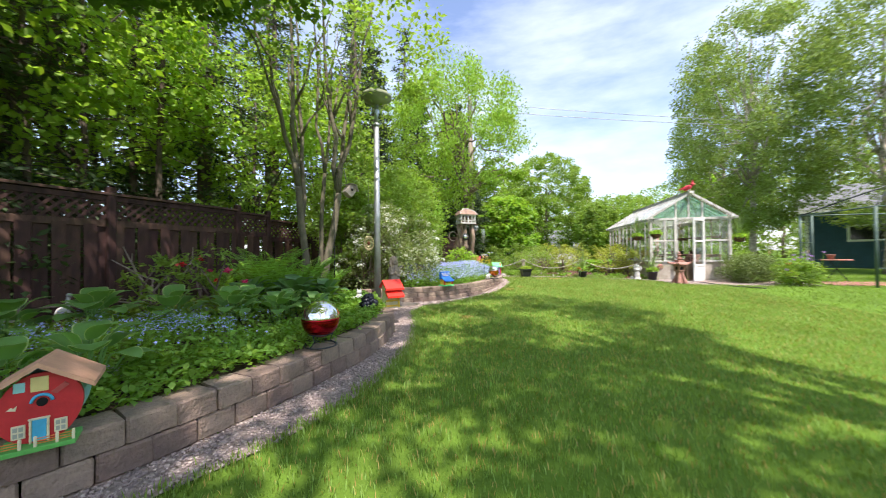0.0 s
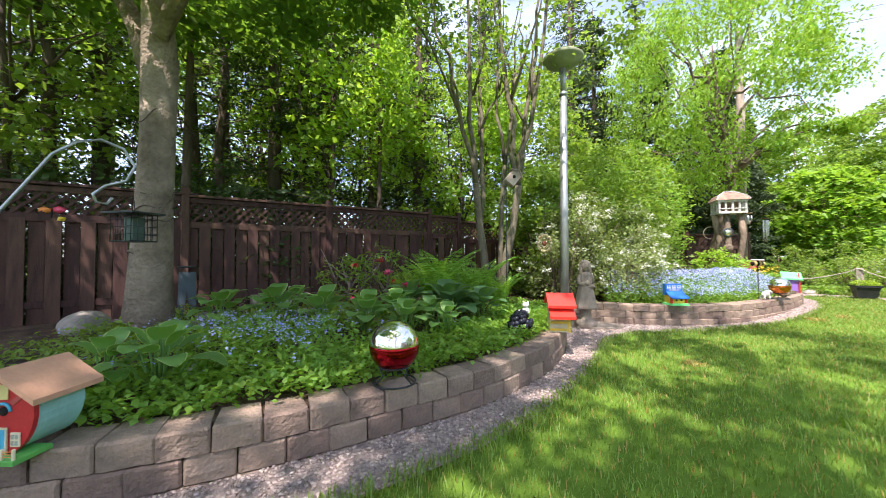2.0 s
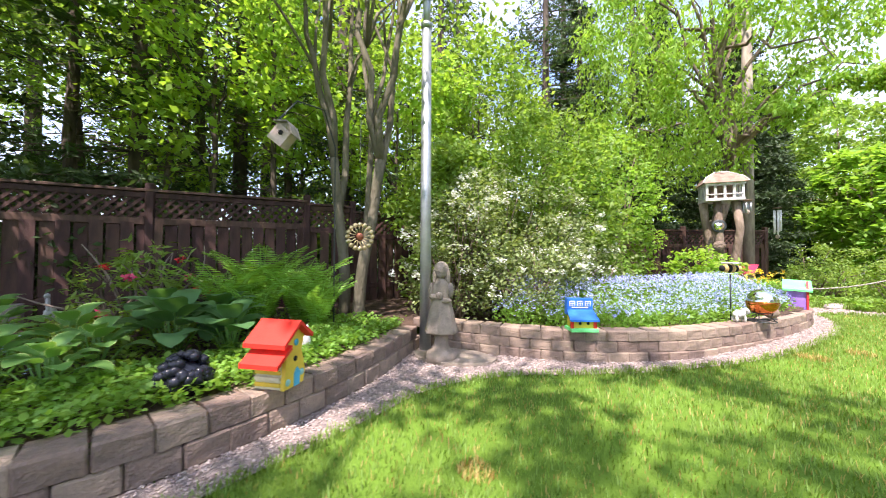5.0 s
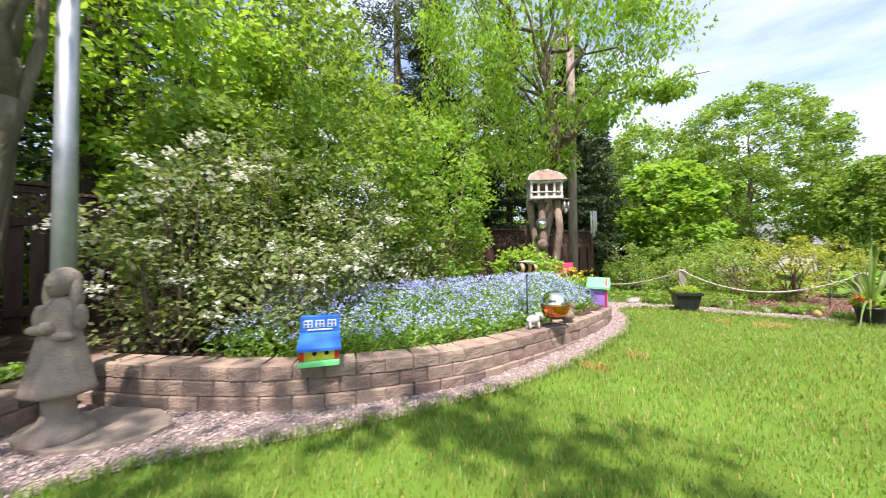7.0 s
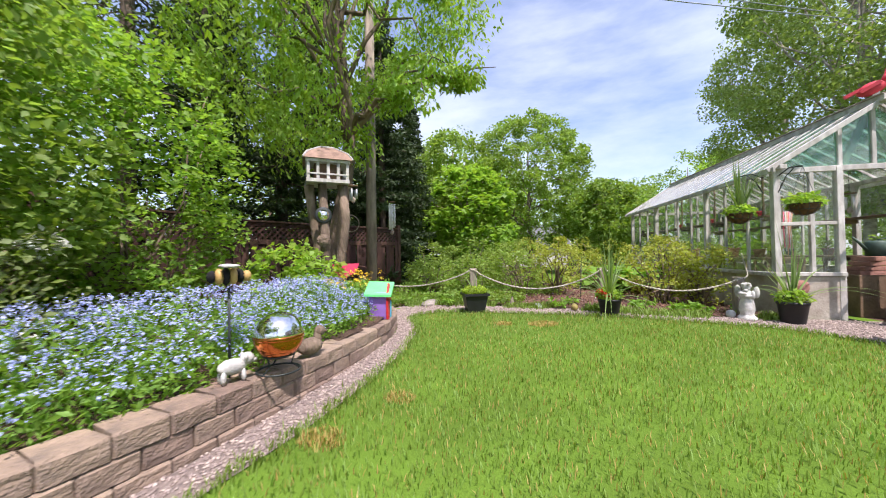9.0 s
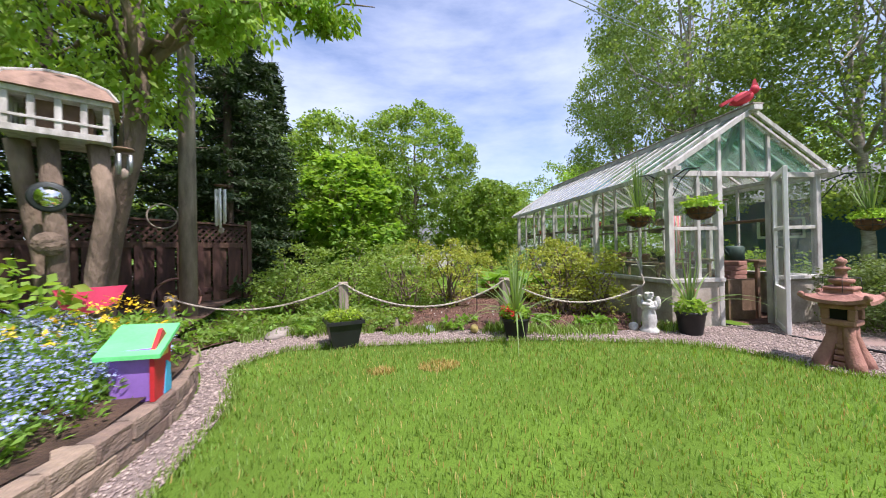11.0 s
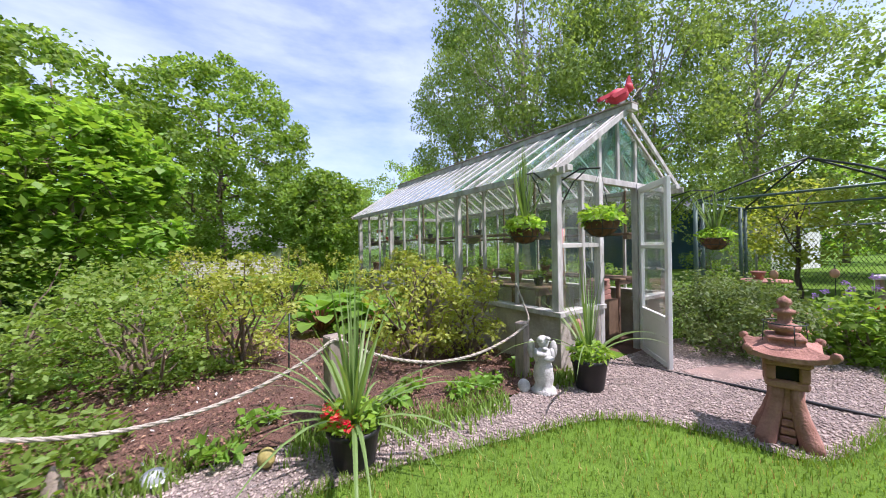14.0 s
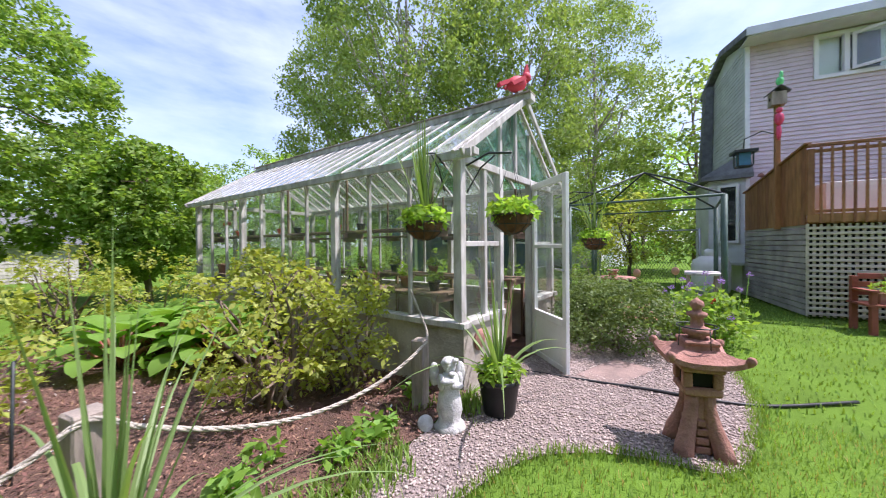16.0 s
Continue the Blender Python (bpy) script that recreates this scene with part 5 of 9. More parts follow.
# stepping slab beneath the statue
bm = bmesh.new()
bmesh.ops.create_circle(bm, cap_ends=True, segments=14, radius=1.0)
for v in bm.verts:
    v.co = Vector((v.co.x * 0.42 * (1 + 0.15 * noise.noise(v.co * 2)), v.co.y * 0.26 * (1 + 0.15 * noise.noise(v.co * 3)), 0))
ex = bmesh.ops.extrude_face_region(bm, geom=bm.faces[:])
bmesh.ops.translate(bm, vec=(0, 0, 0.035), verts=[e for e in ex["geom"] if isinstance(e, bmesh.types.BMVert)])
tagged(part("stepping_stone", bm, CONCRETE, m=pose(1.12, 9.14, 0.0, 0, 0, 35)), "flat grey stepping stone in the gravel", "stone")

# ---------------------------------------------------------------- painted bird houses
def red_house():
    t = empty("red_birdhouse", "round red birdhouse with turquoise sides and a salmon roof", "birdhouse", facing(1.56, 3.97, 0.25, 0.77, -0.64) @ Matrix.Diagonal((0.88, 0.88, 0.95, 1)))
    out = [(0.135 * math.cos(a) * (1 + 0.06 * math.sin(2 * a)), 0.16 + 0.145 * math.sin(a)) for a in np.linspace(0, 2 * math.pi, 26)[:-1]]
    out = [(x, max(0.022, z)) for x, z in out]
    prism("body", [(x * 0.96, 0.16 + (z - 0.16) * 0.96) for x, z in out], -0.04, 0.15, TURQ, t, "turquoise curved sides")
    prism("front", out, -0.06, -0.041, RED, t, "red front board")
    bx("base", (-0.125, -0.115, 0.0, 0.118, 0.03, 0.02), GREENP, t, "green base board")
    for s in (-1, 1):
        L = 0.215 if s > 0 else 0.2
        vs_ = [(0, -0.10, 0.355), (s * L * 0.83, -0.10, 0.355 - L * 0.52), (s * L * 0.83, 0.19, 0.355 - L * 0.52), (0, 0.19, 0.355)]
        vs_ += [(x, y, z - 0.022) for x, y, z in vs_]
        pydata("roof_board", vs_, [(0, 1, 2, 3), (7, 6, 5, 4), (0, 4, 5, 1), (1, 5, 6, 2), (2, 6, 7, 3), (3, 7, 4, 0)], TANROOF, t, "salmon coloured roof board")
    lathe("entrance_hole", [(0.0, 0), (0.018, 0.0), (0.018, 0.003), (0, 0.003)], BLACK, t, m=pose(0.005, -0.0605, 0.185, 90), sides=16)
    tube("hole_arch", [(0.033 * math.cos(a) + 0.005, -0.064, 0.183 + 0.033 * math.sin(a)) for a in np.linspace(0.1, math.pi - 0.1, 10)], 0.006, SKYBLUE, t, "blue arch")
    bx("door", (-0.025, -0.066, 0.03, 0.02, -0.061, 0.115), SKYBLUE, t, "small blue door")
    for x0, x1 in ((-0.033, -0.025), (0.02, 0.028)):
        bx("door_trim", (x0, -0.07, 0.022, x1, -0.061, 0.122), CREAM, t)
    bx("door_trim", (-0.036, -0.07, 0.116, 0.031, -0.062, 0.124), CREAM, t)
    for x in (-0.085, 0.042):
        wf = bx("window", (x, -0.068, 0.05, x + 0.042, -0.061, 0.105), CREAM, t, "cream window")
        for dx in (0.006, 0.023):
            for dz in (0.007, 0.031):
                bx("pane", (x + dx, -0.0695, 0.05 + dz, x + dx + 0.013, -0.0685, 0.05 + dz + 0.017), paint("pane_grey", (0.35, 0.38, 0.32)), wf, bevel=0)
    bx("patch", (-0.08, -0.064, 0.235, -0.045, -0.061, 0.275), TURQ, t, "green patch")
    bx("patch", (-0.03, -0.064, 0.23, 0.025, -0.061, 0.29), paint("straw_yellow", (0.72, 0.62, 0.25)), t, "yellow patch")
    prism("patch", [(0.03, 0.22), (0.075, 0.255), (0.09, 0.24), (0.05, 0.21)], -0.064, -0.061, paint("worn_red", (0.45, 0.08, 0.07)), t)
    prism("butterfly", [(-0.1, 0.17), (-0.085, 0.182), (-0.08, 0.176), (-0.068, 0.186), (-0.072, 0.165), (-0.085, 0.168)], -0.064, -0.061, CREAM, t)
    for x in (-0.115, -0.05, -0.005, 0.06, 0.11):
        bx("fence_post", (x - 0.005, -0.112, 0.02, x + 0.005, -0.102, 0.062), CREAM, t)
    for z in (0.03, 0.04, 0.05):
        for a, b in ((-0.115, -0.05), (-0.005, 0.11)):
            bx("fence_rail", (a, -0.109, z, b, -0.105, z + 0.004), ORANGE, t)
    return t


red_house()


def yellow_house():
    t = empty("yellow_birdhouse", "crooked yellow birdhouse with two scarlet roofs", "birdhouse", facing(1.645, 7.515, 0.25, 0.72, 0.69) @ Matrix.Diagonal((1.2, 1.2, 1.25, 1)))
    prism("front", [(-0.075, 0.0), (0.07, 0.0), (0.085, 0.05), (0.07, 0.11), (0.055, 0.16), (0.075, 0.22), (0.0, 0.28), (-0.06, 0.24), (-0.055, 0.16), (-0.065, 0.1)], -0.075, -0.055, YELLOWP, t, "wavy yellow front board")
    prism("body", [(-0.068, 0.0), (0.065, 0.0), (0.06, 0.11), (0.05, 0.17), (0.06, 0.22), (0.0, 0.262), (-0.05, 0.22), (-0.05, 0.14)], -0.055, 0.09, CREAM, t, "cream slatted sides")
    for i in range(5):
        bx("slat", (-0.074, -0.05, 0.012 + 0.028 * i, -0.064, 0.088, 0.03 + 0.028 * i), CREAM if i % 2 else YELLOWP, t)
    for s in (-1, 1):
        L = 0.125 if s > 0 else 0.15
        vs_ = [(0, -0.11, 0.305), (s * L * 0.8, -0.11, 0.305 - L * 0.6), (s * L * 0.8, 0.11, 0.305 - L * 0.6), (0, 0.11, 0.305)]
        vs_ += [(x, y, z - 0.02) for x, y, z in vs_]
        pydata("roof_board", vs_, [(0, 1, 2, 3), (7, 6, 5, 4), (0, 4, 5, 1), (1, 5, 6, 2), (2, 6, 7, 3), (3, 7, 4, 0)], SCARLET, t, "scarlet roof board")
    vs_ = [(-0.05, -0.1, 0.2), (-0.155, -0.1, 0.135), (-0.155, 0.1, 0.135), (-0.05, 0.1, 0.2)]
    vs_ += [(x, y, z - 0.02) for x, y, z in vs_]
    pydata("lower_roof", vs_, [(0, 1, 2, 3), (7, 6, 5, 4), (0, 4, 5, 1), (1, 5, 6, 2), (2, 6, 7, 3), (3, 7, 4, 0)], SCARLET, t, "scarlet lower roof")
    prism("door", [(-0.005, 0.0), (0.035, 0.0), (0.038, 0.06), (0.018, 0.085), (-0.004, 0.06)], -0.08, -0.0755, SKYBLUE, t, "blue door")
    for x, z in ((0.01, 0.2), (-0.05, 0.03), (0.055, 0.05)):
        lathe("round_window", [(0, 0), (0.016, 0), (0.016, 0.004), (0, 0.004)], SKYBLUE if z > 0.1 else TURQ, t, m=pose(x, -0.0755, z, 90), sides=12)
    lathe("entrance_hole", [(0, 0), (0.013, 0), (0.013, 0.003), (0, 0.003)], BLACK, t, m=pose(0.005, -0.0755, 0.125, 90), sides=12)


yellow_house()


def blue_house():
    t = empty("blue_birdhouse", "blue birdhouse with yellow front and green base", "birdhouse", facing(1.86, 10.11, 0.30, 0.82, -0.57))
    bx("base", (-0.125, -0.10, 0, 0.125, 0.10, 0.03), LIME, t, "green base board")
    bx("body", (-0.10, -0.055, 0.03, 0.10, 0.09, 0.14), YELLOWP, t, "yellow front")
    for x in (-0.108, 0.108):
        bx("corner_post", (x - 0.014, -0.072, 0.03, x + 0.014, -0.05, 0.12), SCARLET, t)
    bx("back_board", (-0.125, 0.03, 0.14, 0.125, 0.095, 0.30), BLUEP, t, "tall blue upper wall")
    vs_ = [(-0.135, -0.1, 0.115), (0.135, -0.1, 0.115), (0.125, 0.035, 0.195), (-0.125, 0.035, 0.195)]
    vs_ += [(x, y, z - 0.018) for x, y, z in vs_]
    pydata("roof_board", vs_, [(0, 1, 2, 3), (7, 6, 5, 4), (0, 4, 5, 1), (1, 5, 6, 2), (2, 6, 7, 3), (3, 7, 4, 0)], BLUEP, t, "blue sloping roof")
    for x in (-0.075, 0.0, 0.075):
        wf = bx("window", (x - 0.028, 0.024, 0.225, x + 0.028, 0.029, 0.275), CREAM, t, "white window")
        for dx in (-0.021, 0.003):
            for dz in (0.231, 0.253):
                bx("pane", (x + dx, 0.0225, dz, x + dx + 0.018, 0.0235, dz + 0.016), BLUEP, wf, bevel=0)
    bx("sign_bar", (-0.08, 0.024, 0.206, 0.08, 0.029, 0.216), CREAM, t)
    for x in (-0.03, 0.045):
        lathe("entrance_hole", [(0, 0), (0.015, 0), (0.015, 0.003), (0, 0.003)], BLACK, t, m=pose(x, -0.0555, 0.075, 90), sides=12)


blue_house()


def green_roof_house():
    t = empty("purple_birdhouse", "purple and red birdhouse with a lime green roof", "birdhouse", facing(2.66, 13.88, 0.30, 0.95, 0.2) @ Matrix.Diagonal((1.15, 1.15, 1.3, 1)))
    bx("body", (-0.085, -0.06, 0, 0.085, 0.10, 0.22), PURPLE, t, "purple side walls")
    prism("front", [(-0.1, 0.0), (0.1, 0.0), (0.08, 0.1), (0.1, 0.22), (0.0, 0.29), (-0.1, 0.2)], -0.08, -0.061, RED, t, "red front board")
    prism("door", [(0.0, 0.0), (0.08, 0.0), (0.07, 0.12), (0.03, 0.14)], -0.086, -0.0805, SKYBLUE, t, "blue door")
    bx("patch", (-0.03, -0.084, 0.17, 0.05, -0.0805, 0.21), YELLOWP, t)
    vs_ = [(-0.12, -0.11, 0.20), (0.13, -0.11, 0.29), (0.13, 0.14, 0.30), (-0.12, 0.14, 0.21)]
    vs_ += [(x, y, z - 0.018) for x, y, z in vs_]
    pydata("roof_board", vs_, [(0, 1, 2, 3), (7, 6, 5, 4), (0, 4, 5, 1), (1, 5, 6, 2), (2, 6, 7, 3), (3, 7, 4, 0)], LIME, t, "lime green roof")


green_roof_house()

# hanging plain birdhouse on the thin trunks
hb = empty("hanging_birdhouse", "small bare wood birdhouse hung askew on a wire", "birdhouse", facing(0.93, 7.58, 1.87, 0.75, -0.5) @ pose(0, 0, 0, 0, 38))
bx("body", (-0.065, -0.06, 0, 0.065, 0.06, 0.14), mat("pale_bare_wood", (0.5, 0.4, 0.34), 0.8, 0.3, 6, 0.3, 40), hb)
for s in (-1, 1):
    bx("roof_board", (0 if s > 0 else -0.1, -0.085, 0, 0.1 if s > 0 else 0.0, 0.085, 0.012), GREYWOOD, hb, m=pose(0, 0, 0.185, 0, s * 35))
prism("gable", [(-0.065, 0.14), (0.065, 0.14), (0.0, 0.185)], -0.06, 0.06, GREYWOOD, hb)
lathe("entrance_hole", [(0, 0), (0.02, 0), (0.02, 0.003), (0, 0.003)], BLACK, hb, m=pose(0, -0.0605, 0.09, 90), sides=14)
tagged(tube("birdhouse_hook", [(0.93, 7.58, 2.05), (0.8, 7.75, 2.3), (0.5, 8.05, 2.4), (0.36, 8.2, 2.1), (0.36, 8.2, 1.0), (0.36, 8.2, 0.2)], 0.007, DARKMETAL), "thin dark iron plant hook with a hanging birdhouse", "hook")
# gilt sunburst ornament
sb = empty("sunburst_ornament", "round antique gold filigree sunburst on a thin wire", "ornament", facing(0.97, 8.24, 1.17, 0.85, -0.3))
for k in range(16):
    a = 2 * math.pi * k / 16
    blob("petal", (0.105 * math.cos(a), 0, 0.105 * math.sin(a)), (0.024, 0.008, 0.024), GOLDMETAL, sb, sub=1)
    tube("ray", [(0.04 * math.cos(a), 0, 0.04 * math.sin(a)), (0.1 * math.cos(a + 0.12), 0, 0.1 * math.sin(a + 0.12))], 0.004, GOLDMETAL, sb, sides=5)
blob("centre", (0, 0, 0), (0.035, 0.014, 0.035), mat("dark_copper", (0.25, 0.09, 0.05), 0.4, 0.2, 8, 0.1, metal=0.7), sb)
tube("wire", [(0, 0, 0.12), (0, 0, 1.0)], 0.0025, DARKMETAL, sb, sides=4)


# ---------------------------------------------------------------- gazing balls
def orb(base, r, low, label):
    t = empty("gazing_ball", label, "gazing ball", pose(*base))
    zc = r + 0.075
    up_, dn = [], []
    for i in range(13):
        a = math.pi / 2 * i / 12
        up_.append((r * math.cos(a), zc + r * math.sin(a)))
        dn.append((r * math.sin(a), zc - r * math.cos(a)))
    lathe("upper_half", up_, CHROME, t, "mirror silver upper half", sides=40)
    lathe("lower_half", dn, low, t, sides=40)
    lathe("band", [(r * 0.995, zc - 0.012), (r * 1.012, zc - 0.004), (r * 1.012, zc + 0.004), (r * 0.995, zc + 0.012)], low, t, sides=40)
    ring("stand_ring", (0, 0, 0.012), r * 0.85, 0.006, DARKMETAL, t)
    ring("cradle_ring", (0, 0, zc - r * 0.8), r * 0.62, 0.005, DARKMETAL, t)
    for k in range(3):
        a = 2.1 * k + 0.4
        tube("leg", [(r * 0.85 * math.cos(a), r * 0.85 * math.sin(a), 0.012), (r * 0.5 * math.cos(a), r * 0.5 * math.sin(a), 0.05), (r * 0.62 * math.cos(a), r * 0.62 * math.sin(a), zc - r * 0.8)], 0.005, DARKMETAL, t, sides=5)


orb((1.85, 5.47, 0.25), 0.148, REDMIRROR, "red and silver mirrored gazing ball on a wire stand")
orb((2.69, 12.13, 0.30), 0.14, COPPERMIRROR, "copper and silver mirrored gazing ball on a wire stand")

# dark glazed grape cluster
gr = empty("grape_ornament", "glossy black cluster of grapes ornament in the ground cover", "ornament", pose(1.52, 7.06, 0.25) @ Matrix.Scale(1.22, 4))
for k in range(58):
    d_ = unit(1)[0]
    d_[2] = abs(d_[2]) * 1.2 - 0.25
    q_ = d_ * [0.075, 0.095, 0.095] + [0, 0, 0.085]
    blob("grape", tuple(q_), (0.027, 0.027, 0.027), GRAPE, gr, sub=1)
blob("cluster_core", (0, 0, 0.07), (0.075, 0.09, 0.085), GRAPE, gr)


# ---------------------------------------------------------------- small animals and figures (plain shapes)
def lump(name, label, cat, m, pieces, material):
    bm = bmesh.new()
    figure_mesh(bm, pieces)
    for f in bm.faces:
        f.smooth = True
    return tagged(part(name, bm, material, m=m), label, cat)


lump("dog_figurine", "small white stone dog on the wall cap", "figurine", pose(2.55, 11.93, 0.30, 0, 0, 60), [((0, 0, 0.085), (0.075, 0.04, 0.045), 2), ((0.075, 0, 0.115), (0.038, 0.034, 0.036), 2), ((0.11, 0, 0.10), (0.02, 0.018, 0.016), 1), ((0.05, 0.022, 0.035), (0.014, 0.014, 0.04), 1), ((0.05, -0.022, 0.035), (0.014, 0.014, 0.04), 1), ((-0.05, 0.024, 0.035), (0.018, 0.016, 0.04), 1), ((-0.05, -0.024, 0.035), (0.018, 0.016, 0.04), 1), ((0.06, 0.032, 0.13), (0.012, 0.01, 0.022), 1), ((0.06, -0.032, 0.13), (0.012, 0.01, 0.022), 1)], WHITESTONE)
lump("duck_figurine", "brown and cream duck figurine behind the copper ball", "figurine", pose(2.70, 12.44, 0.30, 0, 0, 70), [((0, 0, 0.07), (0.10, 0.055, 0.06), 2), ((0.08, 0, 0.16), (0.04, 0.036, 0.04), 2), ((0.06, 0, 0.11), (0.03, 0.03, 0.06), 2), ((0.125, 0, 0.15), (0.025, 0.018, 0.01), 1)], BARK)
lump("cat_figurine", "white cat figurine with a turquoise tint in the greenery", "figurine", pose(1.02, 7.78, 0.25, 0, 0, 40), [((-0.05, 0, 0.055), (0.085, 0.05, 0.055), 2), ((0, 0, 0.08), (0.05, 0.045, 0.075), 2), ((0.0, 0, 0.165), (0.042, 0.04, 0.038), 2), ((0.025, 0, 0.2), (0.012, 0.01, 0.02), 1), ((-0.025, 0, 0.2), (0.012, 0.01, 0.02), 1)], WHITESTONE)
lump("owl_figurine", "small white and red owl figurine behind the red ball", "figurine", pose(1.45, 5.85, 0.25) @ Matrix.Scale(0.72, 4), [((0, 0, 0.09), (0.045, 0.042, 0.09), 2), ((0, 0, 0.18), (0.04, 0.038, 0.036), 2), ((0.025, 0, 0.215), (0.01, 0.01, 0.014), 1), ((-0.025, 0, 0.215), (0.01, 0.01, 0.014), 1)], WHITESTONE)
lump("goose_figurine", "cream goose figurine by the fence", "figurine", pose(-1.55, 5.75, 0.25), [((0, 0, 0.12), (0.09, 0.05, 0.07), 2), ((0.08, 0, 0.24), (0.02, 0.02, 0.09), 2), ((0.1, 0, 0.32), (0.035, 0.025, 0.025), 2)], WHITESTONE)
lump("garden_boulder", "rough grey-brown boulder beside the maple", "boulder", pose(-1.5, 3.75, 0.23), [((0, 0, 0.07), (0.28, 0.2, 0.14), 3)], ROCK)
lump("garden_boulder", "rough grey boulder under the fence", "boulder", pose(-1.0, 4.75, 0.23), [((0, 0, 0.05), (0.2, 0.13, 0.11), 3)], ROCK)
lump("turquoise_stone", "smooth turquoise painted stone", "stone", pose(-0.75, 4.55, 0.26), [((0, 0, 0.03), (0.09, 0.08, 0.045), 2)], TURQ)
lump("garden_boulder", "low grey rock by the path end", "boulder", pose(2.72, 16.02, 0.12, 0, 0, -15), [((0, 0, 0.03), (0.12, 0.26, 0.07), 3)], ROCK)
prism("slate_marker", [(-0.08, 0), (0.08, 0), (0.07, 0.09), (-0.03, 0.11)], -0.012, 0.012, WHITESTONE, m=facing(1.05, 4.52, 0.25, 0.8, -0.5, -35))
tagged(bpy.data.objects["slate_marker"], "grey lettered slate marker leaning in the plants", "garden marker")
bee = empty("bee_stake", "painted bee ornament on a thin stake", "ornament", pose(2.45, 12.02, 0.31))
tube("stake", [(0, 0, -0.05), (0, 0, 0.5)], 0.008, DARKMETAL, bee)
BEETAN = paint("bee_tan", (0.50, 0.33, 0.12))
for k, (u, r_, c_) in enumerate(((-0.085, 0.038, BLACK), (-0.05, 0.05, BEETAN), (-0.015, 0.055, BLACK), (0.02, 0.054, BEETAN), (0.055, 0.044, BLACK), (0.09, 0.036, BEETAN))):
    blob("body_stripe", (u, 0, 0.565), (0.026, r_, r_ * 0.95), c_, bee, m=pose(0, 0, 0, 0, 0, 50))
for sd_ in (-1, 1):
    blob("wing", (0.0, sd_ * 0.06, 0.625), (0.05, 0.055, 0.012), WHITESTONE, bee, "pale wing", m=pose(0, 0, 0, 0, 0, 50))
    tube("antenna", [(0.06, 0.075 + sd_ * 0.012, 0.59), (0.075, 0.10 + sd_ * 0.03, 0.63)], 0.003, BLACK, bee, sides=4)
# figure of a scarecrow doll against the fence
sc = empty("scarecrow_doll", "flat faded blue dungarees doll leaning on the fence", "ornament", facing(-2.02, 4.62, 0.25, 0.9, -0.1))
DENIM = paint("faded_denim", (0.07, 0.10, 0.115), 0.95)
prism("dungarees", [(-0.10, 0.12), (-0.02, 0.12), (0.0, 0.3), (0.02, 0.12), (0.10, 0.12), (0.09, 0.55), (-0.09, 0.55)], -0.03, 0.0, DENIM, sc)
ring("hat_brim", (0, -0.02, 0.62), 0.1, 0.012, DARKMETAL, sc)
for x in (-0.06, 0.06):
    bx("shoe", (x - 0.035, -0.07, 0.0, x + 0.035, 0.0, 0.11), DENIM, sc)
tagged(boxob("wood_block", (-0.08, -0.08, 0, 0.08, 0.08, 0.24), GREYWOOD, m=pose(-1.75, 5.4, 0.23)), "short grey wood post in the bed", "post")
# leaning shepherd hook and caged feeder
tagged(tube("shepherd_hook", [(-0.1, 3.05, 0.2), (-0.08, 3.42, 1.15), (-0.06, 3.75, 1.75), (-0.05, 3.87, 1.86), (-0.04, 4.0, 1.9), (-0.03, 4.13, 1.85), (-0.02, 4.2, 1.72), (-0.03, 4.15, 1.6), (-0.05, 4.03, 1.55), (-0.06, 3.96, 1.48), (-0.05, 3.98, 1.42), (-0.04, 4.04, 1.41), (-0.03, 4.07, 1.46)], 0.011, STEEL), "leaning grey steel shepherd hook", "hook")
cf = empty("caged_feeder", "dark green caged bird feeder with a flat roof", "bird feeder", pose(-0.05, 4.2, 1.12, 0, 0, 40))
bx("roof", (-0.15, -0.13, 0.22, 0.15, 0.13, 0.235), DARKMETAL, cf)
bx("floor", (-0.1, -0.1, 0.0, 0.1, 0.1, 0.012), DARKMETAL, cf)
bx("seed_tube", (-0.045, -0.045, 0.012, 0.045, 0.045, 0.2), GREENMETAL, cf)
for k in range(5):
    for a, b in (((-0.1 + 0.05 * k, -0.1), (-0.1 + 0.05 * k, -0.1)), ((-0.1 + 0.05 * k, 0.1), (-0.1 + 0.05 * k, 0.1)), ((-0.1, -0.1 + 0.05 * k), (-0.1, -0.1 + 0.05 * k)), ((0.1, -0.1 + 0.05 * k), (0.1, -0.1 + 0.05 * k))):
        tube("bar", [(*a, 0.0), (*b, 0.22)], 0.003, DARKMETAL, cf, sides=4)
for z in (0.06, 0.12, 0.18):
    tube("hoop", [(-0.1, -0.1, z), (0.1, -0.1, z), (0.1, 0.1, z), (-0.1, 0.1, z), (-0.1, -0.1, z)], 0.003, DARKMETAL, cf, sides=4)
tube("hanger", [(0, 0, 0.235), (0.02, -0.02, 0.33)], 0.003, DARKMETAL, cf, sides=4)
bf = empty("butterfly_ornament", "orange and pink butterfly fixed on the fence", "ornament", facing(-2.36, 3.35, 1.5, 0.9, -0.2))
for s, z, c in ((-1, 0.05, ORANGE), (1, 0.06, PINKPLASTIC), (-1, -0.05, PINKPLASTIC), (1, -0.05, YELLOWP)):
    blob("wing", (s * 0.06, 0, z), (0.07, 0.012, 0.045), c, bf, sub=1)
blob("body", (0, -0.01, 0), (0.012, 0.012, 0.07), BLACK, bf, sub=1)
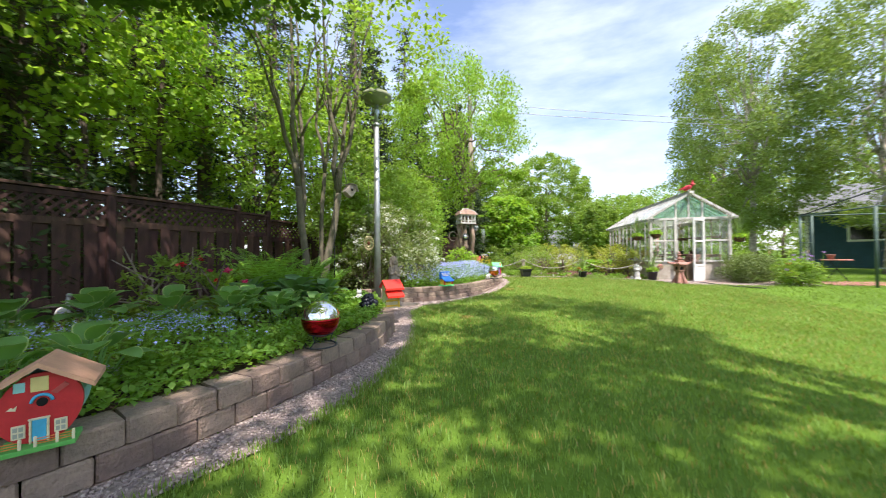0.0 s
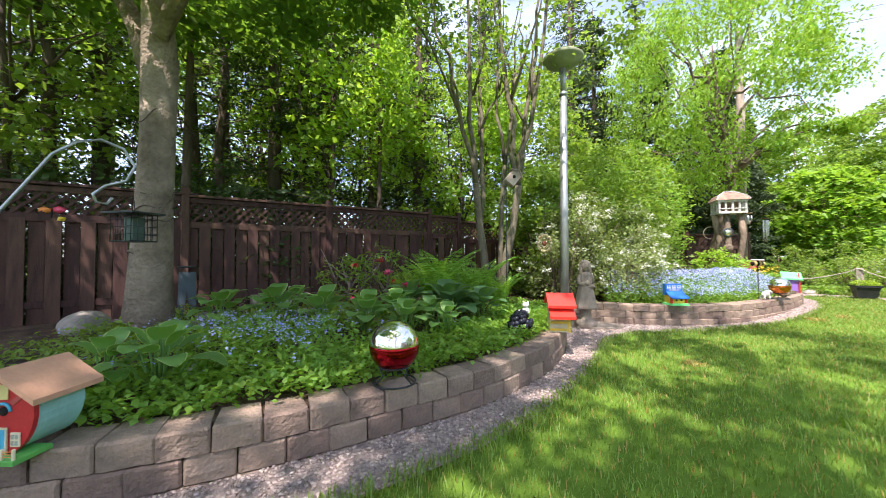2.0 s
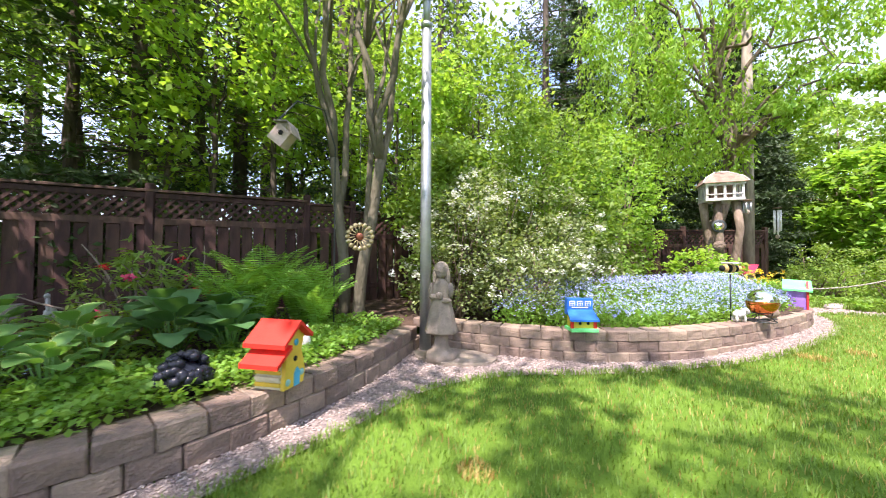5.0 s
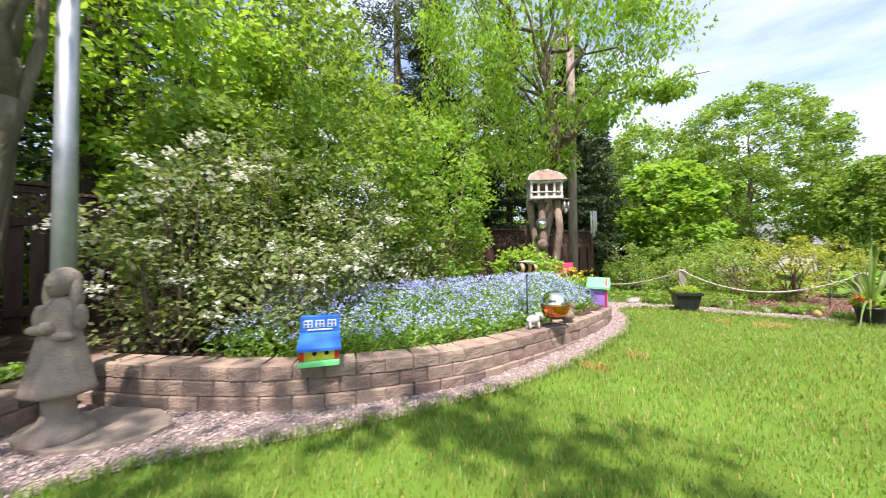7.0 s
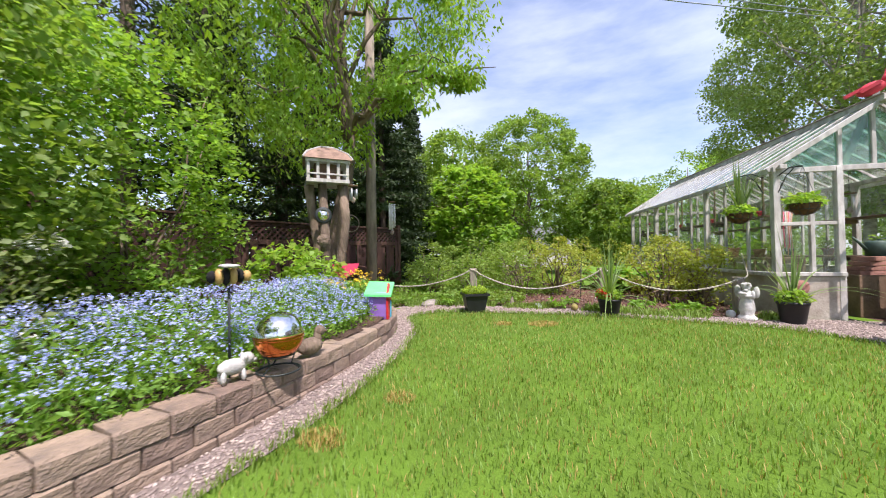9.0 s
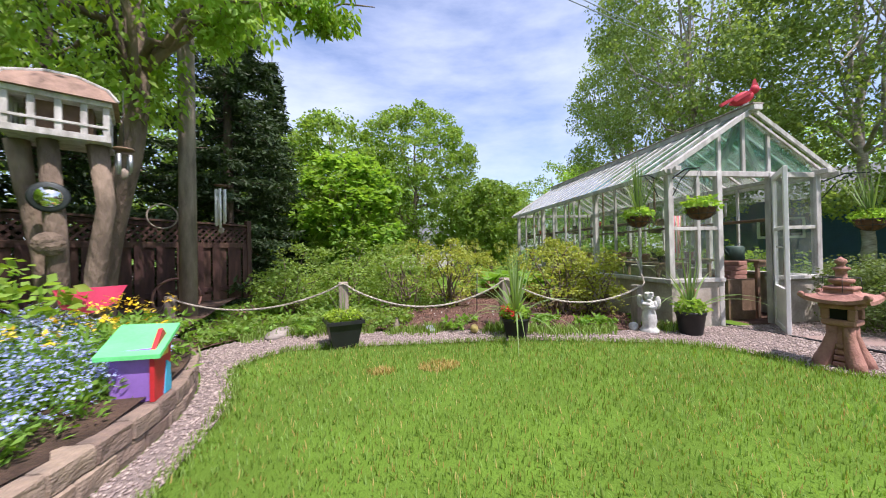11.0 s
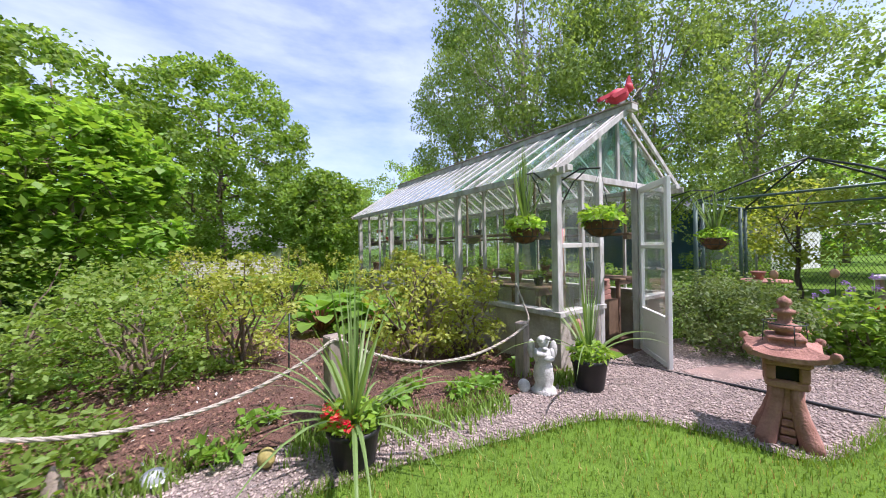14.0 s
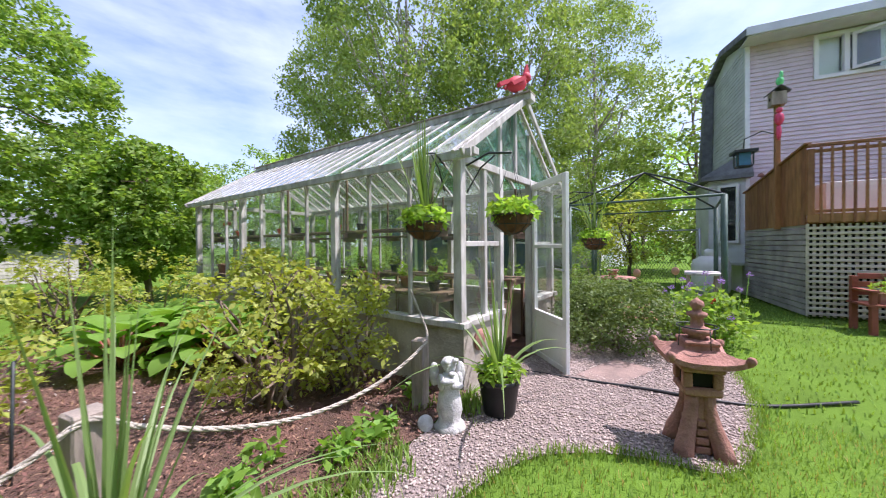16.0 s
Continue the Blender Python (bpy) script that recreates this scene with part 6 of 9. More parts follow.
# tangle of dry driftwood
dw = empty("driftwood_tangle", "tangle of bare twisted driftwood branches by the fence", "driftwood", pose(-1.45, 6.6, 0.24))
for k in range(11):
    a = RNG.uniform(-1.4, 1.4)
    p = [np.array([RNG.normal() * 0.1, a * 0.25, 0.0])]
    d_ = np.array([RNG.normal() * 0.3, a, 1.0])
    for j in range(6):
        d_ = d_ + RNG.normal(size=3) * 0.55
        d_[2] = max(d_[2], -0.35)
        p.append(p[-1] + d_ / np.linalg.norm(d_) * 0.17)
    tube("branch", [(q_[0], q_[1], max(0.0, q_[2])) for q_ in p], [0.022, 0.02, 0.017, 0.014, 0.011, 0.008, 0.004], DRIFT, dw, sides=6)

# ---------------------------------------------------------------- bird mansion on its tree stump stand
bmn = empty("bird_mansion", "white columned bird feeder house on forked trunk posts", "bird feeder", facing(1.52, 14.78, 1.99, 0.55, -0.83) @ Matrix.Diagonal((0.88, 0.88, 0.95, 1)))
bx("floor", (-0.32, -0.26, 0.0, 0.32, 0.26, 0.05), WHITEWOOD, bmn)
bx("core", (-0.2, -0.14, 0.05, 0.2, 0.14, 0.3), mat("feeder_core", (0.20, 0.13, 0.09), 0.8), bmn, "brown shaded interior box")
for x in (-0.29, -0.15, 0.0, 0.15, 0.29):
    for y in (-0.23, 0.23):
        bx("column", (x - 0.022, y - 0.022, 0.05, x + 0.022, y + 0.022, 0.29), WHITEWOOD, bmn)
for y in (-0.08, 0.08):
    for x in (-0.29, 0.29):
        bx("column", (x - 0.022, y - 0.022, 0.05, x + 0.022, y + 0.022, 0.29), WHITEWOOD, bmn)
bx("entablature", (-0.33, -0.27, 0.29, 0.33, 0.27, 0.33), WHITEWOOD, bmn)
for y in (-0.25, 0.25):
    bx("hand_rail", (-0.3, y - 0.012, 0.11, 0.3, y + 0.012, 0.13), WHITEWOOD, bmn)
pydata("roof", [(-0.37, -0.31, 0.33), (0.37, -0.31, 0.33), (0.37, 0.31, 0.33), (-0.37, 0.31, 0.33), (-0.30, -0.22, 0.44), (0.30, -0.22, 0.44), (0.30, 0.22, 0.44), (-0.30, 0.22, 0.44), (-0.1, -0.04, 0.56), (0.1, -0.04, 0.56), (0.1, 0.04, 0.56), (-0.1, 0.04, 0.56)],
       [(0, 1, 5, 4), (1, 2, 6, 5), (2, 3, 7, 6), (3, 0, 4, 7), (4, 5, 9, 8), (5, 6, 10, 9), (6, 7, 11, 10), (7, 4, 8, 11), (8, 9, 10, 11), (3, 2, 1, 0)], mat("feeder_roof_brown", (0.30, 0.20, 0.155), 0.85, 0.35, 8, 0.4, 40), bmn, "weathered brown curved hip roof")
for a, b in (((-0.37, -0.31, 0.335), (-0.3, -0.22, 0.445)), ((0.37, -0.31, 0.335), (0.3, -0.22, 0.445)), ((-0.3, -0.22, 0.445), (-0.1, -0.04, 0.565)), ((0.3, -0.22, 0.445), (0.1, -0.04, 0.565)), ((-0.1, -0.04, 0.565), (0.1, -0.04, 0.565)), ((0.3, 0.22, 0.445), (0.1, 0.04, 0.565)), ((0.37, 0.31, 0.335), (0.3, 0.22, 0.445))):
    beamob("roof_rib", a, b, 0.022, 0.022, WHITEWOOD, bmn)
st = empty("feeder_stand", "forked mossy trunk posts that carry the bird mansion", "post", pose(1.52, 14.78, 0.2))
for pts in ([(-0.14, 0.05, -0.1), (-0.16, 0.02, 0.9), (-0.22, -0.05, 1.45), (-0.24, -0.08, 1.79)], [(0.16, 0.0, -0.1), (0.2, 0.02, 0.8), (0.26, 0.05, 1.3), (0.2, 0.05, 1.79)], [(0.0, -0.05, -0.1), (0.0, -0.06, 1.0), (-0.02, -0.1, 1.79)]):
    tube("post", pts, [0.075, 0.065, 0.06, 0.07], BARK, st, sides=10)
wm = empty("wall_plate_ornament", "round mirrored plate ornament on the feeder post", "ornament", facing(1.55, 14.62, 1.55, 0.55, -0.83))
lathe("rim", [(0, 0), (0.11, 0), (0.115, 0.012), (0.1, 0.02), (0, 0.02)], DARKMETAL, wm, m=pose(0, 0.04, 0, 90), sides=28)
lathe("mirror", [(0, 0), (0.075, 0), (0.075, 0.004), (0, 0.004)], CHROME, wm, m=pose(0, 0.018, 0, 90), sides=24)
tagged(lathe("wooden_plaque", [(0, 0), (0.09, 0), (0.09, 0.03), (0, 0.03)], BARK, m=facing(1.55, 14.62, 1.2, 0.55, -0.83) @ pose(0, 0.03, 0, 90), sides=20), "round wooden slice hung on the feeder post", "ornament")


def chime(m, n, L, label, mat_=None):
    t = empty("wind_chime", label, "wind chime", m)
    lathe("top_disc", [(0, 0), (0.07, 0), (0.07, 0.012), (0, 0.012)], SHELFWOOD, t, sides=16)
    for k in range(n):
        a = 2 * math.pi * k / n
        tube("chime_tube", [(0.05 * math.cos(a), 0.05 * math.sin(a), -0.04), (0.05 * math.cos(a), 0.05 * math.sin(a), -0.04 - L * (0.8 + 0.2 * k / n))], 0.014, mat_ or STEEL, t, sides=8)
    tube("cord", [(0, 0, 0.01), (0, 0, 0.5)], 0.003, DARKMETAL, t, sides=4)
    blob("striker", (0, 0, -L * 1.1), (0.04, 0.01, 0.05), GREYWOOD, t, sub=1)


chime(pose(1.95, 16.3, 1.95), 5, 0.5, "aluminium tube wind chime beside the grey pole", TANKWHITE)
chime(pose(1.86, 14.9, 1.98), 4, 0.18, "small tiered metal wind chime under the feeder")
# weathered utility pole
tagged(tube("utility_pole", [(1.46, 16.5, 0.05), (1.47, 16.5, 3.5), (1.46, 16.52, 7.2)], [0.10, 0.092, 0.085], GREYWOOD, sides=14), "tall weathered grey wooden pole", "utility pole")
for k, (a, b) in enumerate((((1.46, 16.5, 7.0), (40, 30, 8.6)), ((1.46, 16.5, 6.7), (40, 29, 8.2)))):
    pts = [Vector(a).lerp(Vector(b), i / 12) - Vector((0, 0, 1.0 * 4 * (i / 12) * (1 - i / 12))) for i in range(13)]
    tagged(tube("overhead_wire", pts, 0.012, STEEL, sides=5), "thin grey overhead wire", "cable")
tagged(tube("cart_wheel", [(0.5 + 0.19 * math.cos(a) * 0.85, 17.6 + 0.19 * math.cos(a) * 0.5, 1.72 + 0.19 * math.sin(a)) for a in np.linspace(0, 2 * math.pi, 25)], 0.012, GREYWOOD, sides=6), "thin old wheel rim on the fence", "wheel")
tagged(tube("cart_wheel", [(0.75 + 0.3 * math.cos(a) * 0.85, 17.5 + 0.3 * math.cos(a) * 0.5, 0.45 + 0.3 * math.sin(a)) for a in np.linspace(0, 2 * math.pi, 25)], 0.018, TERRACOTTA, sides=6), "rusty wheel rim leaning on the fence", "wheel")


# ---------------------------------------------------------------- rope fence
posts = [((1.30, 16.42), 0.60), ((3.45, 16.0), 0.74), ((5.43, 15.9), 0.74), ((7.2, 15.84), 0.60)]
for (x, y), z in posts:
    tagged(boxob("rope_post", (-0.055, -0.05, -0.1, 0.055, 0.05, z - g(x, y)), GREYWOOD, m=pose(x, y, g(x, y), 0, 0, 12), bevel=0.008), "short square weathered wooden rope post", "post", "rope posts")
rope_pts = []
tops = [(0.75, 16.9, 0.4)] + [(x, y, z - 0.02) for (x, y), z in posts] + [(7.35, 15.95, 0.62), (7.42, 16.2, 0.95)]
for k, (a, b) in enumerate(zip(tops, tops[1:])):
    sag = (0.12, 0.22, 0.30, 0.24, 0.02, 0.0)[k]
    rope_pts += [Vector(a).lerp(Vector(b), i / 14) - Vector((0, 0.06 if 0 < i < 14 else 0.055, sag * 4 * (i / 14) * (1 - i / 14))) for i in range(14)]
rp_ = empty("barrier_rope", "thick off-white rope strung between low posts", "rope")
for s in range(3):
    out = []
    n = len(rope_pts)
    dense = spline([tuple(p) for p in rope_pts], n * 6)
    ang = np.arange(len(dense)) * 0.55 + s * 2.094
    off = np.stack([np.zeros(len(dense)), np.cos(ang) * 0.006, np.sin(ang) * 0.006], 1)
    tube("strand", dense + off, 0.0068, ROPE, rp_, sides=5)


# ---------------------------------------------------------------- pots
def spikes(name, base, n, L, wd, material, parent=None, label="", spread=0.8, stiff=0.4, floor_z=-9.0):
    """Long arching strap leaves from one crown, each its own blade."""
    for k in range(n):
        a = RNG.uniform(0, 2 * math.pi)
        tilt = RNG.uniform(0.05, 1.0) ** 1.2 * spread
        ll = L * RNG.uniform(0.65, 1.1)
        d_ = np.array([math.cos(a) * math.sin(tilt), math.sin(a) * math.sin(tilt), math.cos(tilt)])
        side = np.array([-math.sin(a), math.cos(a), 0])
        p, vs = np.array(base, float), []
        for j in range(8):
            w_ = wd * (0.55 + 0.45 * math.sin(math.pi * min(1, j / 6 + 0.2))) * (1 - (j / 7) ** 3)
            up_ = np.cross(side, d_)
            vs += [p - side * w_ / 2 + up_ * w_ * 0.15, p, p + side * w_ / 2 + up_ * w_ * 0.15]
            p = p + d_ * ll / 7
            p[2] = max(p[2], floor_z)
            d_ = d_ + np.array([0, 0, -1.0]) * (1 - stiff) * 0.30 * tilt
            d_ /= np.linalg.norm(d_)
        fs = [(i * 3 + c, i * 3 + c + 1, i * 3 + c + 4, i * 3 + c + 3) for i in range(7) for c in (0, 1)]
        pydata(name, [tuple(v) for v in vs], fs, material, parent, label)


SPIKE = leaf_mat("spike_leaf", (0.18, 0.275, 0.09), 0.3, 0.3, 0.4)


def round_pot(x, y, r, h, label, spiky, red, seed):
    t = empty("potted_plant", label, "potted plant", pose(x, y, g(x, y) + 0.01))
    lathe("pot", [(r * 0.72, 0), (r * 0.76, 0.02), (r * 0.95, h * 0.85), (r * 1.0, h * 0.86), (r * 1.03, h), (r * 0.95, h), (r * 0.9, h * 0.88)], PLASTIC, t, "black plastic pot", sides=32)
    lathe("soil", [(0, h * 0.8), (r * 0.88, h * 0.8), (r * 0.8, h * 0.9), (0, h * 0.92)], SOIL, t, sides=20)
    leaves("foliage", cloud((0, 0, h + 0.05), (r * 1.05, r * 1.05, 0.10), 380), 0.055, L_BRIGHT, t, droop=0.2, up=0.5)
    spikes("spike_leaf", (0, 0, h * 0.9), spiky, 1.0, 0.026, SPIKE, t, spread=1.15, stiff=0.12, floor_z=0.015)
    for k in range(red):
        a = RNG.uniform(2.2, 5.0)
        q_ = (r * 0.95 * math.cos(a), r * 0.95 * math.sin(a), h + RNG.uniform(0.03, 0.13))
        leaves("flower_head", cloud(q_, (0.022, 0.022, 0.018), 16), 0.026, P_RED, t, droop=0, up=0.6, aspect=0.9)
    return t


round_pot(5.40, 15.42, 0.15, 0.22, "black pot of spiky dracaena with red geraniums", 40, 11, 1)
round_pot(7.50, 15.33, 0.155, 0.27, "black pot of spiky dracaena and trailing greens", 26, 0, 2)
sp = empty("potted_plant", "square black planter with low lime green foliage", "potted plant", pose(3.53, 15.42, g(3.53, 15.42) + 0.01, 0, 0, 18))
pydata("pot", [(-0.12, -0.12, 0), (0.12, -0.12, 0), (0.12, 0.12, 0), (-0.12, 0.12, 0), (-0.165, -0.165, 0.24), (0.165, -0.165, 0.24), (0.165, 0.165, 0.24), (-0.165, 0.165, 0.24), (-0.185, -0.185, 0.24), (0.185, -0.185, 0.24), (0.185, 0.185, 0.24), (-0.185, 0.185, 0.24), (-0.185, -0.185, 0.275), (0.185, -0.185, 0.275), (0.185, 0.185, 0.275), (-0.185, 0.185, 0.275), (-0.165, -0.165, 0.275), (0.165, -0.165, 0.275), (0.165, 0.165, 0.275), (-0.165, 0.165, 0.275), (-0.16, -0.16, 0.24), (0.16, -0.16, 0.24), (0.16, 0.16, 0.24), (-0.16, 0.16, 0.24)],
       [(3, 2, 1, 0)] + [(i, (i + 1) % 4, 4 + (i + 1) % 4, 4 + i) for i in range(4)] + [(4 + i, 4 + (i + 1) % 4, 8 + (i + 1) % 4, 8 + i) for i in range(4)] + [(8 + i, 8 + (i + 1) % 4, 12 + (i + 1) % 4, 12 + i) for i in range(4)] + [(12 + i, 12 + (i + 1) % 4, 16 + (i + 1) % 4, 16 + i) for i in range(4)] + [(16 + i, 16 + (i + 1) % 4, 20 + (i + 1) % 4, 20 + i) for i in range(4)] + [(20, 21, 22, 23)], PLASTIC, sp, "square black plastic planter")
leaves("foliage", cloud((0, 0, 0.31), (0.19, 0.19, 0.06), 700), 0.04, leaf_mat("lime_leaf", (0.30, 0.42, 0.05), 0.4), sp, droop=0.1, up=0.7)
spikes("spike_leaf", (0, 0, 0.26), 12, 0.5, 0.016, SPIKE, sp, spread=0.9)

# ---------------------------------------------------------------- hanging baskets with iron brackets
def basket(x, y, z, r, label, spiky, arm):
    t = empty("hanging_basket", label, "hanging basket", pose(x, y, z))
    lathe("coir_liner", [(0.02, -r * 0.85), (r * 0.5, -r * 0.75), (r * 0.85, -r * 0.42), (r, 0.0), (r * 0.96, 0.02), (r * 0.85, 0.0), (0, -0.01)], COIR, t, "brown coconut fibre liner", sides=28)
    for k in range(10):
        a = 2 * math.pi * k / 10
        tube("wire", [(r * 1.02 * math.cos(a) * c, r * 1.02 * math.sin(a) * c, zz) for c, zz in ((1, 0.005), (0.9, -r * 0.4), (0.55, -r * 0.74), (0.1, -r * 0.87))], 0.0028, DARKMETAL, t, sides=4)
    for zz, c in ((0.008, 1.03), (-r * 0.4, 0.93)):
        ring("hoop", (0, 0, zz), r * c, 0.0035, DARKMETAL, t)
    leaves("foliage", np.concatenate([cloud((0, 0, 0.06), (r * 1.15, r * 1.15, 0.09), 380), cloud((0, 0, 0.02), (r * 1.2, r * 1.2, 0.04), 90)]), 0.06, L_BRIGHT, t, droop=0.3, up=0.45)
    if spiky:
        spikes("spike_leaf", (0, 0, 0.02), spiky, 0.78, 0.022, SPIKE, t, spread=0.5, stiff=0.7)
    top = Vector(arm[0]) - Vector((x, y, z))
    for k in range(3):
        a = 2.1 * k
        tube("chain", [(r * math.cos(a), r * math.sin(a), 0.01), tuple(top)], 0.0028, DARKMETAL, t, sides=4)
    if len(arm) > 1:
        tagged(tube("basket_bracket", [arm[1], tuple(Vector(arm[1]).lerp(Vector(arm[0]), 0.5) + Vector((0, 0, 0.05))), arm[0]], 0.009, DARKMETAL, sides=6), "black wrought iron basket bracket", "bracket")
        mid = Vector(arm[1]).lerp(Vector(arm[0]), 0.65)
        tagged(tube("basket_bracket", [tuple(Vector(arm[1]) - Vector((0, 0, 0.22))), tuple(Vector(arm[1]).lerp(mid, 0.5) - Vector((0, 0, 0.05))), tuple(mid + Vector((0, 0, 0.02)))], 0.007, DARKMETAL, sides=6), "scrolled black iron bracket brace", "bracket")


basket(7.22, 15.80, 1.47, 0.145, "coir hanging basket with tall spiky grass", 42, ((7.22, 15.80, 2.0), (7.54, 15.84, 1.98)))
basket(7.60, 15.26, 1.52, 0.15, "coir hanging basket of trailing lime green leaves", 0, ((7.60, 15.26, 2.0), (7.60, 15.66, 1.96)))
basket(9.83, 15.16, 1.36, 0.15, "coir hanging basket with fine grass and green leaves", 26, ((9.83, 15.16, 1.95), (9.86, 15.66, 1.93)))

# ---------------------------------------------------------------- cherub, pagoda, cardinal and small stones
bm = bmesh.new()
turned(bm, [(0.10, -0.01), (0.105, 0.03), (0.085, 0.05), (0.07, 0.08), (0.085, 0.14), (0.075, 0.22), (0.062, 0.28), (0.07, 0.33), (0.055, 0.37), (0.025, 0.39)], flute=0.06)
figure_mesh(bm, [((0, 0, 0.425), (0.045, 0.046, 0.05), 2), ((0, 0.012, 0.445), (0.056, 0.052, 0.046), 2), ((-0.065, -0.015, 0.33), (0.025, 0.035, 0.06), 2), ((0.065, -0.015, 0.33), (0.025, 0.035, 0.06), 2), ((0.03, -0.06, 0.31), (0.05, 0.025, 0.025), 2), ((-0.03, -0.06, 0.345), (0.05, 0.025, 0.025), 2), ((-0.095, 0.045, 0.37), (0.035, 0.022, 0.085), 2), ((0.095, 0.045, 0.36), (0.035, 0.022, 0.08), 2), ((0.0, -0.05, 0.39), (0.028, 0.025, 0.02), 1), ((-0.03, -0.045, 0.47), (0.025, 0.022, 0.02), 1), ((0.03, -0.04, 0.475), (0.025, 0.022, 0.02), 1)])
for f in bm.faces:
    f.smooth = True
tagged(part("cherub_statue", bm, WHITESTONE, m=facing(7.10, 15.50, g(7.1, 15.5), -0.6, -0.8)), "white cast stone cherub statue on the gravel", "statue")

pg = empty("pagoda_lantern", "terracotta coloured stone pagoda lantern on four flared legs", "lantern", pose(7.81, 14.14, g(7.81, 14.14), 0, 0, 18) @ Matrix.Diagonal((0.88, 0.88, 1, 1)))
for k in range(4):
    a = math.pi / 2 * k + math.pi / 4
    c, s = math.cos(a), math.sin(a)
    tube("leg", [(0.175 * c, 0.175 * s, -0.02), (0.155 * c, 0.155 * s, 0.06), (0.11 * c, 0.11 * s, 0.16), (0.075 * c, 0.075 * s, 0.27), (0.07 * c, 0.07 * s, 0.36)], [0.07, 0.064, 0.053, 0.045, 0.047], TERRACOTTA, pg, sides=6)
for k in range(4):
    a = math.pi / 2 * k
    for j in range(4):
        boxob("carved_panel", (-0.045 + 0.006 * j, -0.006, 0.02 + 0.05 * j, 0.045 - 0.006 * j, 0.012, 0.06 + 0.05 * j), TERRACOTTA, pg, m=Matrix.Rotation(a + math.pi / 2, 4, "Z") @ pose(0, -0.105 + 0.008 * j, 0), bevel=0.005)
bx("core", (-0.07, -0.07, 0.0, 0.07, 0.07, 0.36), TERRACOTTA, pg, bevel=0.01)
bx("plinth", (-0.115, -0.115, 0.36, 0.115, 0.115, 0.41), TERRACOTTA, pg, bevel=0.012)
for k in range(4):
    a = math.pi / 2 * k + math.pi / 4
    bx("lantern_post", (-0.028, -0.028, 0.41, 0.028, 0.028, 0.50), TERRACOTTA, pg, m=pose(0.125 * math.cos(a), 0.125 * math.sin(a), 0), bevel=0.008)
# solid block; its black stands for the shade in the open gap
bx("fire_box", (-0.085, -0.085, 0.41, 0.085, 0.085, 0.50), BLACK, pg, "solid fire box painted black as its shaded hollow")
bx("upper_plinth", (-0.13, -0.13, 0.50, 0.13, 0.13, 0.545), TERRACOTTA, pg, bevel=0.015)
# roof with upturned corners
def pagoda_roof(r, z0, h, top):
    n = 12
    vs, fs = [], []
    for i, (f, zz) in enumerate(((1.0, 0.0), (1.0, 0.03), (0.72, 0.055), (0.45, 0.085), (top, h))):
        for k in range(4 * n):
            s_, u = divmod(k, n)
            e = u / n * 2 - 1
            p = [(e, -1), (1, e), (-e, 1), (-1, -e)][s_]
            lift = 0.045 * abs(e) ** 3 * (f ** 3)
            bow = 1 - 0.10 * (1 - e * e) * f
            vs.append((p[0] * r * f * bow, p[1] * r * f * bow, z0 + zz + lift))
    m4 = 4 * n
    for i in range(4):
        fs += [(i * m4 + k, i * m4 + (k + 1) % m4, (i + 1) * m4 + (k + 1) % m4, (i + 1) * m4 + k) for k in range(m4)]
    fs += [tuple(range(m4))[::-1], tuple(4 * m4 + k for k in range(m4))]
    return vs, fs


vs, fs = pagoda_roof(0.225, 0.545, 0.115, 0.40)
pydata("roof", vs, fs, TERRACOTTA, pg, "upswept square roof", smooth=False)
for k in range(4):
    a = math.pi / 2 * k + math.pi / 4
    lathe("corner_scroll", [(0, -0.02), (0.022, -0.02), (0.026, 0), (0.022, 0.02), (0, 0.02)], TERRACOTTA, pg, m=pose(0.305 * math.cos(a), 0.305 * math.sin(a), 0.615) @ Matrix.Rotation(a, 4, "Z") @ pose(0, 0, 0, 90), sides=14)
bx("roof_step", (-0.105, -0.105, 0.655, 0.105, 0.105, 0.685), TERRACOTTA, pg, bevel=0.01)
lathe("finial", [(0.05, 0.685), (0.05, 0.70), (0.085, 0.715), (0.09, 0.74), (0.07, 0.75), (0.04, 0.76), (0.038, 0.81), (0.06, 0.825), (0.062, 0.84), (0.03, 0.85), (0.026, 0.865), (0.044, 0.885), (0.036, 0.91), (0.012, 0.925), (0, 0.935)], TERRACOTTA, pg, sides=24)
ring("wire_ring", (0, 0, 0.76), 0.12, 0.004, DARKMETAL, pg, "loose wire ring")
for k in range(4):
    a = math.pi / 2 * k + 0.3
    tube("wire", [(0.12 * math.cos(a), 0.12 * math.sin(a), 0.76), (0.13 * math.cos(a), 0.13 * math.sin(a), 0.64)], 0.003, DARKMETAL, pg, sides=4)

cd = empty("cardinal_ornament", "faded red plastic cardinal bird on the ridge", "ornament", pose(GXM - 0.02, 15.68, RIDGE + 0.085, 0, 0, -28) @ Matrix.Diagonal((0.78, 0.78, 0.85, 1)))
blob("body", (0, 0, 0.14), (0.17, 0.085, 0.10), CARDINAL, cd, m=pose(0, 0, 0, 0, -18), sub=3)
blob("head", (0.13, 0, 0.25), (0.068, 0.06, 0.07), CARDINAL, cd)
prism("crest", [(0.08, 0.28), (0.19, 0.27), (0.135, 0.42), (0.115, 0.40)], -0.018, 0.018, CARDINAL, cd)
prism("tail", [(-0.12, 0.14), (-0.33, 0.05), (-0.36, 0.09), (-0.13, 0.19)], -0.035, 0.035, CARDINAL, cd)
prism("wing", [(0.06, 0.18), (-0.16, 0.07), (-0.2, 0.10), (0.02, 0.22)], -0.10, -0.075, CARDINAL, cd)
prism("wing", [(0.06, 0.18), (-0.16, 0.07), (-0.2, 0.10), (0.02, 0.22)], 0.075, 0.10, CARDINAL, cd)
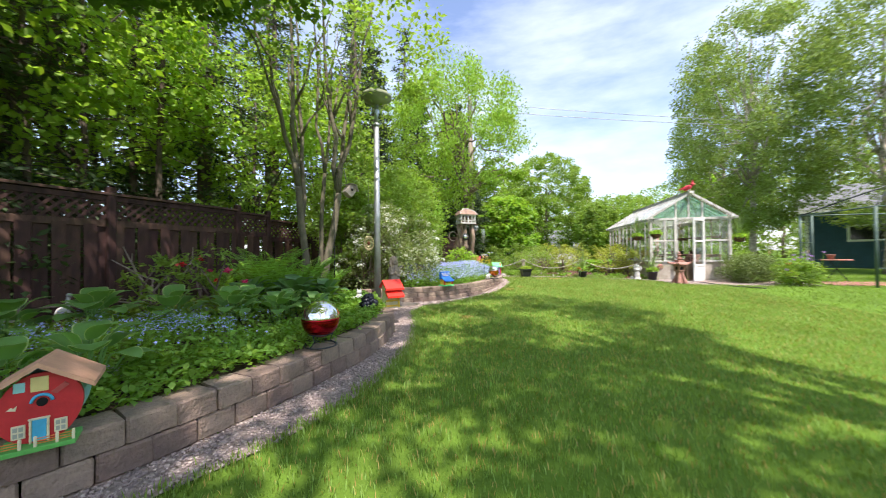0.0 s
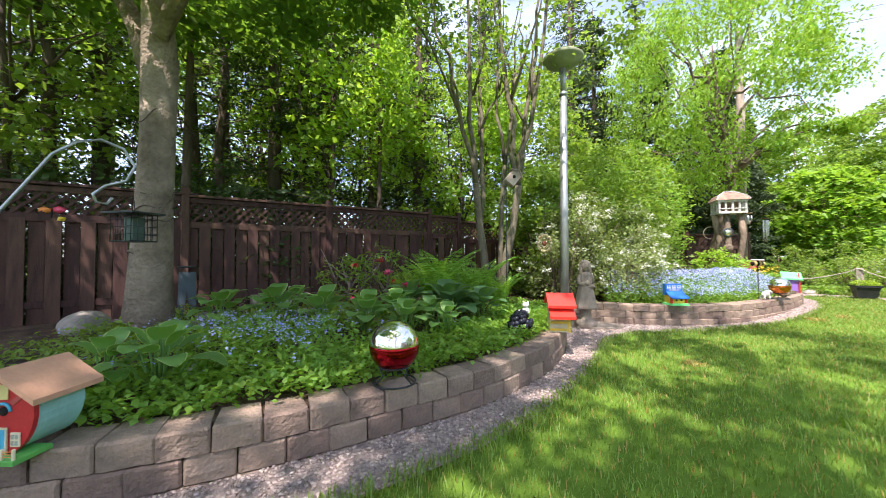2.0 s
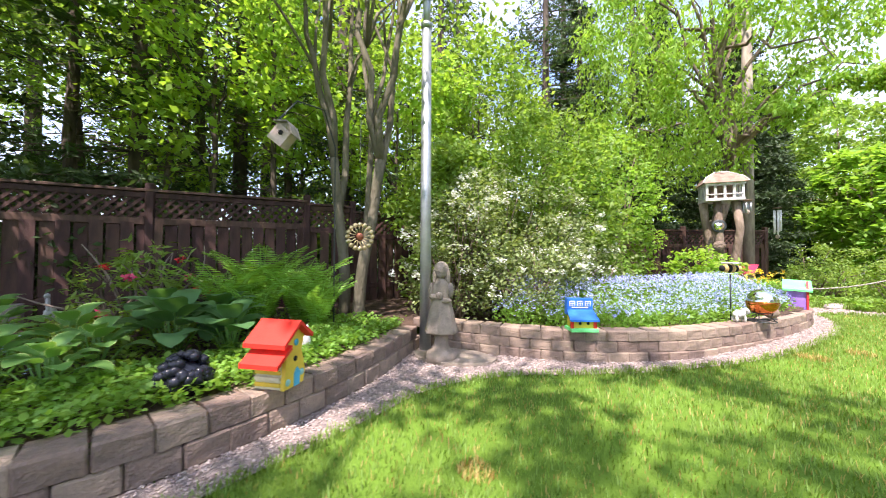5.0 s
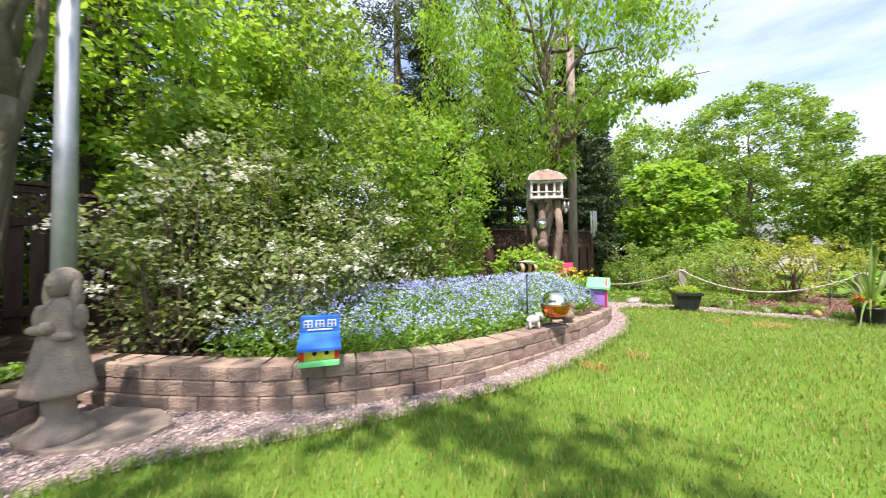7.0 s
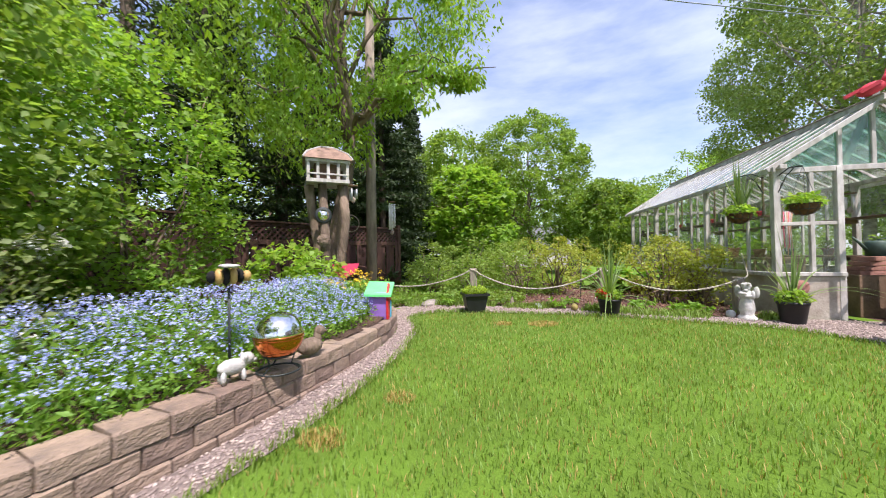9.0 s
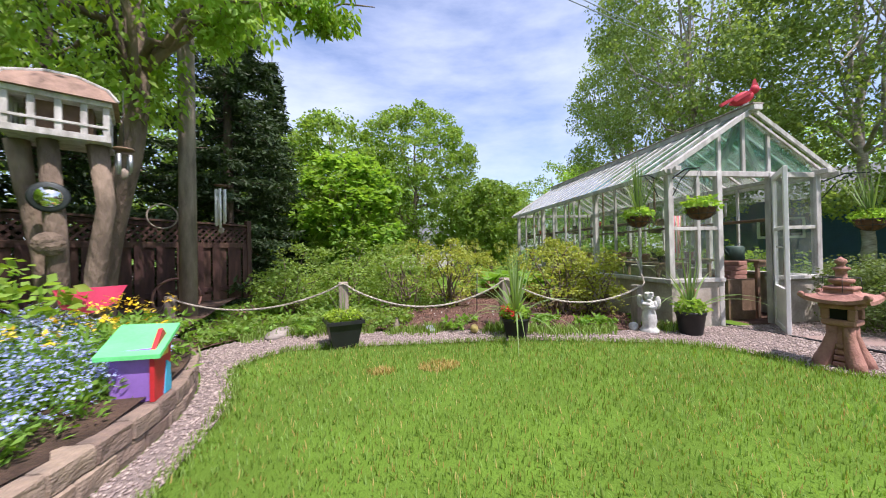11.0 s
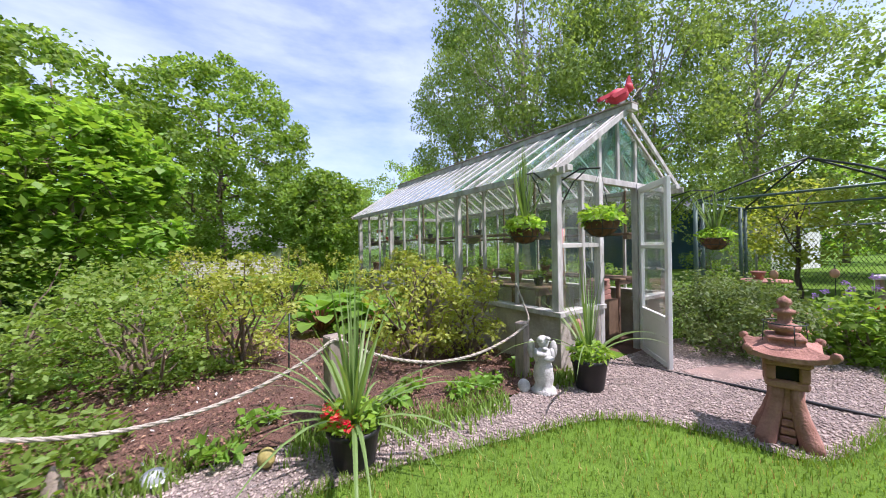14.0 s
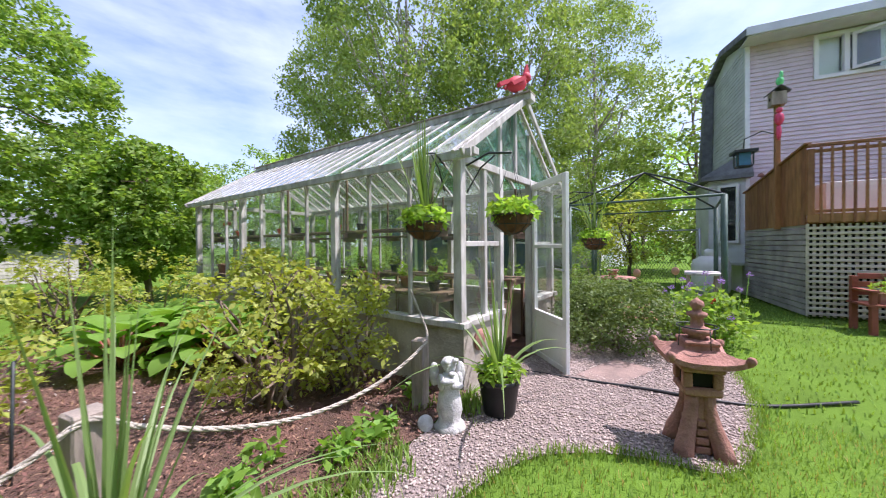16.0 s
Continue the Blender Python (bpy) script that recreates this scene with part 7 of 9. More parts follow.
pydata("beak", [(0.185, -0.02, 0.25), (0.185, 0.02, 0.25), (0.185, 0, 0.22), (0.185, 0, 0.275), (0.235, 0, 0.245)], [(0, 2, 4), (2, 1, 4), (1, 3, 4), (3, 0, 4), (0, 3, 1, 2)], ORANGE, cd)
bx("base", (-0.04, -0.03, 0.0, 0.04, 0.03, 0.07), WHITEWOOD, cd)

tagged(lathe("round_garden_stone", [(0, 0), (0.05, 0.0), (0.055, 0.012), (0.05, 0.024), (0, 0.026)], WHITESTONE, m=facing(6.98, 15.62, g(7, 15.6) + 0.05, -0.6, -0.8, 65), sides=18), "small round pale stone disc leaning by the post", "stone")
tagged(lathe("stone_cone", [(0.05, 0), (0.045, 0.03), (0.028, 0.09), (0.008, 0.15), (0, 0.155)], CONCRETE, m=pose(4.08, 15.98, 0.14), sides=10), "small pale stone cone on the mulch", "ornament")
tagged(lathe("solar_spotlight", [(0.045, 0), (0.06, 0.02), (0.06, 0.028), (0.04, 0.024), (0, 0.022)], STEEL, m=pose(4.48, 15.82, 0.15, 25, 0, 20), sides=18), "round grey solar ground light", "light")
tagged(blob("gourd", (0, 0, 0.045), (0.05, 0.05, 0.055), mat("gourd_skin", (0.42, 0.36, 0.12), 0.7, 0.4, 12), m=pose(4.98, 15.66, 0.13)), "mottled green gourd on the gravel edge", "gourd")
tagged(lathe("sun_plaque", [(0, 0), (0.085, 0), (0.095, 0.01), (0.08, 0.025), (0.05, 0.03), (0, 0.035)], TERRACOTTA, m=pose(7.86, GY0 + 0.02, 0.47, 90), sides=20), "round terracotta sun plaque on the boarded base", "plaque")
tagged(tube("garden_hose", spline([(8.42, 15.95, 0.04), (8.48, 15.5, 0.035), (8.56, 14.9, 0.04), (8.62, 14.45, 0.05), (8.66, 14.05, 0.05), (8.8, 13.7, 0.04), (9.3, 13.1, 0.04)], 40), 0.014, PLASTIC, sides=7), "dark garden hose lying across the gravel", "hose")

# ---------------------------------------------------------------- inside the greenhouse
for i, (x0, x1, z) in enumerate(((GX0 + 0.14, GX0 + 0.62, 0.86), (GX1 - 0.62, GX1 - 0.14, 0.86), (GX0 + 0.12, GX0 + 0.34, 1.48), (GX1 - 0.4, GX1 - 0.12, 1.48))):
    sh = empty("plant_shelf", "brown slatted wooden plant bench", "shelf", pose(0, 0, 0))
    n = 3
    for k in range(n):
        w_ = (x1 - x0) / n
        boxob("plank", (x0 + k * w_, GY0 + 0.35, z - 0.03, x0 + (k + 0.9) * w_, GY1 - 0.3, z), SHELFWOOD, sh)
    for y in np.linspace(GY0 + 0.4, GY1 - 0.4, 5):
        boxob("bracket", (x0, y - 0.03, z - 0.09, x1, y + 0.03, z - 0.03), SHELFWOOD, sh)
        if z < 1:
            for x in (x0 + 0.03, x1 - 0.03):
                boxob("leg", (x - 0.025, y - 0.02, 0.02, x + 0.025, y + 0.02, z - 0.09), SHELFWOOD, sh)
        else:
            boxob("hanger", (x0, y - 0.015, z, x0 + 0.02, y + 0.015, EAVE), SHELFWOOD, sh)
def flowerpot(x, y, z, r, m_, plant, label):
    t = empty("flower_pot", label, "flower pot", pose(x, y, z))
    lathe("pot", [(r * 0.7, 0), (r * 0.95, r * 1.3), (r * 1.08, r * 1.3), (r * 1.08, r * 1.6), (r * 0.92, r * 1.6), (r * 0.9, r * 1.4), (0, r * 1.35)], m_, t, sides=16)
    if plant:
        leaves("foliage", cloud((0, 0, r * 2.3), (r * 1.3, r * 1.3, r), 90), r * 0.7, plant, t)


k = 0
for y in np.arange(GY0 + 0.55, GY1 - 0.4, 0.42):
    flowerpot(GX0 + 0.35 + 0.08 * math.sin(k * 2.2), y, 0.86, 0.06 + 0.02 * (k % 3), TERRACOTTA if k % 3 else PLASTIC, L_BRIGHT if k % 2 else L_MID, "potted seedling on the greenhouse bench")
    if k % 2:
        flowerpot(GX1 - 0.38, y, 0.86, 0.08, GREENMETAL if k % 4 == 1 else TERRACOTTA, L_MID, "potted plant on the far greenhouse bench")
    if k % 3 != 1:
        flowerpot(GX0 + 0.23, y + 0.1, 1.48, 0.05, (RED, TERRACOTTA, PLASTIC)[k % 3], None, "small red and brown pot on the upper shelf")
    k += 1
wc = empty("watering_can", "dark green watering can on the bench", "watering can", pose(9.3, 16.4, 0.86))
lathe("body", [(0.12, 0), (0.12, 0.2), (0.1, 0.22), (0.06, 0.225)], GREENMETAL, wc)
tube("spout", [(-0.1, 0, 0.06), (-0.22, 0, 0.2), (-0.3, 0, 0.28)], [0.025, 0.018, 0.014], GREENMETAL, wc)
tube("handle", [(0.11, 0, 0.06), (0.2, 0, 0.15), (0.1, 0, 0.26), (0.0, 0, 0.23)], 0.01, GREENMETAL, wc)
for k in range(4):
    tagged(boxob("terracotta_tray", (-0.16, -0.12, 0, 0.16, 0.12, 0.06), TERRACOTTA, m=pose(8.98 + 0.02 * k, 16.2, 0.60 + 0.066 * k, 0, 0, 8 * k)), "stacked terracotta tray inside the door", "tray")
tagged(boxob("potting_stand", (-0.22, -0.18, 0.0, 0.22, 0.18, 0.58), SHELFWOOD, m=pose(8.98, 16.2, 0.025)), "rough wooden potting stand inside the door", "stand")
chime(pose(8.62, 15.95, 1.72), 4, 0.2, "hanging bell ornament inside the doorway", WHITEWOOD)
rb = empty("ribbon_streamers", "faded pink and white ribbons hung in the window", "ribbon", pose(7.84, GY0 + 0.16, 1.5))
for k in range(6):
    tube("streamer", [(0.02 * (k - 3), 0, 0), (0.02 * (k - 3) + 0.02 * math.sin(k), 0.01, -0.25), (0.018 * (k - 3), 0, -0.5 - 0.05 * (k % 3))], 0.008, (PINKPLASTIC, WHITESTONE, TANROOF)[k % 3], rb, sides=5)
tagged(boxob("red_marker_board", (-0.005, -0.14, 0, 0.005, 0.14, 0.05), RED, m=pose(GX0 + 0.12, 20.3, 1.66)), "narrow red board inside the glass", "sign")

# ---------------------------------------------------------------- flower bed plants
def hosta_leaf_mesh(name, rim, L, W):
    """A broad cupped hosta leaf, with a paler rim strip."""
    vs, fs, mi = [], [], []
    rows = 8
    for i in range(rows):
        u = i / (rows - 1)
        w_ = W * (math.sin(math.pi * min(1, u * 0.9 + 0.07)) ** 0.6) * (1 - 0.15 * u)
        if i == rows - 1:
            w_ = 0.002
        z = 0.20 * L * math.sin(u * 2.4) - 0.35 * L * max(0, u - 0.45) ** 1.5
        for s in (-1, -0.93, -0.45, 0, 0.45, 0.93, 1):
            vs.append((u * L, s * w_ / 2, z + 0.10 * w_ * abs(s) - 0.05 * w_ * (abs(s) > 0.9)))
    for i in range(rows - 1):
        for j in range(6):
            fs.append((i * 7 + j, i * 7 + j + 1, i * 7 + j + 8, i * 7 + j + 7))
            mi.append(1 if j in (0, 5) and rim else 0)
    me = bpy.data.meshes.new(name)
    me.from_pydata(vs, [], fs)
    me.materials.append(L_HOSTA)
    me.materials.append(L_HOSTA_RIM)
    me.polygons.foreach_set("material_index", mi)
    me.shade_smooth()
    return me


HL = [hosta_leaf_mesh("leaf", True, 0.165, 0.15), hosta_leaf_mesh("leaf", True, 0.2, 0.175), hosta_leaf_mesh("leaf", False, 0.25, 0.2)]
HL[2].materials[0] = L_HOSTA_DK


def hosta(x, y, r, n, label, kinds=(0, 1), z=BED1_Z):
    t = empty("hosta", label, "hosta", pose(x, y, z + 0.02))
    for k in range(n):
        a = k * 137.5 + RNG.uniform(-15, 15)
        f = k / n
        d_ = r * 0.5 * (0.15 + f)
        ca, sa = math.cos(radians(a)), math.sin(radians(a))
        me = HL[kinds[k % len(kinds)]]
        zt = 0.24 * (1 - 0.6 * f) * r / 0.3 + 0.05
        part("leaf", me, None, t, m=pose(ca * d_, sa * d_, zt, 0, -34 + 50 * f + RNG.uniform(-12, 12), a) @ Matrix.Diagonal((r / 0.3, r / 0.3, r / 0.3, 1)))
        tube("stalk", [(ca * 0.02, sa * 0.02, -0.03), (ca * d_ * 0.7, sa * d_ * 0.7, zt * 0.6), (ca * d_, sa * d_, zt)], 0.006, L_HOSTA, t, sides=4)


for x, y, r, n in ((1.12, 4.38, 0.30, 13), (0.95, 4.15, 0.24, 9), (-0.55, 4.85, 0.34, 15), (-0.35, 5.3, 0.36, 15), (0.1, 5.65, 0.34, 14), (0.5, 5.95, 0.32, 15), (0.9, 6.15, 0.28, 13), (1.15, 6.45, 0.24, 12), (0.75, 6.55, 0.26, 12), (-0.75, 5.6, 0.32, 12), (0.35, 6.35, 0.3, 12)):
    hosta(x, y, r, n, "clump of green hosta with cream edged leaves")
for x, y, r, n in ((0.55, 6.95, 0.34, 15), (0.2, 7.25, 0.32, 14), (0.75, 7.3, 0.28, 13), (-0.05, 6.8, 0.33, 14)):
    hosta(x, y, r, n, "large dark green hosta with broad plain leaves", (2,))


def fern(x, y, L, n, label, z=BED1_Z):
    t = empty("fern", label, "fern", pose(x, y, z))
    for k in range(n):
        a = k * 2.4 + RNG.uniform(-0.3, 0.3)
        ll = L * RNG.uniform(0.75, 1.1)
        ca, sa = math.cos(a), math.sin(a)
        rach, V, F = [], [], []
        for j in range(15):
            u = j / 14
            rr = ll * (0.10 * u + 0.45 * u ** 1.9)
            rach.append(np.array([ca * rr, sa * rr, ll * (1.0 * u - 0.26 * u ** 2.6)]))
        side = np.array([-sa, ca, 0])
        for j in range(2, 30):
            u = j / 30
            p = np.array([np.interp(u * 14, range(15), [q_[c] for q_ in rach]) for c in range(3)])
            q2 = np.array([np.interp(min(14, u * 14 + 0.4), range(15), [q_[c] for q_ in rach]) for c in range(3)])
            w_ = 0.17 * ll * math.sin(math.pi * (u * 0.9 + 0.1)) ** 0.8
            for s in (-1, 1):
                tip = p + side * s * w_ + (q2 - p) * 1.2 - np.array([0, 0, 0.02])
                midp = (p + tip) / 2 + (q2 - p) * 0.45
                midm = (p + tip) / 2 - (q2 - p) * 0.30
                o = len(V)
                V += [tuple(p), tuple(midp), tuple(tip), tuple(midm)]
                F += [(o, o + 1, o + 2, o + 3)]
        vs, fs = tube_data(rach, [0.004] * 15, 4)
        o = len(V)
        V += [tuple(v) for v in vs]
        F += [tuple(i + o for i in f) for f in fs]
        pydata("frond", V, F, L_FERN, t)


for x, y, L, n in ((-0.52, 7.65, 1.12, 15), (-0.2, 7.3, 0.9, 12), (-0.75, 7.75, 0.85, 13), (-1.05, 7.3, 0.75, 11), (-0.5, 8.15, 0.8, 12), (-1.25, 8.1, 0.8, 11), (-0.3, 7.6, 0.65, 10), (-0.85, 8.45, 0.7, 10), (0.0, 7.95, 0.95, 14), (0.35, 8.05, 0.8, 13), (0.1, 7.55, 0.8, 12)):
    fern(x, y, L, n, "tall green ostrich fern")
for x, y, r in ((-0.55, 6.75, 0.42), (-1.0, 6.35, 0.35)):
    shrub("rhododendron", (x, y, BED1_Z), (r, r, r * 0.9), 22, 0.10, L_MID, "leggy rhododendron with a few red blooms", clump=0.13, per=16, stems=8, aspect=0.32, low=0.1)
rd = bpy.data.objects["rhododendron"]
for k in range(8):
    a = RNG.uniform(0, 6.28)
    q_ = (0.42 * math.cos(a), 0.42 * math.sin(a), RNG.uniform(0.2, 0.95))
    leaves("bloom", cloud(q_, (0.035, 0.035, 0.03), 22), 0.042, P_PINK if k % 2 else P_RED, rd, droop=0, up=0.5, aspect=0.8)
shrub("hosta_shade_plant", (-0.2, 4.15, BED1_Z), (0.5, 0.35, 0.12), 16, 0.05, L_MID, "low leafy plants under the maple", clump=0.12, per=30, stems=0)


def strip(line, inner, outer, n, lo=0.0, hi=1.0):
    """Random places in a strip on the bed side of a wall line."""
    T = np.gradient(line, axis=0)
    N = np.stack([-T[:, 1], T[:, 0]], 1) / np.linalg.norm(T, axis=1)[:, None]
    i = (RNG.uniform(lo, hi, n) * (len(line) - 1)).astype(int)
    d_ = RNG.uniform(inner, outer, n)
    return line[i] + N[i] * d_[:, None] + RNG.normal(size=(n, 2)) * 0.02


q_ = strip(W1, 0.17, 0.95, 26000, 0.15, 1.0)
hgt = 0.05 + 0.10 * (0.5 + 0.5 * np.array([noise.noise(Vector((x * 3, y * 3, 0))) for x, y in q_]))
tagged(leaves("ground_cover", np.c_[q_, BED1_Z + hgt * RNG.uniform(0.3, 1.1, len(q_))], 0.042, L_COVER, droop=0.0, up=0.7, aspect=0.75), "dense bright green low ground cover plants", "ground cover", kind="stuff")
q_ = strip(W1, 0.95, 3.4, 9000, 0.3, 1.0)
tagged(leaves("bed_undergrowth", np.c_[q_, BED1_Z + RNG.uniform(0.01, 0.16, len(q_))], 0.05, L_MID, droop=0.1, up=0.6), "low mixed green plants covering the soil", "ground cover", kind="stuff")


def forget_me_nots(name, pts, zb, hi_, nl, nf, lab, fsz=0.02):
    i = RNG.integers(0, len(pts), nl)
    p = pts[i] + RNG.normal(size=(nl, 2)) * 0.03
    u = RNG.uniform(0, 1, nl)
    t = empty(name, lab, "flowers", kind="stuff")
    tagged(leaves("foliage", np.c_[p, zb[i] + hi_[i] * u * 0.92], 0.055, L_COVER, t, droop=-0.35, up=0.35, aspect=0.35), kind="stuff")
    i = RNG.integers(0, len(pts), nf)
    p = pts[i] + RNG.normal(size=(nf, 2)) * 0.035
    zf = zb[i] + hi_[i] * RNG.uniform(0.82, 1.12, nf)
    P = np.c_[p, zf]
    V = np.repeat(P, 4, axis=0) + RNG.normal(size=(nf * 4, 3)) * fsz * 0.55
    tagged(leaves("blossom", V, fsz, P_BLUE, t, droop=0.0, up=0.75, aspect=0.95), kind="stuff")


q_ = strip(W2, 0.2, 1.25, 3600, 0.12, 0.99)
dist_in = np.min(np.linalg.norm(q_[:, None, :] - W2[None, ::3, :], axis=2), axis=1)
forget_me_nots("forget_me_nots", q_, np.full(len(q_), BED2_Z - 0.05), 0.20 + 0.28 * np.clip((dist_in - 0.15) / 0.7, 0, 1), 28000, 6200, "mass of blue forget-me-nots behind the block wall", 0.017)
q_ = np.stack([RNG.normal(0.45, 0.42, 900), RNG.normal(5.05, 0.42, 900)], 1)
forget_me_nots("forget_me_nots", q_, np.full(len(q_), BED1_Z), np.full(len(q_), 0.24), 3500, 480, "patch of pale blue forget-me-nots among the hostas", 0.016)
yp = np.stack([RNG.normal(2.2, 0.22, 46), RNG.normal(14.4, 0.32, 46)], 1)
yp = yp[inside(yp[:, 0], yp[:, 1], bed2_poly)]
yf = empty("yellow_flowers", "yellow daisies at the end of the raised bed", "flowers", kind="stuff")
tagged(leaves("blossom", np.repeat(np.c_[yp, 0.62 + RNG.uniform(0, 0.2, len(yp))], 9, axis=0) + RNG.normal(size=(len(yp) * 9, 3)) * 0.012, 0.034, P_YELLOW, yf, droop=0, up=0.85, aspect=0.6), kind="stuff")
tagged(leaves("foliage", np.c_[yp[RNG.integers(0, len(yp), 2600)] + RNG.normal(size=(2600, 2)) * 0.1, 0.25 + RNG.uniform(0, 0.38, 2600)], 0.07, L_COVER, yf, droop=-0.3, up=0.4, aspect=0.35), kind="stuff")
shrub("hydrangea_bush", (1.45, 14.1, 0.25), (0.5, 0.5, 0.42), 30, 0.09, L_BRIGHT, "yellow-green hydrangea bush by the feeder", clump=0.17, per=45)
rf = empty("red_fan_ornament", "pink and red fabric fan at the foot of the feeder", "ornament", facing(1.95, 14.45, 0.72, 0.8, -0.6))
prism("fan", [(-0.18, 0.16), (0.2, 0.16), (0.14, 0.04), (0.0, -0.02), (-0.14, 0.03)], -0.01, 0.01, PINKPLASTIC, rf)
tube("stake", [(0, 0, 0), (0, 0, -0.5)], 0.006, DARKMETAL, rf)

# rope bed perennials
RHUB = mat("rhubarb_stalk", (0.22, 0.16, 0.06), 0.5, 0.4, 9, 0.2, 40, color2=(0.28, 0.06, 0.05))


def rhubarb(x, y, n, L):
    t = empty("rhubarb", "rhubarb clump with huge bright green leaves", "rhubarb", pose(x, y, g(x, y) + 0.03))
    for k in range(n):
        a = k * 137.5
        part("leaf", HLR, None, t, m=pose(0.22 * math.cos(radians(a)) * (0.3 + k / n), 0.22 * math.sin(radians(a)) * (0.3 + k / n), 0.42 - 0.25 * k / n, 0, -20 + 35 * k / n, a) @ Matrix.Diagonal((L, L, L, 1)))
        tube("stalk", [(0, 0, 0), (0.2 * math.cos(radians(a)) * (0.3 + k / n), 0.2 * math.sin(radians(a)) * (0.3 + k / n), 0.42 - 0.25 * k / n)], 0.011, RHUB, t, sides=5)


HLR = hosta_leaf_mesh("leaf", False, 0.36, 0.33)
HLR.materials[0] = L_COVER
rhubarb(7.05, 18.7, 26, 1.0)
rhubarb(6.7, 18.15, 26, 1.0)
rhubarb(6.5, 19.2, 26, 1.0)
rhubarb(6.05, 18.7, 22, 0.85)
q_ = np.stack([RNG.uniform(1.3, 7.4, 9000), RNG.uniform(15.6, 20.8, 9000)], 1)
nz = np.array([noise.noise(Vector((x * 0.9, y * 0.9, 5))) for x, y in q_])
q_ = q_[inside(q_[:, 0], q_[:, 1], bed3_poly) & (nz + 0.25 * (q_[:, 1] - 16.6) - 0.22 * (q_[:, 0] - 3.0) > 0.05)]
tagged(leaves("bed_weeds", np.c_[q_, gz(q_[:, 0], q_[:, 1]) + RNG.uniform(0.03, 0.16, len(q_))], 0.08, L_COVER, droop=-0.1, up=0.6), "loose green weeds and perennials on the mulch", "ground cover", kind="stuff")
for k, (x, y) in enumerate(((6.35, 15.75), (6.55, 15.72), (5.9, 15.9), (6.8, 15.85), (4.75, 15.9), (6.1, 16.1), (2.9, 16.2), (3.05, 15.9), (5.0, 16.15), (7.3, 15.95))):
    shrub("dandelion_plant", (x, y, g(x, y) + 0.03), (0.11, 0.11, 0.05), 5, 0.075, L_COVER, "low dandelion rosette at the mulch edge", clump=0.06, per=16, stems=0)
q_ = RNG.uniform(0, 1, (420, 2)) * [5.6, 3.2] + [1.9, 15.7]
q_ = q_[inside(q_[:, 0], q_[:, 1], bed3_poly)]
tagged(leaves("mulch_chips", np.c_[q_, gz(q_[:, 0], q_[:, 1]) + 0.05 + RNG.uniform(0, 0.015, len(q_))], 0.035, WHITEWOOD, droop=0.0, up=0.9, aspect=0.4), "pale bark chips scattered on the mulch", "mulch", kind="stuff")
q_ = RNG.uniform(0, 1, (26000, 2)) * [6.2, 4.6] + [1.4, 15.6]
q_ = q_[inside(q_[:, 0], q_[:, 1], bed3_poly)]
tagged(leaves("bark_litter", np.c_[q_, gz(q_[:, 0], q_[:, 1]) + 0.035 + RNG.uniform(0, 0.03, len(q_))], 0.03, mat("bark_litter_brown", (0.24, 0.13, 0.095), 0.95, 0.4, 20, 0.2, 80, island=0.5), droop=0.0, up=0.75, aspect=0.45), "brown bark litter strewn over the mulch", "mulch", kind="stuff")
# stakes in the rope bed
for x, y, h in ((5.3, 16.9, 0.75),):
    tagged(tube("plant_stake", [(x, y, 0), (x + 0.02, y, h)], 0.008, DARKMETAL, sides=5), "thin dark plant stake", "stake")

# ---------------------------------------------------------------- patio side
L_JUNIPER = leaf_mat("juniper_sprig", (0.13, 0.185, 0.06), 0.3)
shrub("juniper_hedge", (9.85, 15.0, 0.0), (0.55, 0.62, 0.44), 80, 0.045, L_JUNIPER, "low spreading dark juniper beside the greenhouse", clump=0.2, per=110, stems=6)
shrub("juniper_hedge", (10.4, 15.6, 0.0), (0.5, 0.6, 0.44), 60, 0.045, L_JUNIPER, "low spreading dark juniper beside the greenhouse", clump=0.2, per=90, stems=6)
pb = shrub("peony_bush", (10.5, 14.05, 0.0), (0.5, 0.42, 0.34), 40, 0.08, L_MID, "leafy green bush with purple alliums", clump=0.17, per=55)
for k in range(16):
    a, r_ = RNG.uniform(0, 6.28), RNG.uniform(0.1, 0.75)
    x, y, z = r_ * math.cos(a) * 0.8 + 0.2, r_ * math.sin(a) * 0.7 - 0.1, RNG.uniform(0.45, 0.92)
    leaves("allium_head", cloud((x, y, z), (0.032, 0.032, 0.03), 40), 0.02, P_PURPLE, pb, droop=0, up=0.3, aspect=0.7)
    tube("allium_stem", [(x * 0.8, y * 0.8, 0), (x, y, z)], 0.004, L_COVER, pb, sides=4)
leaves("poppy", cloud((-0.2, -0.1, 0.62), (0.03, 0.03, 0.025), 16), 0.05, P_RED, pb, droop=0, up=0.6, aspect=0.9)
pat = empty("brick_patio", "square red brick pavers set in the grass", "patio", kind="structure")
for i in range(10):
    for j in range(6):
        part("paver", bpy.data.meshes.get("paver_mesh") or (lambda b_, me_: (box(b_, -0.098, -0.098, 0, 0.098, 0.098, 0.03, 0.006), b_.to_mesh(me_), b_.free(), me_)[-1])(bmesh.new(), bpy.data.meshes.new("paver_mesh")), BRICKRED, pat, m=pose(11.7 + 0.2 * i, 14.4 + 0.2 * j, 0.005 + 0.004 * ((i * 7 + j * 3) % 3), 0, 0, 90 * ((i + j) % 4)))
# flat stepping stone in the gravel
FLAG = mat("flagstone", (0.30, 0.215, 0.185), 0.9, 0.45, 5, 0.8, 50, color2=(0.2, 0.15, 0.13))
tagged(boxob("flagstone", (-0.38, -0.2, 0, 0.38, 0.2, 0.03), FLAG, m=pose(8.95, 14.78, 0.012, 0, 0, -18), bevel=0.012), "flat reddish flagstone in the gravel", "stone")
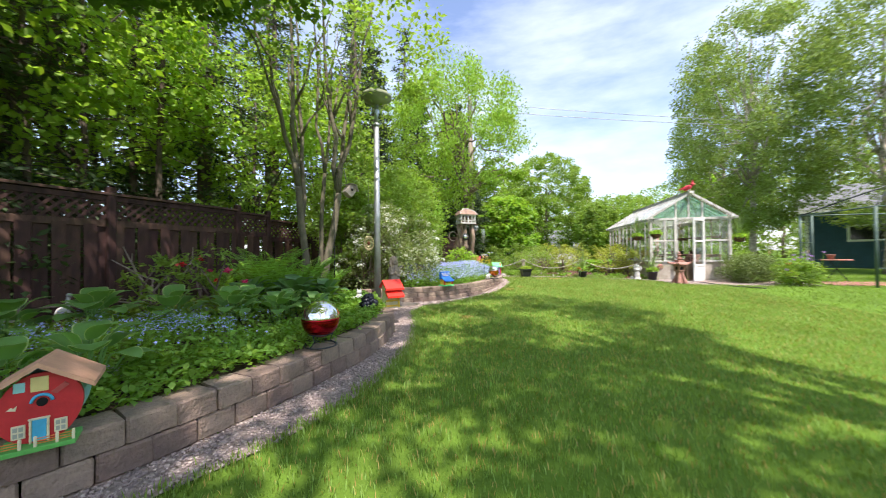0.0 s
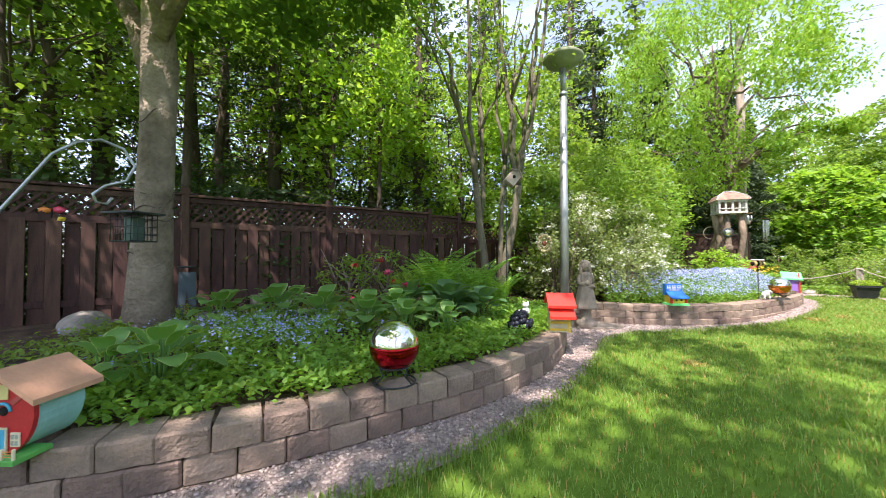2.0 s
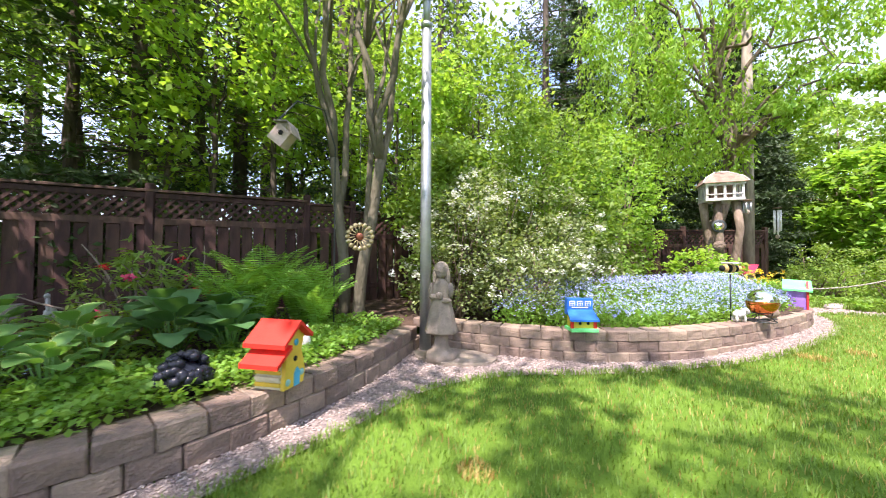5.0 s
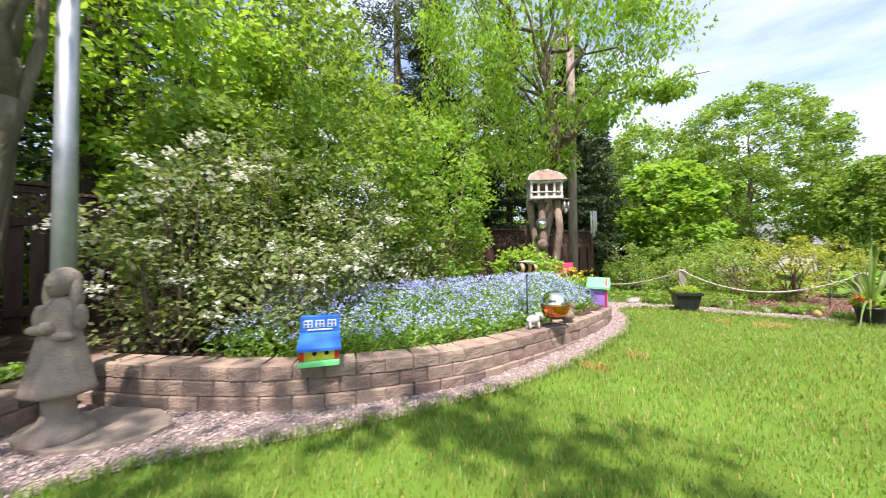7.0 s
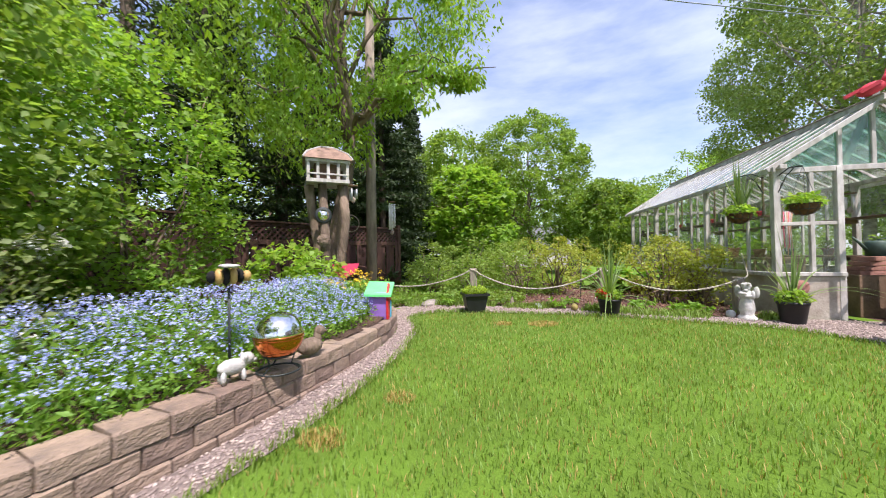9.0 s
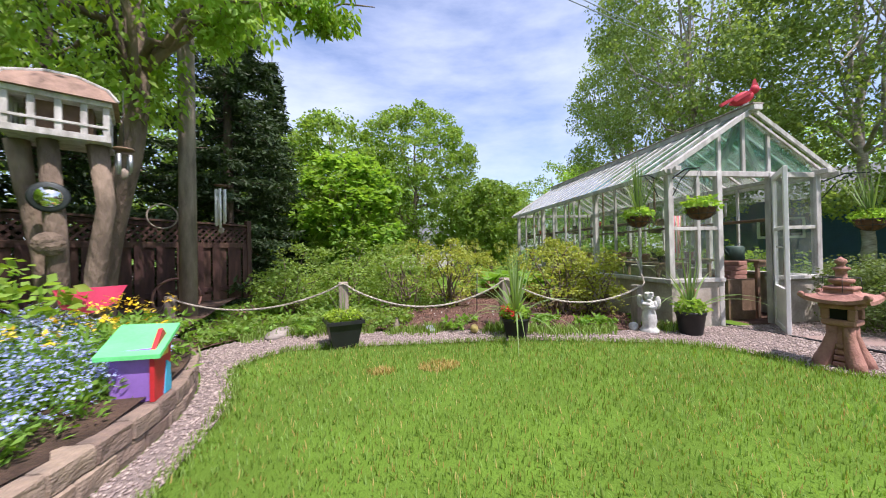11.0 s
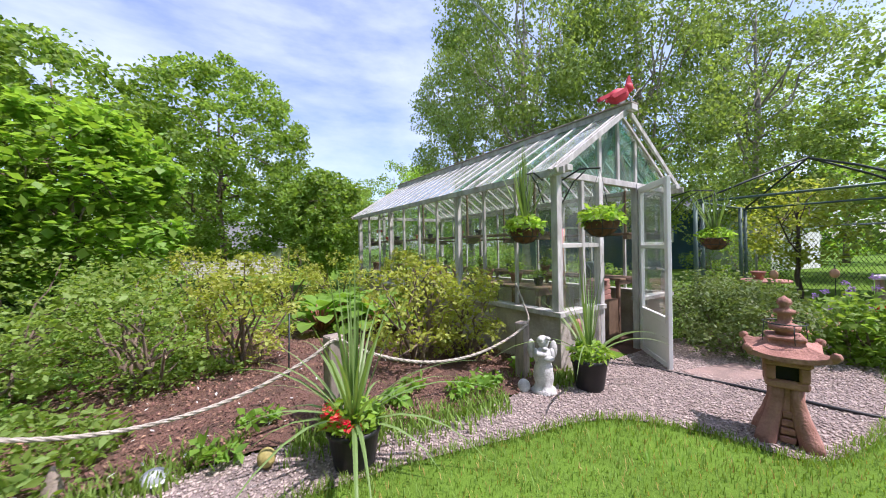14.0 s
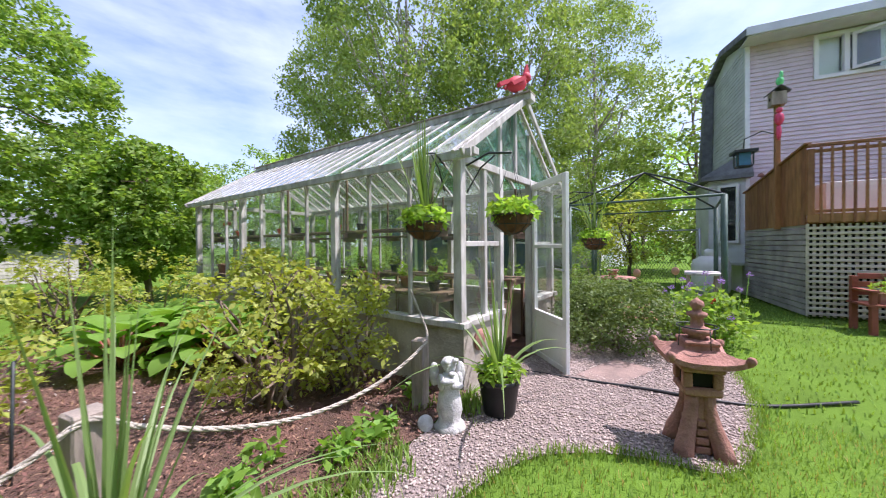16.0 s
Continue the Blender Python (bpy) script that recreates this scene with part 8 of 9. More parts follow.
# metal gazebo frame
gz_ = empty("gazebo_frame", "bare dark green metal gazebo frame", "gazebo", pose(13.3, 14.9, 0))
gc = [(-1.3, -1.15), (1.3, -1.15), (1.3, 1.25), (-1.3, 1.25)]
for i, (x, y) in enumerate(gc):
    for dx, dy in ((0, 0), (0.3 if x < 0 else -0.3, 0)):
        tube("post", [(x + dx, y + dy, 0), (x + dx, y + dy, 2.05)], 0.035, GREENMETAL, gz_, sides=8)
    x2, y2 = gc[(i + 1) % 4]
    tube("top_bar", [(x, y, 2.05), (x2, y2, 2.05)], 0.022, GREENMETAL, gz_, sides=6)
    tube("roof_bar", [(x, y, 2.05), (x * 0.5, y * 0.5, 2.42), (0, 0.05, 2.75)], 0.02, DARKMETAL, gz_, sides=6)
    for zz in (0.5, 1.2, 1.85):
        sx = 0.3 if x < 0 else -0.3
        tube("panel_bar", [(x, y, zz), (x + sx, y, zz)], 0.012, GREENMETAL, gz_, sides=5)
    for k in range(5):
        zz = 0.6 + 0.27 * k
        ring_pts = [(x + sx / 2 + 0.08 * math.cos(a), y, zz + 0.1 * math.sin(a)) for a in np.linspace(0, 2 * math.pi, 13)]
        tube("scroll", ring_pts, 0.007, DARKMETAL, gz_, sides=4)
mesh_scr = empty("mesh_screen", "dark chain link screen panel beyond the gazebo", "screen", pose(16.3, 15.2, 0, 0, 0, 90))
bm = bmesh.new()
for k in range(34):
    beam(bm, (-0.8 + 0.07 * k - 0.4, 0, 0.2), (-0.8 + 0.07 * k + 0.4, 0, 1.6), 0.006, 0.006)
    beam(bm, (-0.8 + 0.07 * k + 0.4, 0.01, 0.2), (-0.8 + 0.07 * k - 0.4, 0.01, 1.6), 0.006, 0.006)
part("mesh", bm, DARKMETAL, mesh_scr)
for x in (-1.2, 1.2):
    tube("post", [(x, 0, 0), (x, 0, 1.7)], 0.03, STEEL, mesh_scr)
tube("top_bar", [(-1.2, 0, 1.65), (1.2, 0, 1.65)], 0.02, STEEL, mesh_scr)
tk = empty("propane_tank", "white upright propane tank beside the house", "tank", pose(15.55, 13.8, 0.0))
lathe("body", [(0.3, 0.1), (0.36, 0.16), (0.38, 0.25), (0.38, 0.78), (0.34, 0.9), (0.22, 0.98), (0.12, 1.0)], TANKWHITE, tk, sides=32)
lathe("foot_ring", [(0.28, 0), (0.3, 0.0), (0.3, 0.12), (0.28, 0.12)], TANKWHITE, tk)
lathe("cap", [(0.14, 0.98), (0.14, 1.12), (0.1, 1.15), (0, 1.16)], TANKWHITE, tk, sides=20)
tb = empty("bistro_table", "small folding garden table with pots on it", "table", pose(12.3, 15.3, 0))
lathe("tabletop", [(0, 0.66), (0.33, 0.66), (0.34, 0.675), (0.33, 0.69), (0, 0.69)], TERRACOTTA, tb, sides=24)
for s in (-1, 1):
    tube("leg", [(-0.25 * s, 0.1 * s, 0), (0.25 * s, 0.1 * s, 0.66)], 0.012, DARKMETAL, tb)
    tube("leg", [(0.25 * s, -0.1 * s, 0), (-0.25 * s, -0.1 * s, 0.66)], 0.012, DARKMETAL, tb)
flowerpot(12.2, 15.35, 0.69, 0.09, TERRACOTTA, None, "terracotta bowl on the garden table")
tb2 = empty("side_table", "pale topped grey side table near the gazebo", "table", pose(13.6, 14.0, 0))
bx("tabletop", (-0.4, -0.28, 0.7, 0.4, 0.28, 0.74), WHITEWOOD, tb2)
for x in (-0.34, 0.34):
    for y in (-0.22, 0.22):
        bx("leg", (x - 0.03, y - 0.03, 0, x + 0.03, y + 0.03, 0.7), GREYWOOD, tb2)
for x, y, z, c in ((10.35, 14.75, 0.92, TANROOF), (11.0, 14.35, 0.90, PINKPLASTIC)):
    ds = empty("disc_stake", "pink enamel disc on a thin curved stake", "garden stake", pose(x, y, 0))
    tube("stake", [(0.05, 0, 0), (0.04, 0, 0.9), (0, 0, 1.02)], 0.005, DARKMETAL, ds, sides=5)
    lathe("disc", [(0, -0.004), (0.055, -0.004), (0.055, 0.004), (0, 0.004)], TANROOF, ds, m=pose(0, 0, 0.92, 90, 0, 55), sides=20)
bn = empty("garden_bench", "red stained wooden bench holding planters", "bench", Matrix.Translation((12.72, 12.22, 0)) @ Matrix.Rotation(math.atan2(-0.98, 0.19), 4, "Z"))
BENCH = mat("bench_red", (0.30, 0.085, 0.055), 0.7, 0.3, 4, 0.3, 30, obrand=0.1)
for y in (-0.18, -0.05, 0.08, 0.21):
    bx("seat_slat", (0, y - 0.055, 0.40, 1.5, y + 0.055, 0.43), BENCH, bn)
for x in (0.06, 1.44):
    for y in (-0.2, 0.22):
        bx("leg", (x - 0.035, y - 0.035, 0, x + 0.035, y + 0.035, 0.4 if y < 0 else 0.8), BENCH, bn)
    bx("armrest", (x - 0.045, -0.24, 0.6, x + 0.045, 0.22, 0.63), BENCH, bn)
    bx("arm_post", (x - 0.03, -0.22, 0.43, x + 0.03, -0.16, 0.6), BENCH, bn)
for z in (0.52, 0.64, 0.76):
    bx("back_slat", (0.1, 0.2, z, 1.4, 0.23, z + 0.08), BENCH, bn)
for k in range(3):
    t_ = empty("planter_box", "terracotta planter full of greens on the bench", "planter", bn.matrix_basis @ pose(0.35 + 0.4 * k, 0.0, 0.43))
    bx("box", (-0.17, -0.1, 0, 0.17, 0.1, 0.15), TERRACOTTA, t_)
    leaves("foliage", cloud((0, 0, 0.22), (0.22, 0.15, 0.12), 240), 0.06, L_BRIGHT, t_)
    spikes("spike_leaf", (0, 0, 0.15), 8, 0.5, 0.016, SPIKE, t_, spread=0.8)
# things on the deck
bp = empty("birdhouse_post", "cedar post with a small birdhouse on top", "birdhouse", deck.matrix_basis @ pose(-0.07, 0.95, 0))
bx("post", (-0.04, -0.04, DZ - 0.1, 0.04, 0.04, 3.95), CEDAR, bp)
bx("box", (-0.11, -0.10, 3.95, 0.11, 0.10, 4.2), GREYWOOD, bp, "weathered grey nest box")
for s in (-1, 1):
    bx("roof_board", (0 if s > 0 else -0.2, -0.15, 0, 0.2 if s > 0 else 0.0, 0.15, 0.015), SHINGLE, bp, m=pose(0, 0, 4.3, 0, s * 40))
lathe("entrance_hole", [(0, 0), (0.03, 0), (0.03, 0.004), (0, 0.004)], BLACK, bp, m=pose(-0.111, 0, 4.08, 90, 0, -90), sides=14)
lump("parrot_ornament", "bright green and pink parrot ornament on the post", "ornament", deck.matrix_basis @ pose(-0.1, 0.78, 3.55), [((0, 0, 0.1), (0.07, 0.08, 0.13), 2), ((0, 0, 0.26), (0.05, 0.06, 0.06), 2), ((0, 0.02, -0.14), (0.04, 0.05, 0.16), 2)], PINKPLASTIC)
lump("leaf_pick", "green and pink pinwheel above the birdhouse", "ornament", deck.matrix_basis @ pose(-0.05, 0.9, 4.30), [((0, 0, 0.1), (0.06, 0.05, 0.09), 2), ((0.02, 0, 0.22), (0.03, 0.03, 0.08), 2)], LIME)
ln = empty("hanging_lantern", "black hanging lantern with blue glass", "lantern", deck.matrix_basis @ pose(-0.35, 1.75, 2.95))
bx("roof", (-0.2, -0.2, 0.30, 0.2, 0.2, 0.36), DARKMETAL, ln)
bx("glass_box", (-0.1, -0.1, 0.03, 0.1, 0.1, 0.3), paint("blue_glass", (0.08, 0.25, 0.4), 0.2), ln)
bx("base", (-0.13, -0.13, 0, 0.13, 0.13, 0.03), DARKMETAL, ln)
for x in (-0.13, 0.13):
    for y in (-0.13, 0.13):
        bx("corner_bar", (x - 0.012, y - 0.012, 0.03, x + 0.012, y + 0.012, 0.3), DARKMETAL, ln)
tube("arm", [(0, 0, 0.36), (0, -0.05, 0.6), (0.15, -0.5, 0.62), (0.28, -0.8, 0.45)], 0.01, DARKMETAL, ln)
rs = empty("rusty_spinner", "rusty disc spinner hanging on the house wall", "ornament", house.matrix_basis @ pose(0.25, -0.12, 2.15))
for k in range(6):
    blob("disc", (0, 0, 0.15 * k), (0.09 - 0.02 * (k % 2), 0.02, 0.055), TERRACOTTA, rs, sub=1)
tagged(boxob("deck_table", (-0.7, -0.4, 0, 0.7, 0.4, 0.75), WHITE, m=deck.matrix_basis @ pose(1.3, 1.3, DZ)), "white table with things on the deck", "table")
tagged(boxob("deck_box", (-0.35, -0.25, 0, 0.35, 0.25, 0.55), CEDAR, m=deck.matrix_basis @ pose(2.6, 1.0, DZ)), "cedar box on the deck", "box")
# golden-leaved small tree and shrubs beyond the patio
tree("golden_elder", (15.6, 15.5, 0), 2.9, 0.06, (15.6, 15.5, 1.75), (1.0, 0.9, 0.95), 55, 55, 0.3, 0.10, L_AZALEA, BARK_DK, "small yellow-green tree behind the patio", limbs=8)
for x, y, r in ((10.6, 17.0, 0.6), (11.2, 18.4, 0.7), (17.5, 16.8, 0.9), (19, 18, 1.1), (10.9, 20.3, 0.8)):
    shrub("garden_shrub", (x, y, 0), (r, r, r * 0.8), 34, 0.07, L_MID, "rounded green garden shrub", clump=0.25, per=60)

# ---------------------------------------------------------------- neighbours and distance
nb = empty("blue_house", "dark blue neighbour house with white window trim", "house", pose(21.4, 22.9, 0, 0, 0, -35))
BLUESIDE = mat("blue_siding", (0.03, 0.085, 0.15), 0.6, 0.15, 3, 0.1, 40)
bx("wall", (-4, 0, 0, 4, 6, 3.0), BLUESIDE, nb)
bx("fascia", (-4.45, -0.55, 2.86, 4.45, -0.505, 3.06), WHITE, nb, "white roof edge board")
bx("corner_trim", (-4.04, -0.06, 0, -3.9, -0.035, 2.9), WHITE, nb)
for k in range(24):
    bx("clapboard", (-4.01, -0.03, 0.1 + 0.12 * k, 4.01, -0.002, 0.2 + 0.12 * k), BLUESIDE, nb)
pydata("roof", [(-4.4, -0.5, 2.9), (4.4, -0.5, 2.9), (4.4, 3, 4.4), (-4.4, 3, 4.4), (4.4, 6.5, 2.9), (-4.4, 6.5, 2.9), (-4.4, -0.5, 3.05), (4.4, -0.5, 3.05), (4.4, 3, 4.6), (-4.4, 3, 4.6), (4.4, 6.5, 3.05), (-4.4, 6.5, 3.05)], [(0, 3, 2, 1), (3, 5, 4, 2), (6, 7, 8, 9), (9, 8, 10, 11), (0, 1, 7, 6), (4, 5, 11, 10), (0, 6, 9, 3), (3, 9, 11, 5), (1, 2, 8, 7), (2, 4, 10, 8)], SHINGLE, nb)
for x in (-2.6, 1.2):
    wf = bx("window", (x, -0.06, 1.35, x + 1.5, -0.035, 2.2), WHITE, nb, "white framed window")
    bx("pane", (x + 0.1, -0.075, 1.45, x + 1.4, -0.062, 2.1), WINDOW, wf, bevel=0)
sd = empty("grey_shed", "low grey shed with pale siding at the yard end", "shed", pose(5.6, 33.0, 0, 0, 0, 24))
bx("wall", (-3.5, 0, 0, 2.4, 3, 1.5), WHITEWOOD, sd)
for k in range(12):
    bx("clapboard", (-3.51, -0.02, 0.06 + 0.12 * k, 2.41, -0.002, 0.16 + 0.12 * k), WHITEWOOD, sd)
pydata("roof", [(-3.7, -0.3, 1.45), (2.6, -0.3, 1.45), (2.6, 1.6, 2.9), (-3.7, 1.6, 2.9), (2.6, 3.4, 1.45), (-3.7, 3.4, 1.45)], [(0, 1, 2, 3), (3, 2, 4, 5), (0, 3, 5), (1, 4, 2), (0, 5, 4, 1)], SHINGLE, sd)
wb_ = empty("white_building", "long low white building seen beyond the trees", "building", pose(30, 24, 0, 0, 0, 78))
bx("wall", (-7, 0, 0, 7, 4, 2.6), WHITE, wb_)
for x in (-5, -2, 1, 4):
    w1_ = bx("window", (x, -0.05, 1.0, x + 1.2, -0.002, 2.0), DECKGREY, wb_)
bx("roof", (-7.3, -0.4, 2.6, 7.3, 4.4, 2.8), SHINGLE, wb_)
for i, (x, y, h, rr) in enumerate([(20, 36, 8, 3), (26, 34, 9, 3.2), (31, 30, 9, 3.4), (33, 24, 10, 3.5), (27, 19, 10, 3.0), (34, 17, 10, 3.5), (29, 38, 9, 3.5), (24, 14, 9, 2.6), (17, 34, 7, 2.6), (36, 34, 11, 4), (9, 42, 8, 3.5), (3, 42, 9, 3.5), (20, 45, 10, 4), (-4, 38, 10, 4), (-10, 33, 11, 4)]):
    tree("background_tree", (x, y, 0), h, 0.14, (x, y, h * 0.52), (rr, rr, h * 0.46), 90, 65, 0.75, 0.23, (L_MID, L_BIRCH, L_BRIGHT)[i % 3], BARK, "leafy tree in the distance", limbs=6)
for i in range(26):
    a = radians(-40 + i * 9.5)
    R = 52 + 6 * math.sin(i * 2.1)
    x, y = 6 + R * math.sin(a), 14 + R * math.cos(a)
    tree("distant_tree", (x, y, 0), 10, 0.2, (x, y, 4.8), (4.6, 4.6, 4.9), 75, 40, 1.2, 0.48, (L_MID, L_MAPLE, L_BIRCH)[i % 3], BARK, "distant belt of leafy trees", limbs=4)
# tall trees behind the start of the walk, whose shade lies on the lawn
for base_, h, lean_, cc_, cr_, n_ in (((6.8, -2.0, 0), 10.5, (-1.4, 1.6), (4.6, 0.7, 7.8), (3.4, 2.6, 1.4), 140), ((8.6, 1.8, 0), 10.5, (-1.8, 2.0), (5.7, 5.0, 7.9), (2.6, 2.3, 1.4), 52)):
    tree("shade_tree", base_, h, 0.2, cc_, cr_, n_, 105, 0.52, 0.16, L_MID, BARK, "leafy garden tree that shades the lawn", limbs=14, lean=lean_)

# ---------------------------------------------------------------- turf, gravel and wall blocks
def blades(name, n, x0, x1, y0, y1, hmin, hmax, wd, label, material=None, mask=None, spots=None):
    p = spots if spots is not None else RNG.uniform(0, 1, (n, 2)) * [x1 - x0, y1 - y0] + [x0, y0]
    keep = ~inside(p[:, 0], p[:, 1], no_grass) if spots is None else np.ones(len(p), bool)
    if mask is not None:
        keep &= mask(p)
    p = p[keep]
    n = len(p)
    nz_ = np.array([noise.noise(Vector((x * 1.1, y * 1.1, 2))) for x, y in p])
    h = RNG.uniform(hmin, hmax, n) * (1 + 0.35 * nz_)
    a = RNG.uniform(0, 2 * math.pi, n)
    lean = RNG.uniform(0.1, 0.75, n) * h
    s = np.stack([-np.sin(a), np.cos(a), np.zeros(n)], 1) * wd * RNG.uniform(0.7, 1.3, n)[:, None]
    d_ = np.stack([np.cos(a), np.sin(a), np.zeros(n)], 1)
    b_ = np.c_[p, gz(p[:, 0], p[:, 1])]
    mid = b_ + d_ * (lean * 0.35)[:, None] + np.c_[np.zeros((n, 2)), h * 0.6]
    tip = b_ + d_ * lean[:, None] + np.c_[np.zeros((n, 2)), h * 0.95]
    v = np.stack([b_ - s, b_ + s, mid + s * 0.8, mid - s * 0.8, tip], 1).reshape(-1, 3)
    i = np.arange(n)[:, None] * 5
    f = np.concatenate([i + [0, 1, 2], i + [0, 2, 3], i + [3, 2, 4]])
    return tagged(tris_indexed(name, v, f, material or GRASS), label, "grass", kind="stuff")


no_grass = np.concatenate([[(-6, -3), ], LE + [0.015, 0.0], [(11.0, 14.2), (11.3, 15.2), (9.95, 15.7), (9.95, 21.4), (7.5, 21.4), (1.2, 20), (-6, 20)]])
blades("lawn_grass", 180000, 1.0, 8.6, 2.6, 15.4, 0.022, 0.05, 0.0026, "mown green lawn grass")
blades("lawn_grass_far", 105000, 0.5, 16.0, -1.5, 22.0, 0.025, 0.055, 0.006, "mown green lawn grass further off", mask=lambda p: ~((p[:, 0] > 1.0) & (p[:, 0] < 8.6) & (p[:, 1] > 2.6) & (p[:, 1] < 15.4)))
edge = LE[30:]
i_ = RNG.integers(0, len(edge) - 1, 11000)
blades("lawn_edge_grass", 0, 0, 0, 0, 0, 0.03, 0.068, 0.003, "longer ragged grass along the gravel edge", spots=edge[i_] + RNG.normal(size=(11000, 2)) * 0.035)
i_ = RNG.integers(0, len(BF) - 1, 7000)
bp_ = BF[i_] + RNG.normal(size=(7000, 2)) * 0.11
bp_ = bp_[np.array([noise.noise(Vector((x * 1.7, y * 1.7, 5))) for x, y in bp_]) > -0.05]
blades("bed_edge_weeds", 0, 0, 0, 0, 0, 0.04, 0.13, 0.006, "ragged weeds and grass along the rope bed edge", GRASS, spots=bp_)
wq_ = np.stack([RNG.uniform(1.9, 5.0, 15000), RNG.uniform(15.4, 18.2, 15000)], 1)
wq_ = wq_[inside(wq_[:, 0], wq_[:, 1], bed3_poly)]
wn_ = np.array([noise.noise(Vector((x * 1.4, y * 1.4, 8))) for x, y in wq_])
wq_ = wq_[wn_ > 0.07 * (wq_[:, 0] - 2.2) ** 2 - 0.35]
tagged(leaves("bed_weeds", np.c_[wq_, gz(wq_[:, 0], wq_[:, 1]) + RNG.uniform(0.02, 0.17, len(wq_))], 0.065, L_MID, droop=-0.1, up=0.5, aspect=0.5), "leafy green weeds over the bed soil", "weeds", kind="stuff")
DRYGRASS = leaf_mat("dry_grass", (0.42, 0.30, 0.10), 0.25, 0.4)
PATCHES = ((4.43, 14.60, 0.14), (3.95, 14.55, 0.09), (3.1, 11.9, 0.10), (3.35, 12.4, 0.08), (2.6, 8.2, 0.08))
blades("dry_grass_patch", 170000, 2.0, 5.0, 7.5, 15.2, 0.02, 0.045, 0.003, "small dry orange patches in the lawn", DRYGRASS, lambda p: np.any([np.hypot((p[:, 0] - x) / 1.3, p[:, 1] - y) < r for x, y, r in PATCHES], axis=0))
blades("straw_blades", 38000, 1.5, 8.6, 3.0, 15.4, 0.02, 0.045, 0.002, "scattered straw coloured dry blades in the lawn", DRYGRASS)
blades("clover_tufts", 3500, 2.2, 8.0, 3.0, 15.0, 0.04, 0.08, 0.006, "broader weeds dotted in the lawn", L_COVER, lambda p: np.array([noise.noise(Vector((x * 2.4, y * 2.4, 9))) for x, y in p]) > 0.42)


def pebbles(name, n, poly, r0, r1, material, label):
    lo, hi = poly.min(0), poly.max(0)
    p = RNG.uniform(0, 1, (n, 2)) * (hi - lo) + lo
    p = p[inside(p[:, 0], p[:, 1], poly)]
    n = len(p)
    cube = np.array([(x, y, z) for x in (-1, 1) for y in (-1, 1) for z in (-1, 1)], float)
    fc = np.array([(0, 1, 3, 2), (4, 6, 7, 5), (0, 4, 5, 1), (2, 3, 7, 6), (0, 2, 6, 4), (1, 5, 7, 3)])
    v = cube[None] * RNG.uniform(0.45, 1.0, (n, 8, 3)) * (RNG.uniform(r0, r1, n)[:, None, None] * np.array([1, 0.85, 0.6]))
    a = RNG.uniform(0, 6.283, n)
    c, s = np.cos(a)[:, None], np.sin(a)[:, None]
    v = np.stack([v[..., 0] * c - v[..., 1] * s, v[..., 0] * s + v[..., 1] * c, v[..., 2]], -1)
    v += np.c_[p, gz(p[:, 0], p[:, 1]) + 0.012][:, None, :]
    f = (fc[None] + (np.arange(n) * 8)[:, None, None]).reshape(-1, 4)
    return tagged(tris_indexed(name, v.reshape(-1, 3), f, material), label, "gravel", kind="stuff")


pebbles("gravel_stones", 480000, gravel_poly, 0.005, 0.0115, STONE, "loose pinkish grey crushed stones")


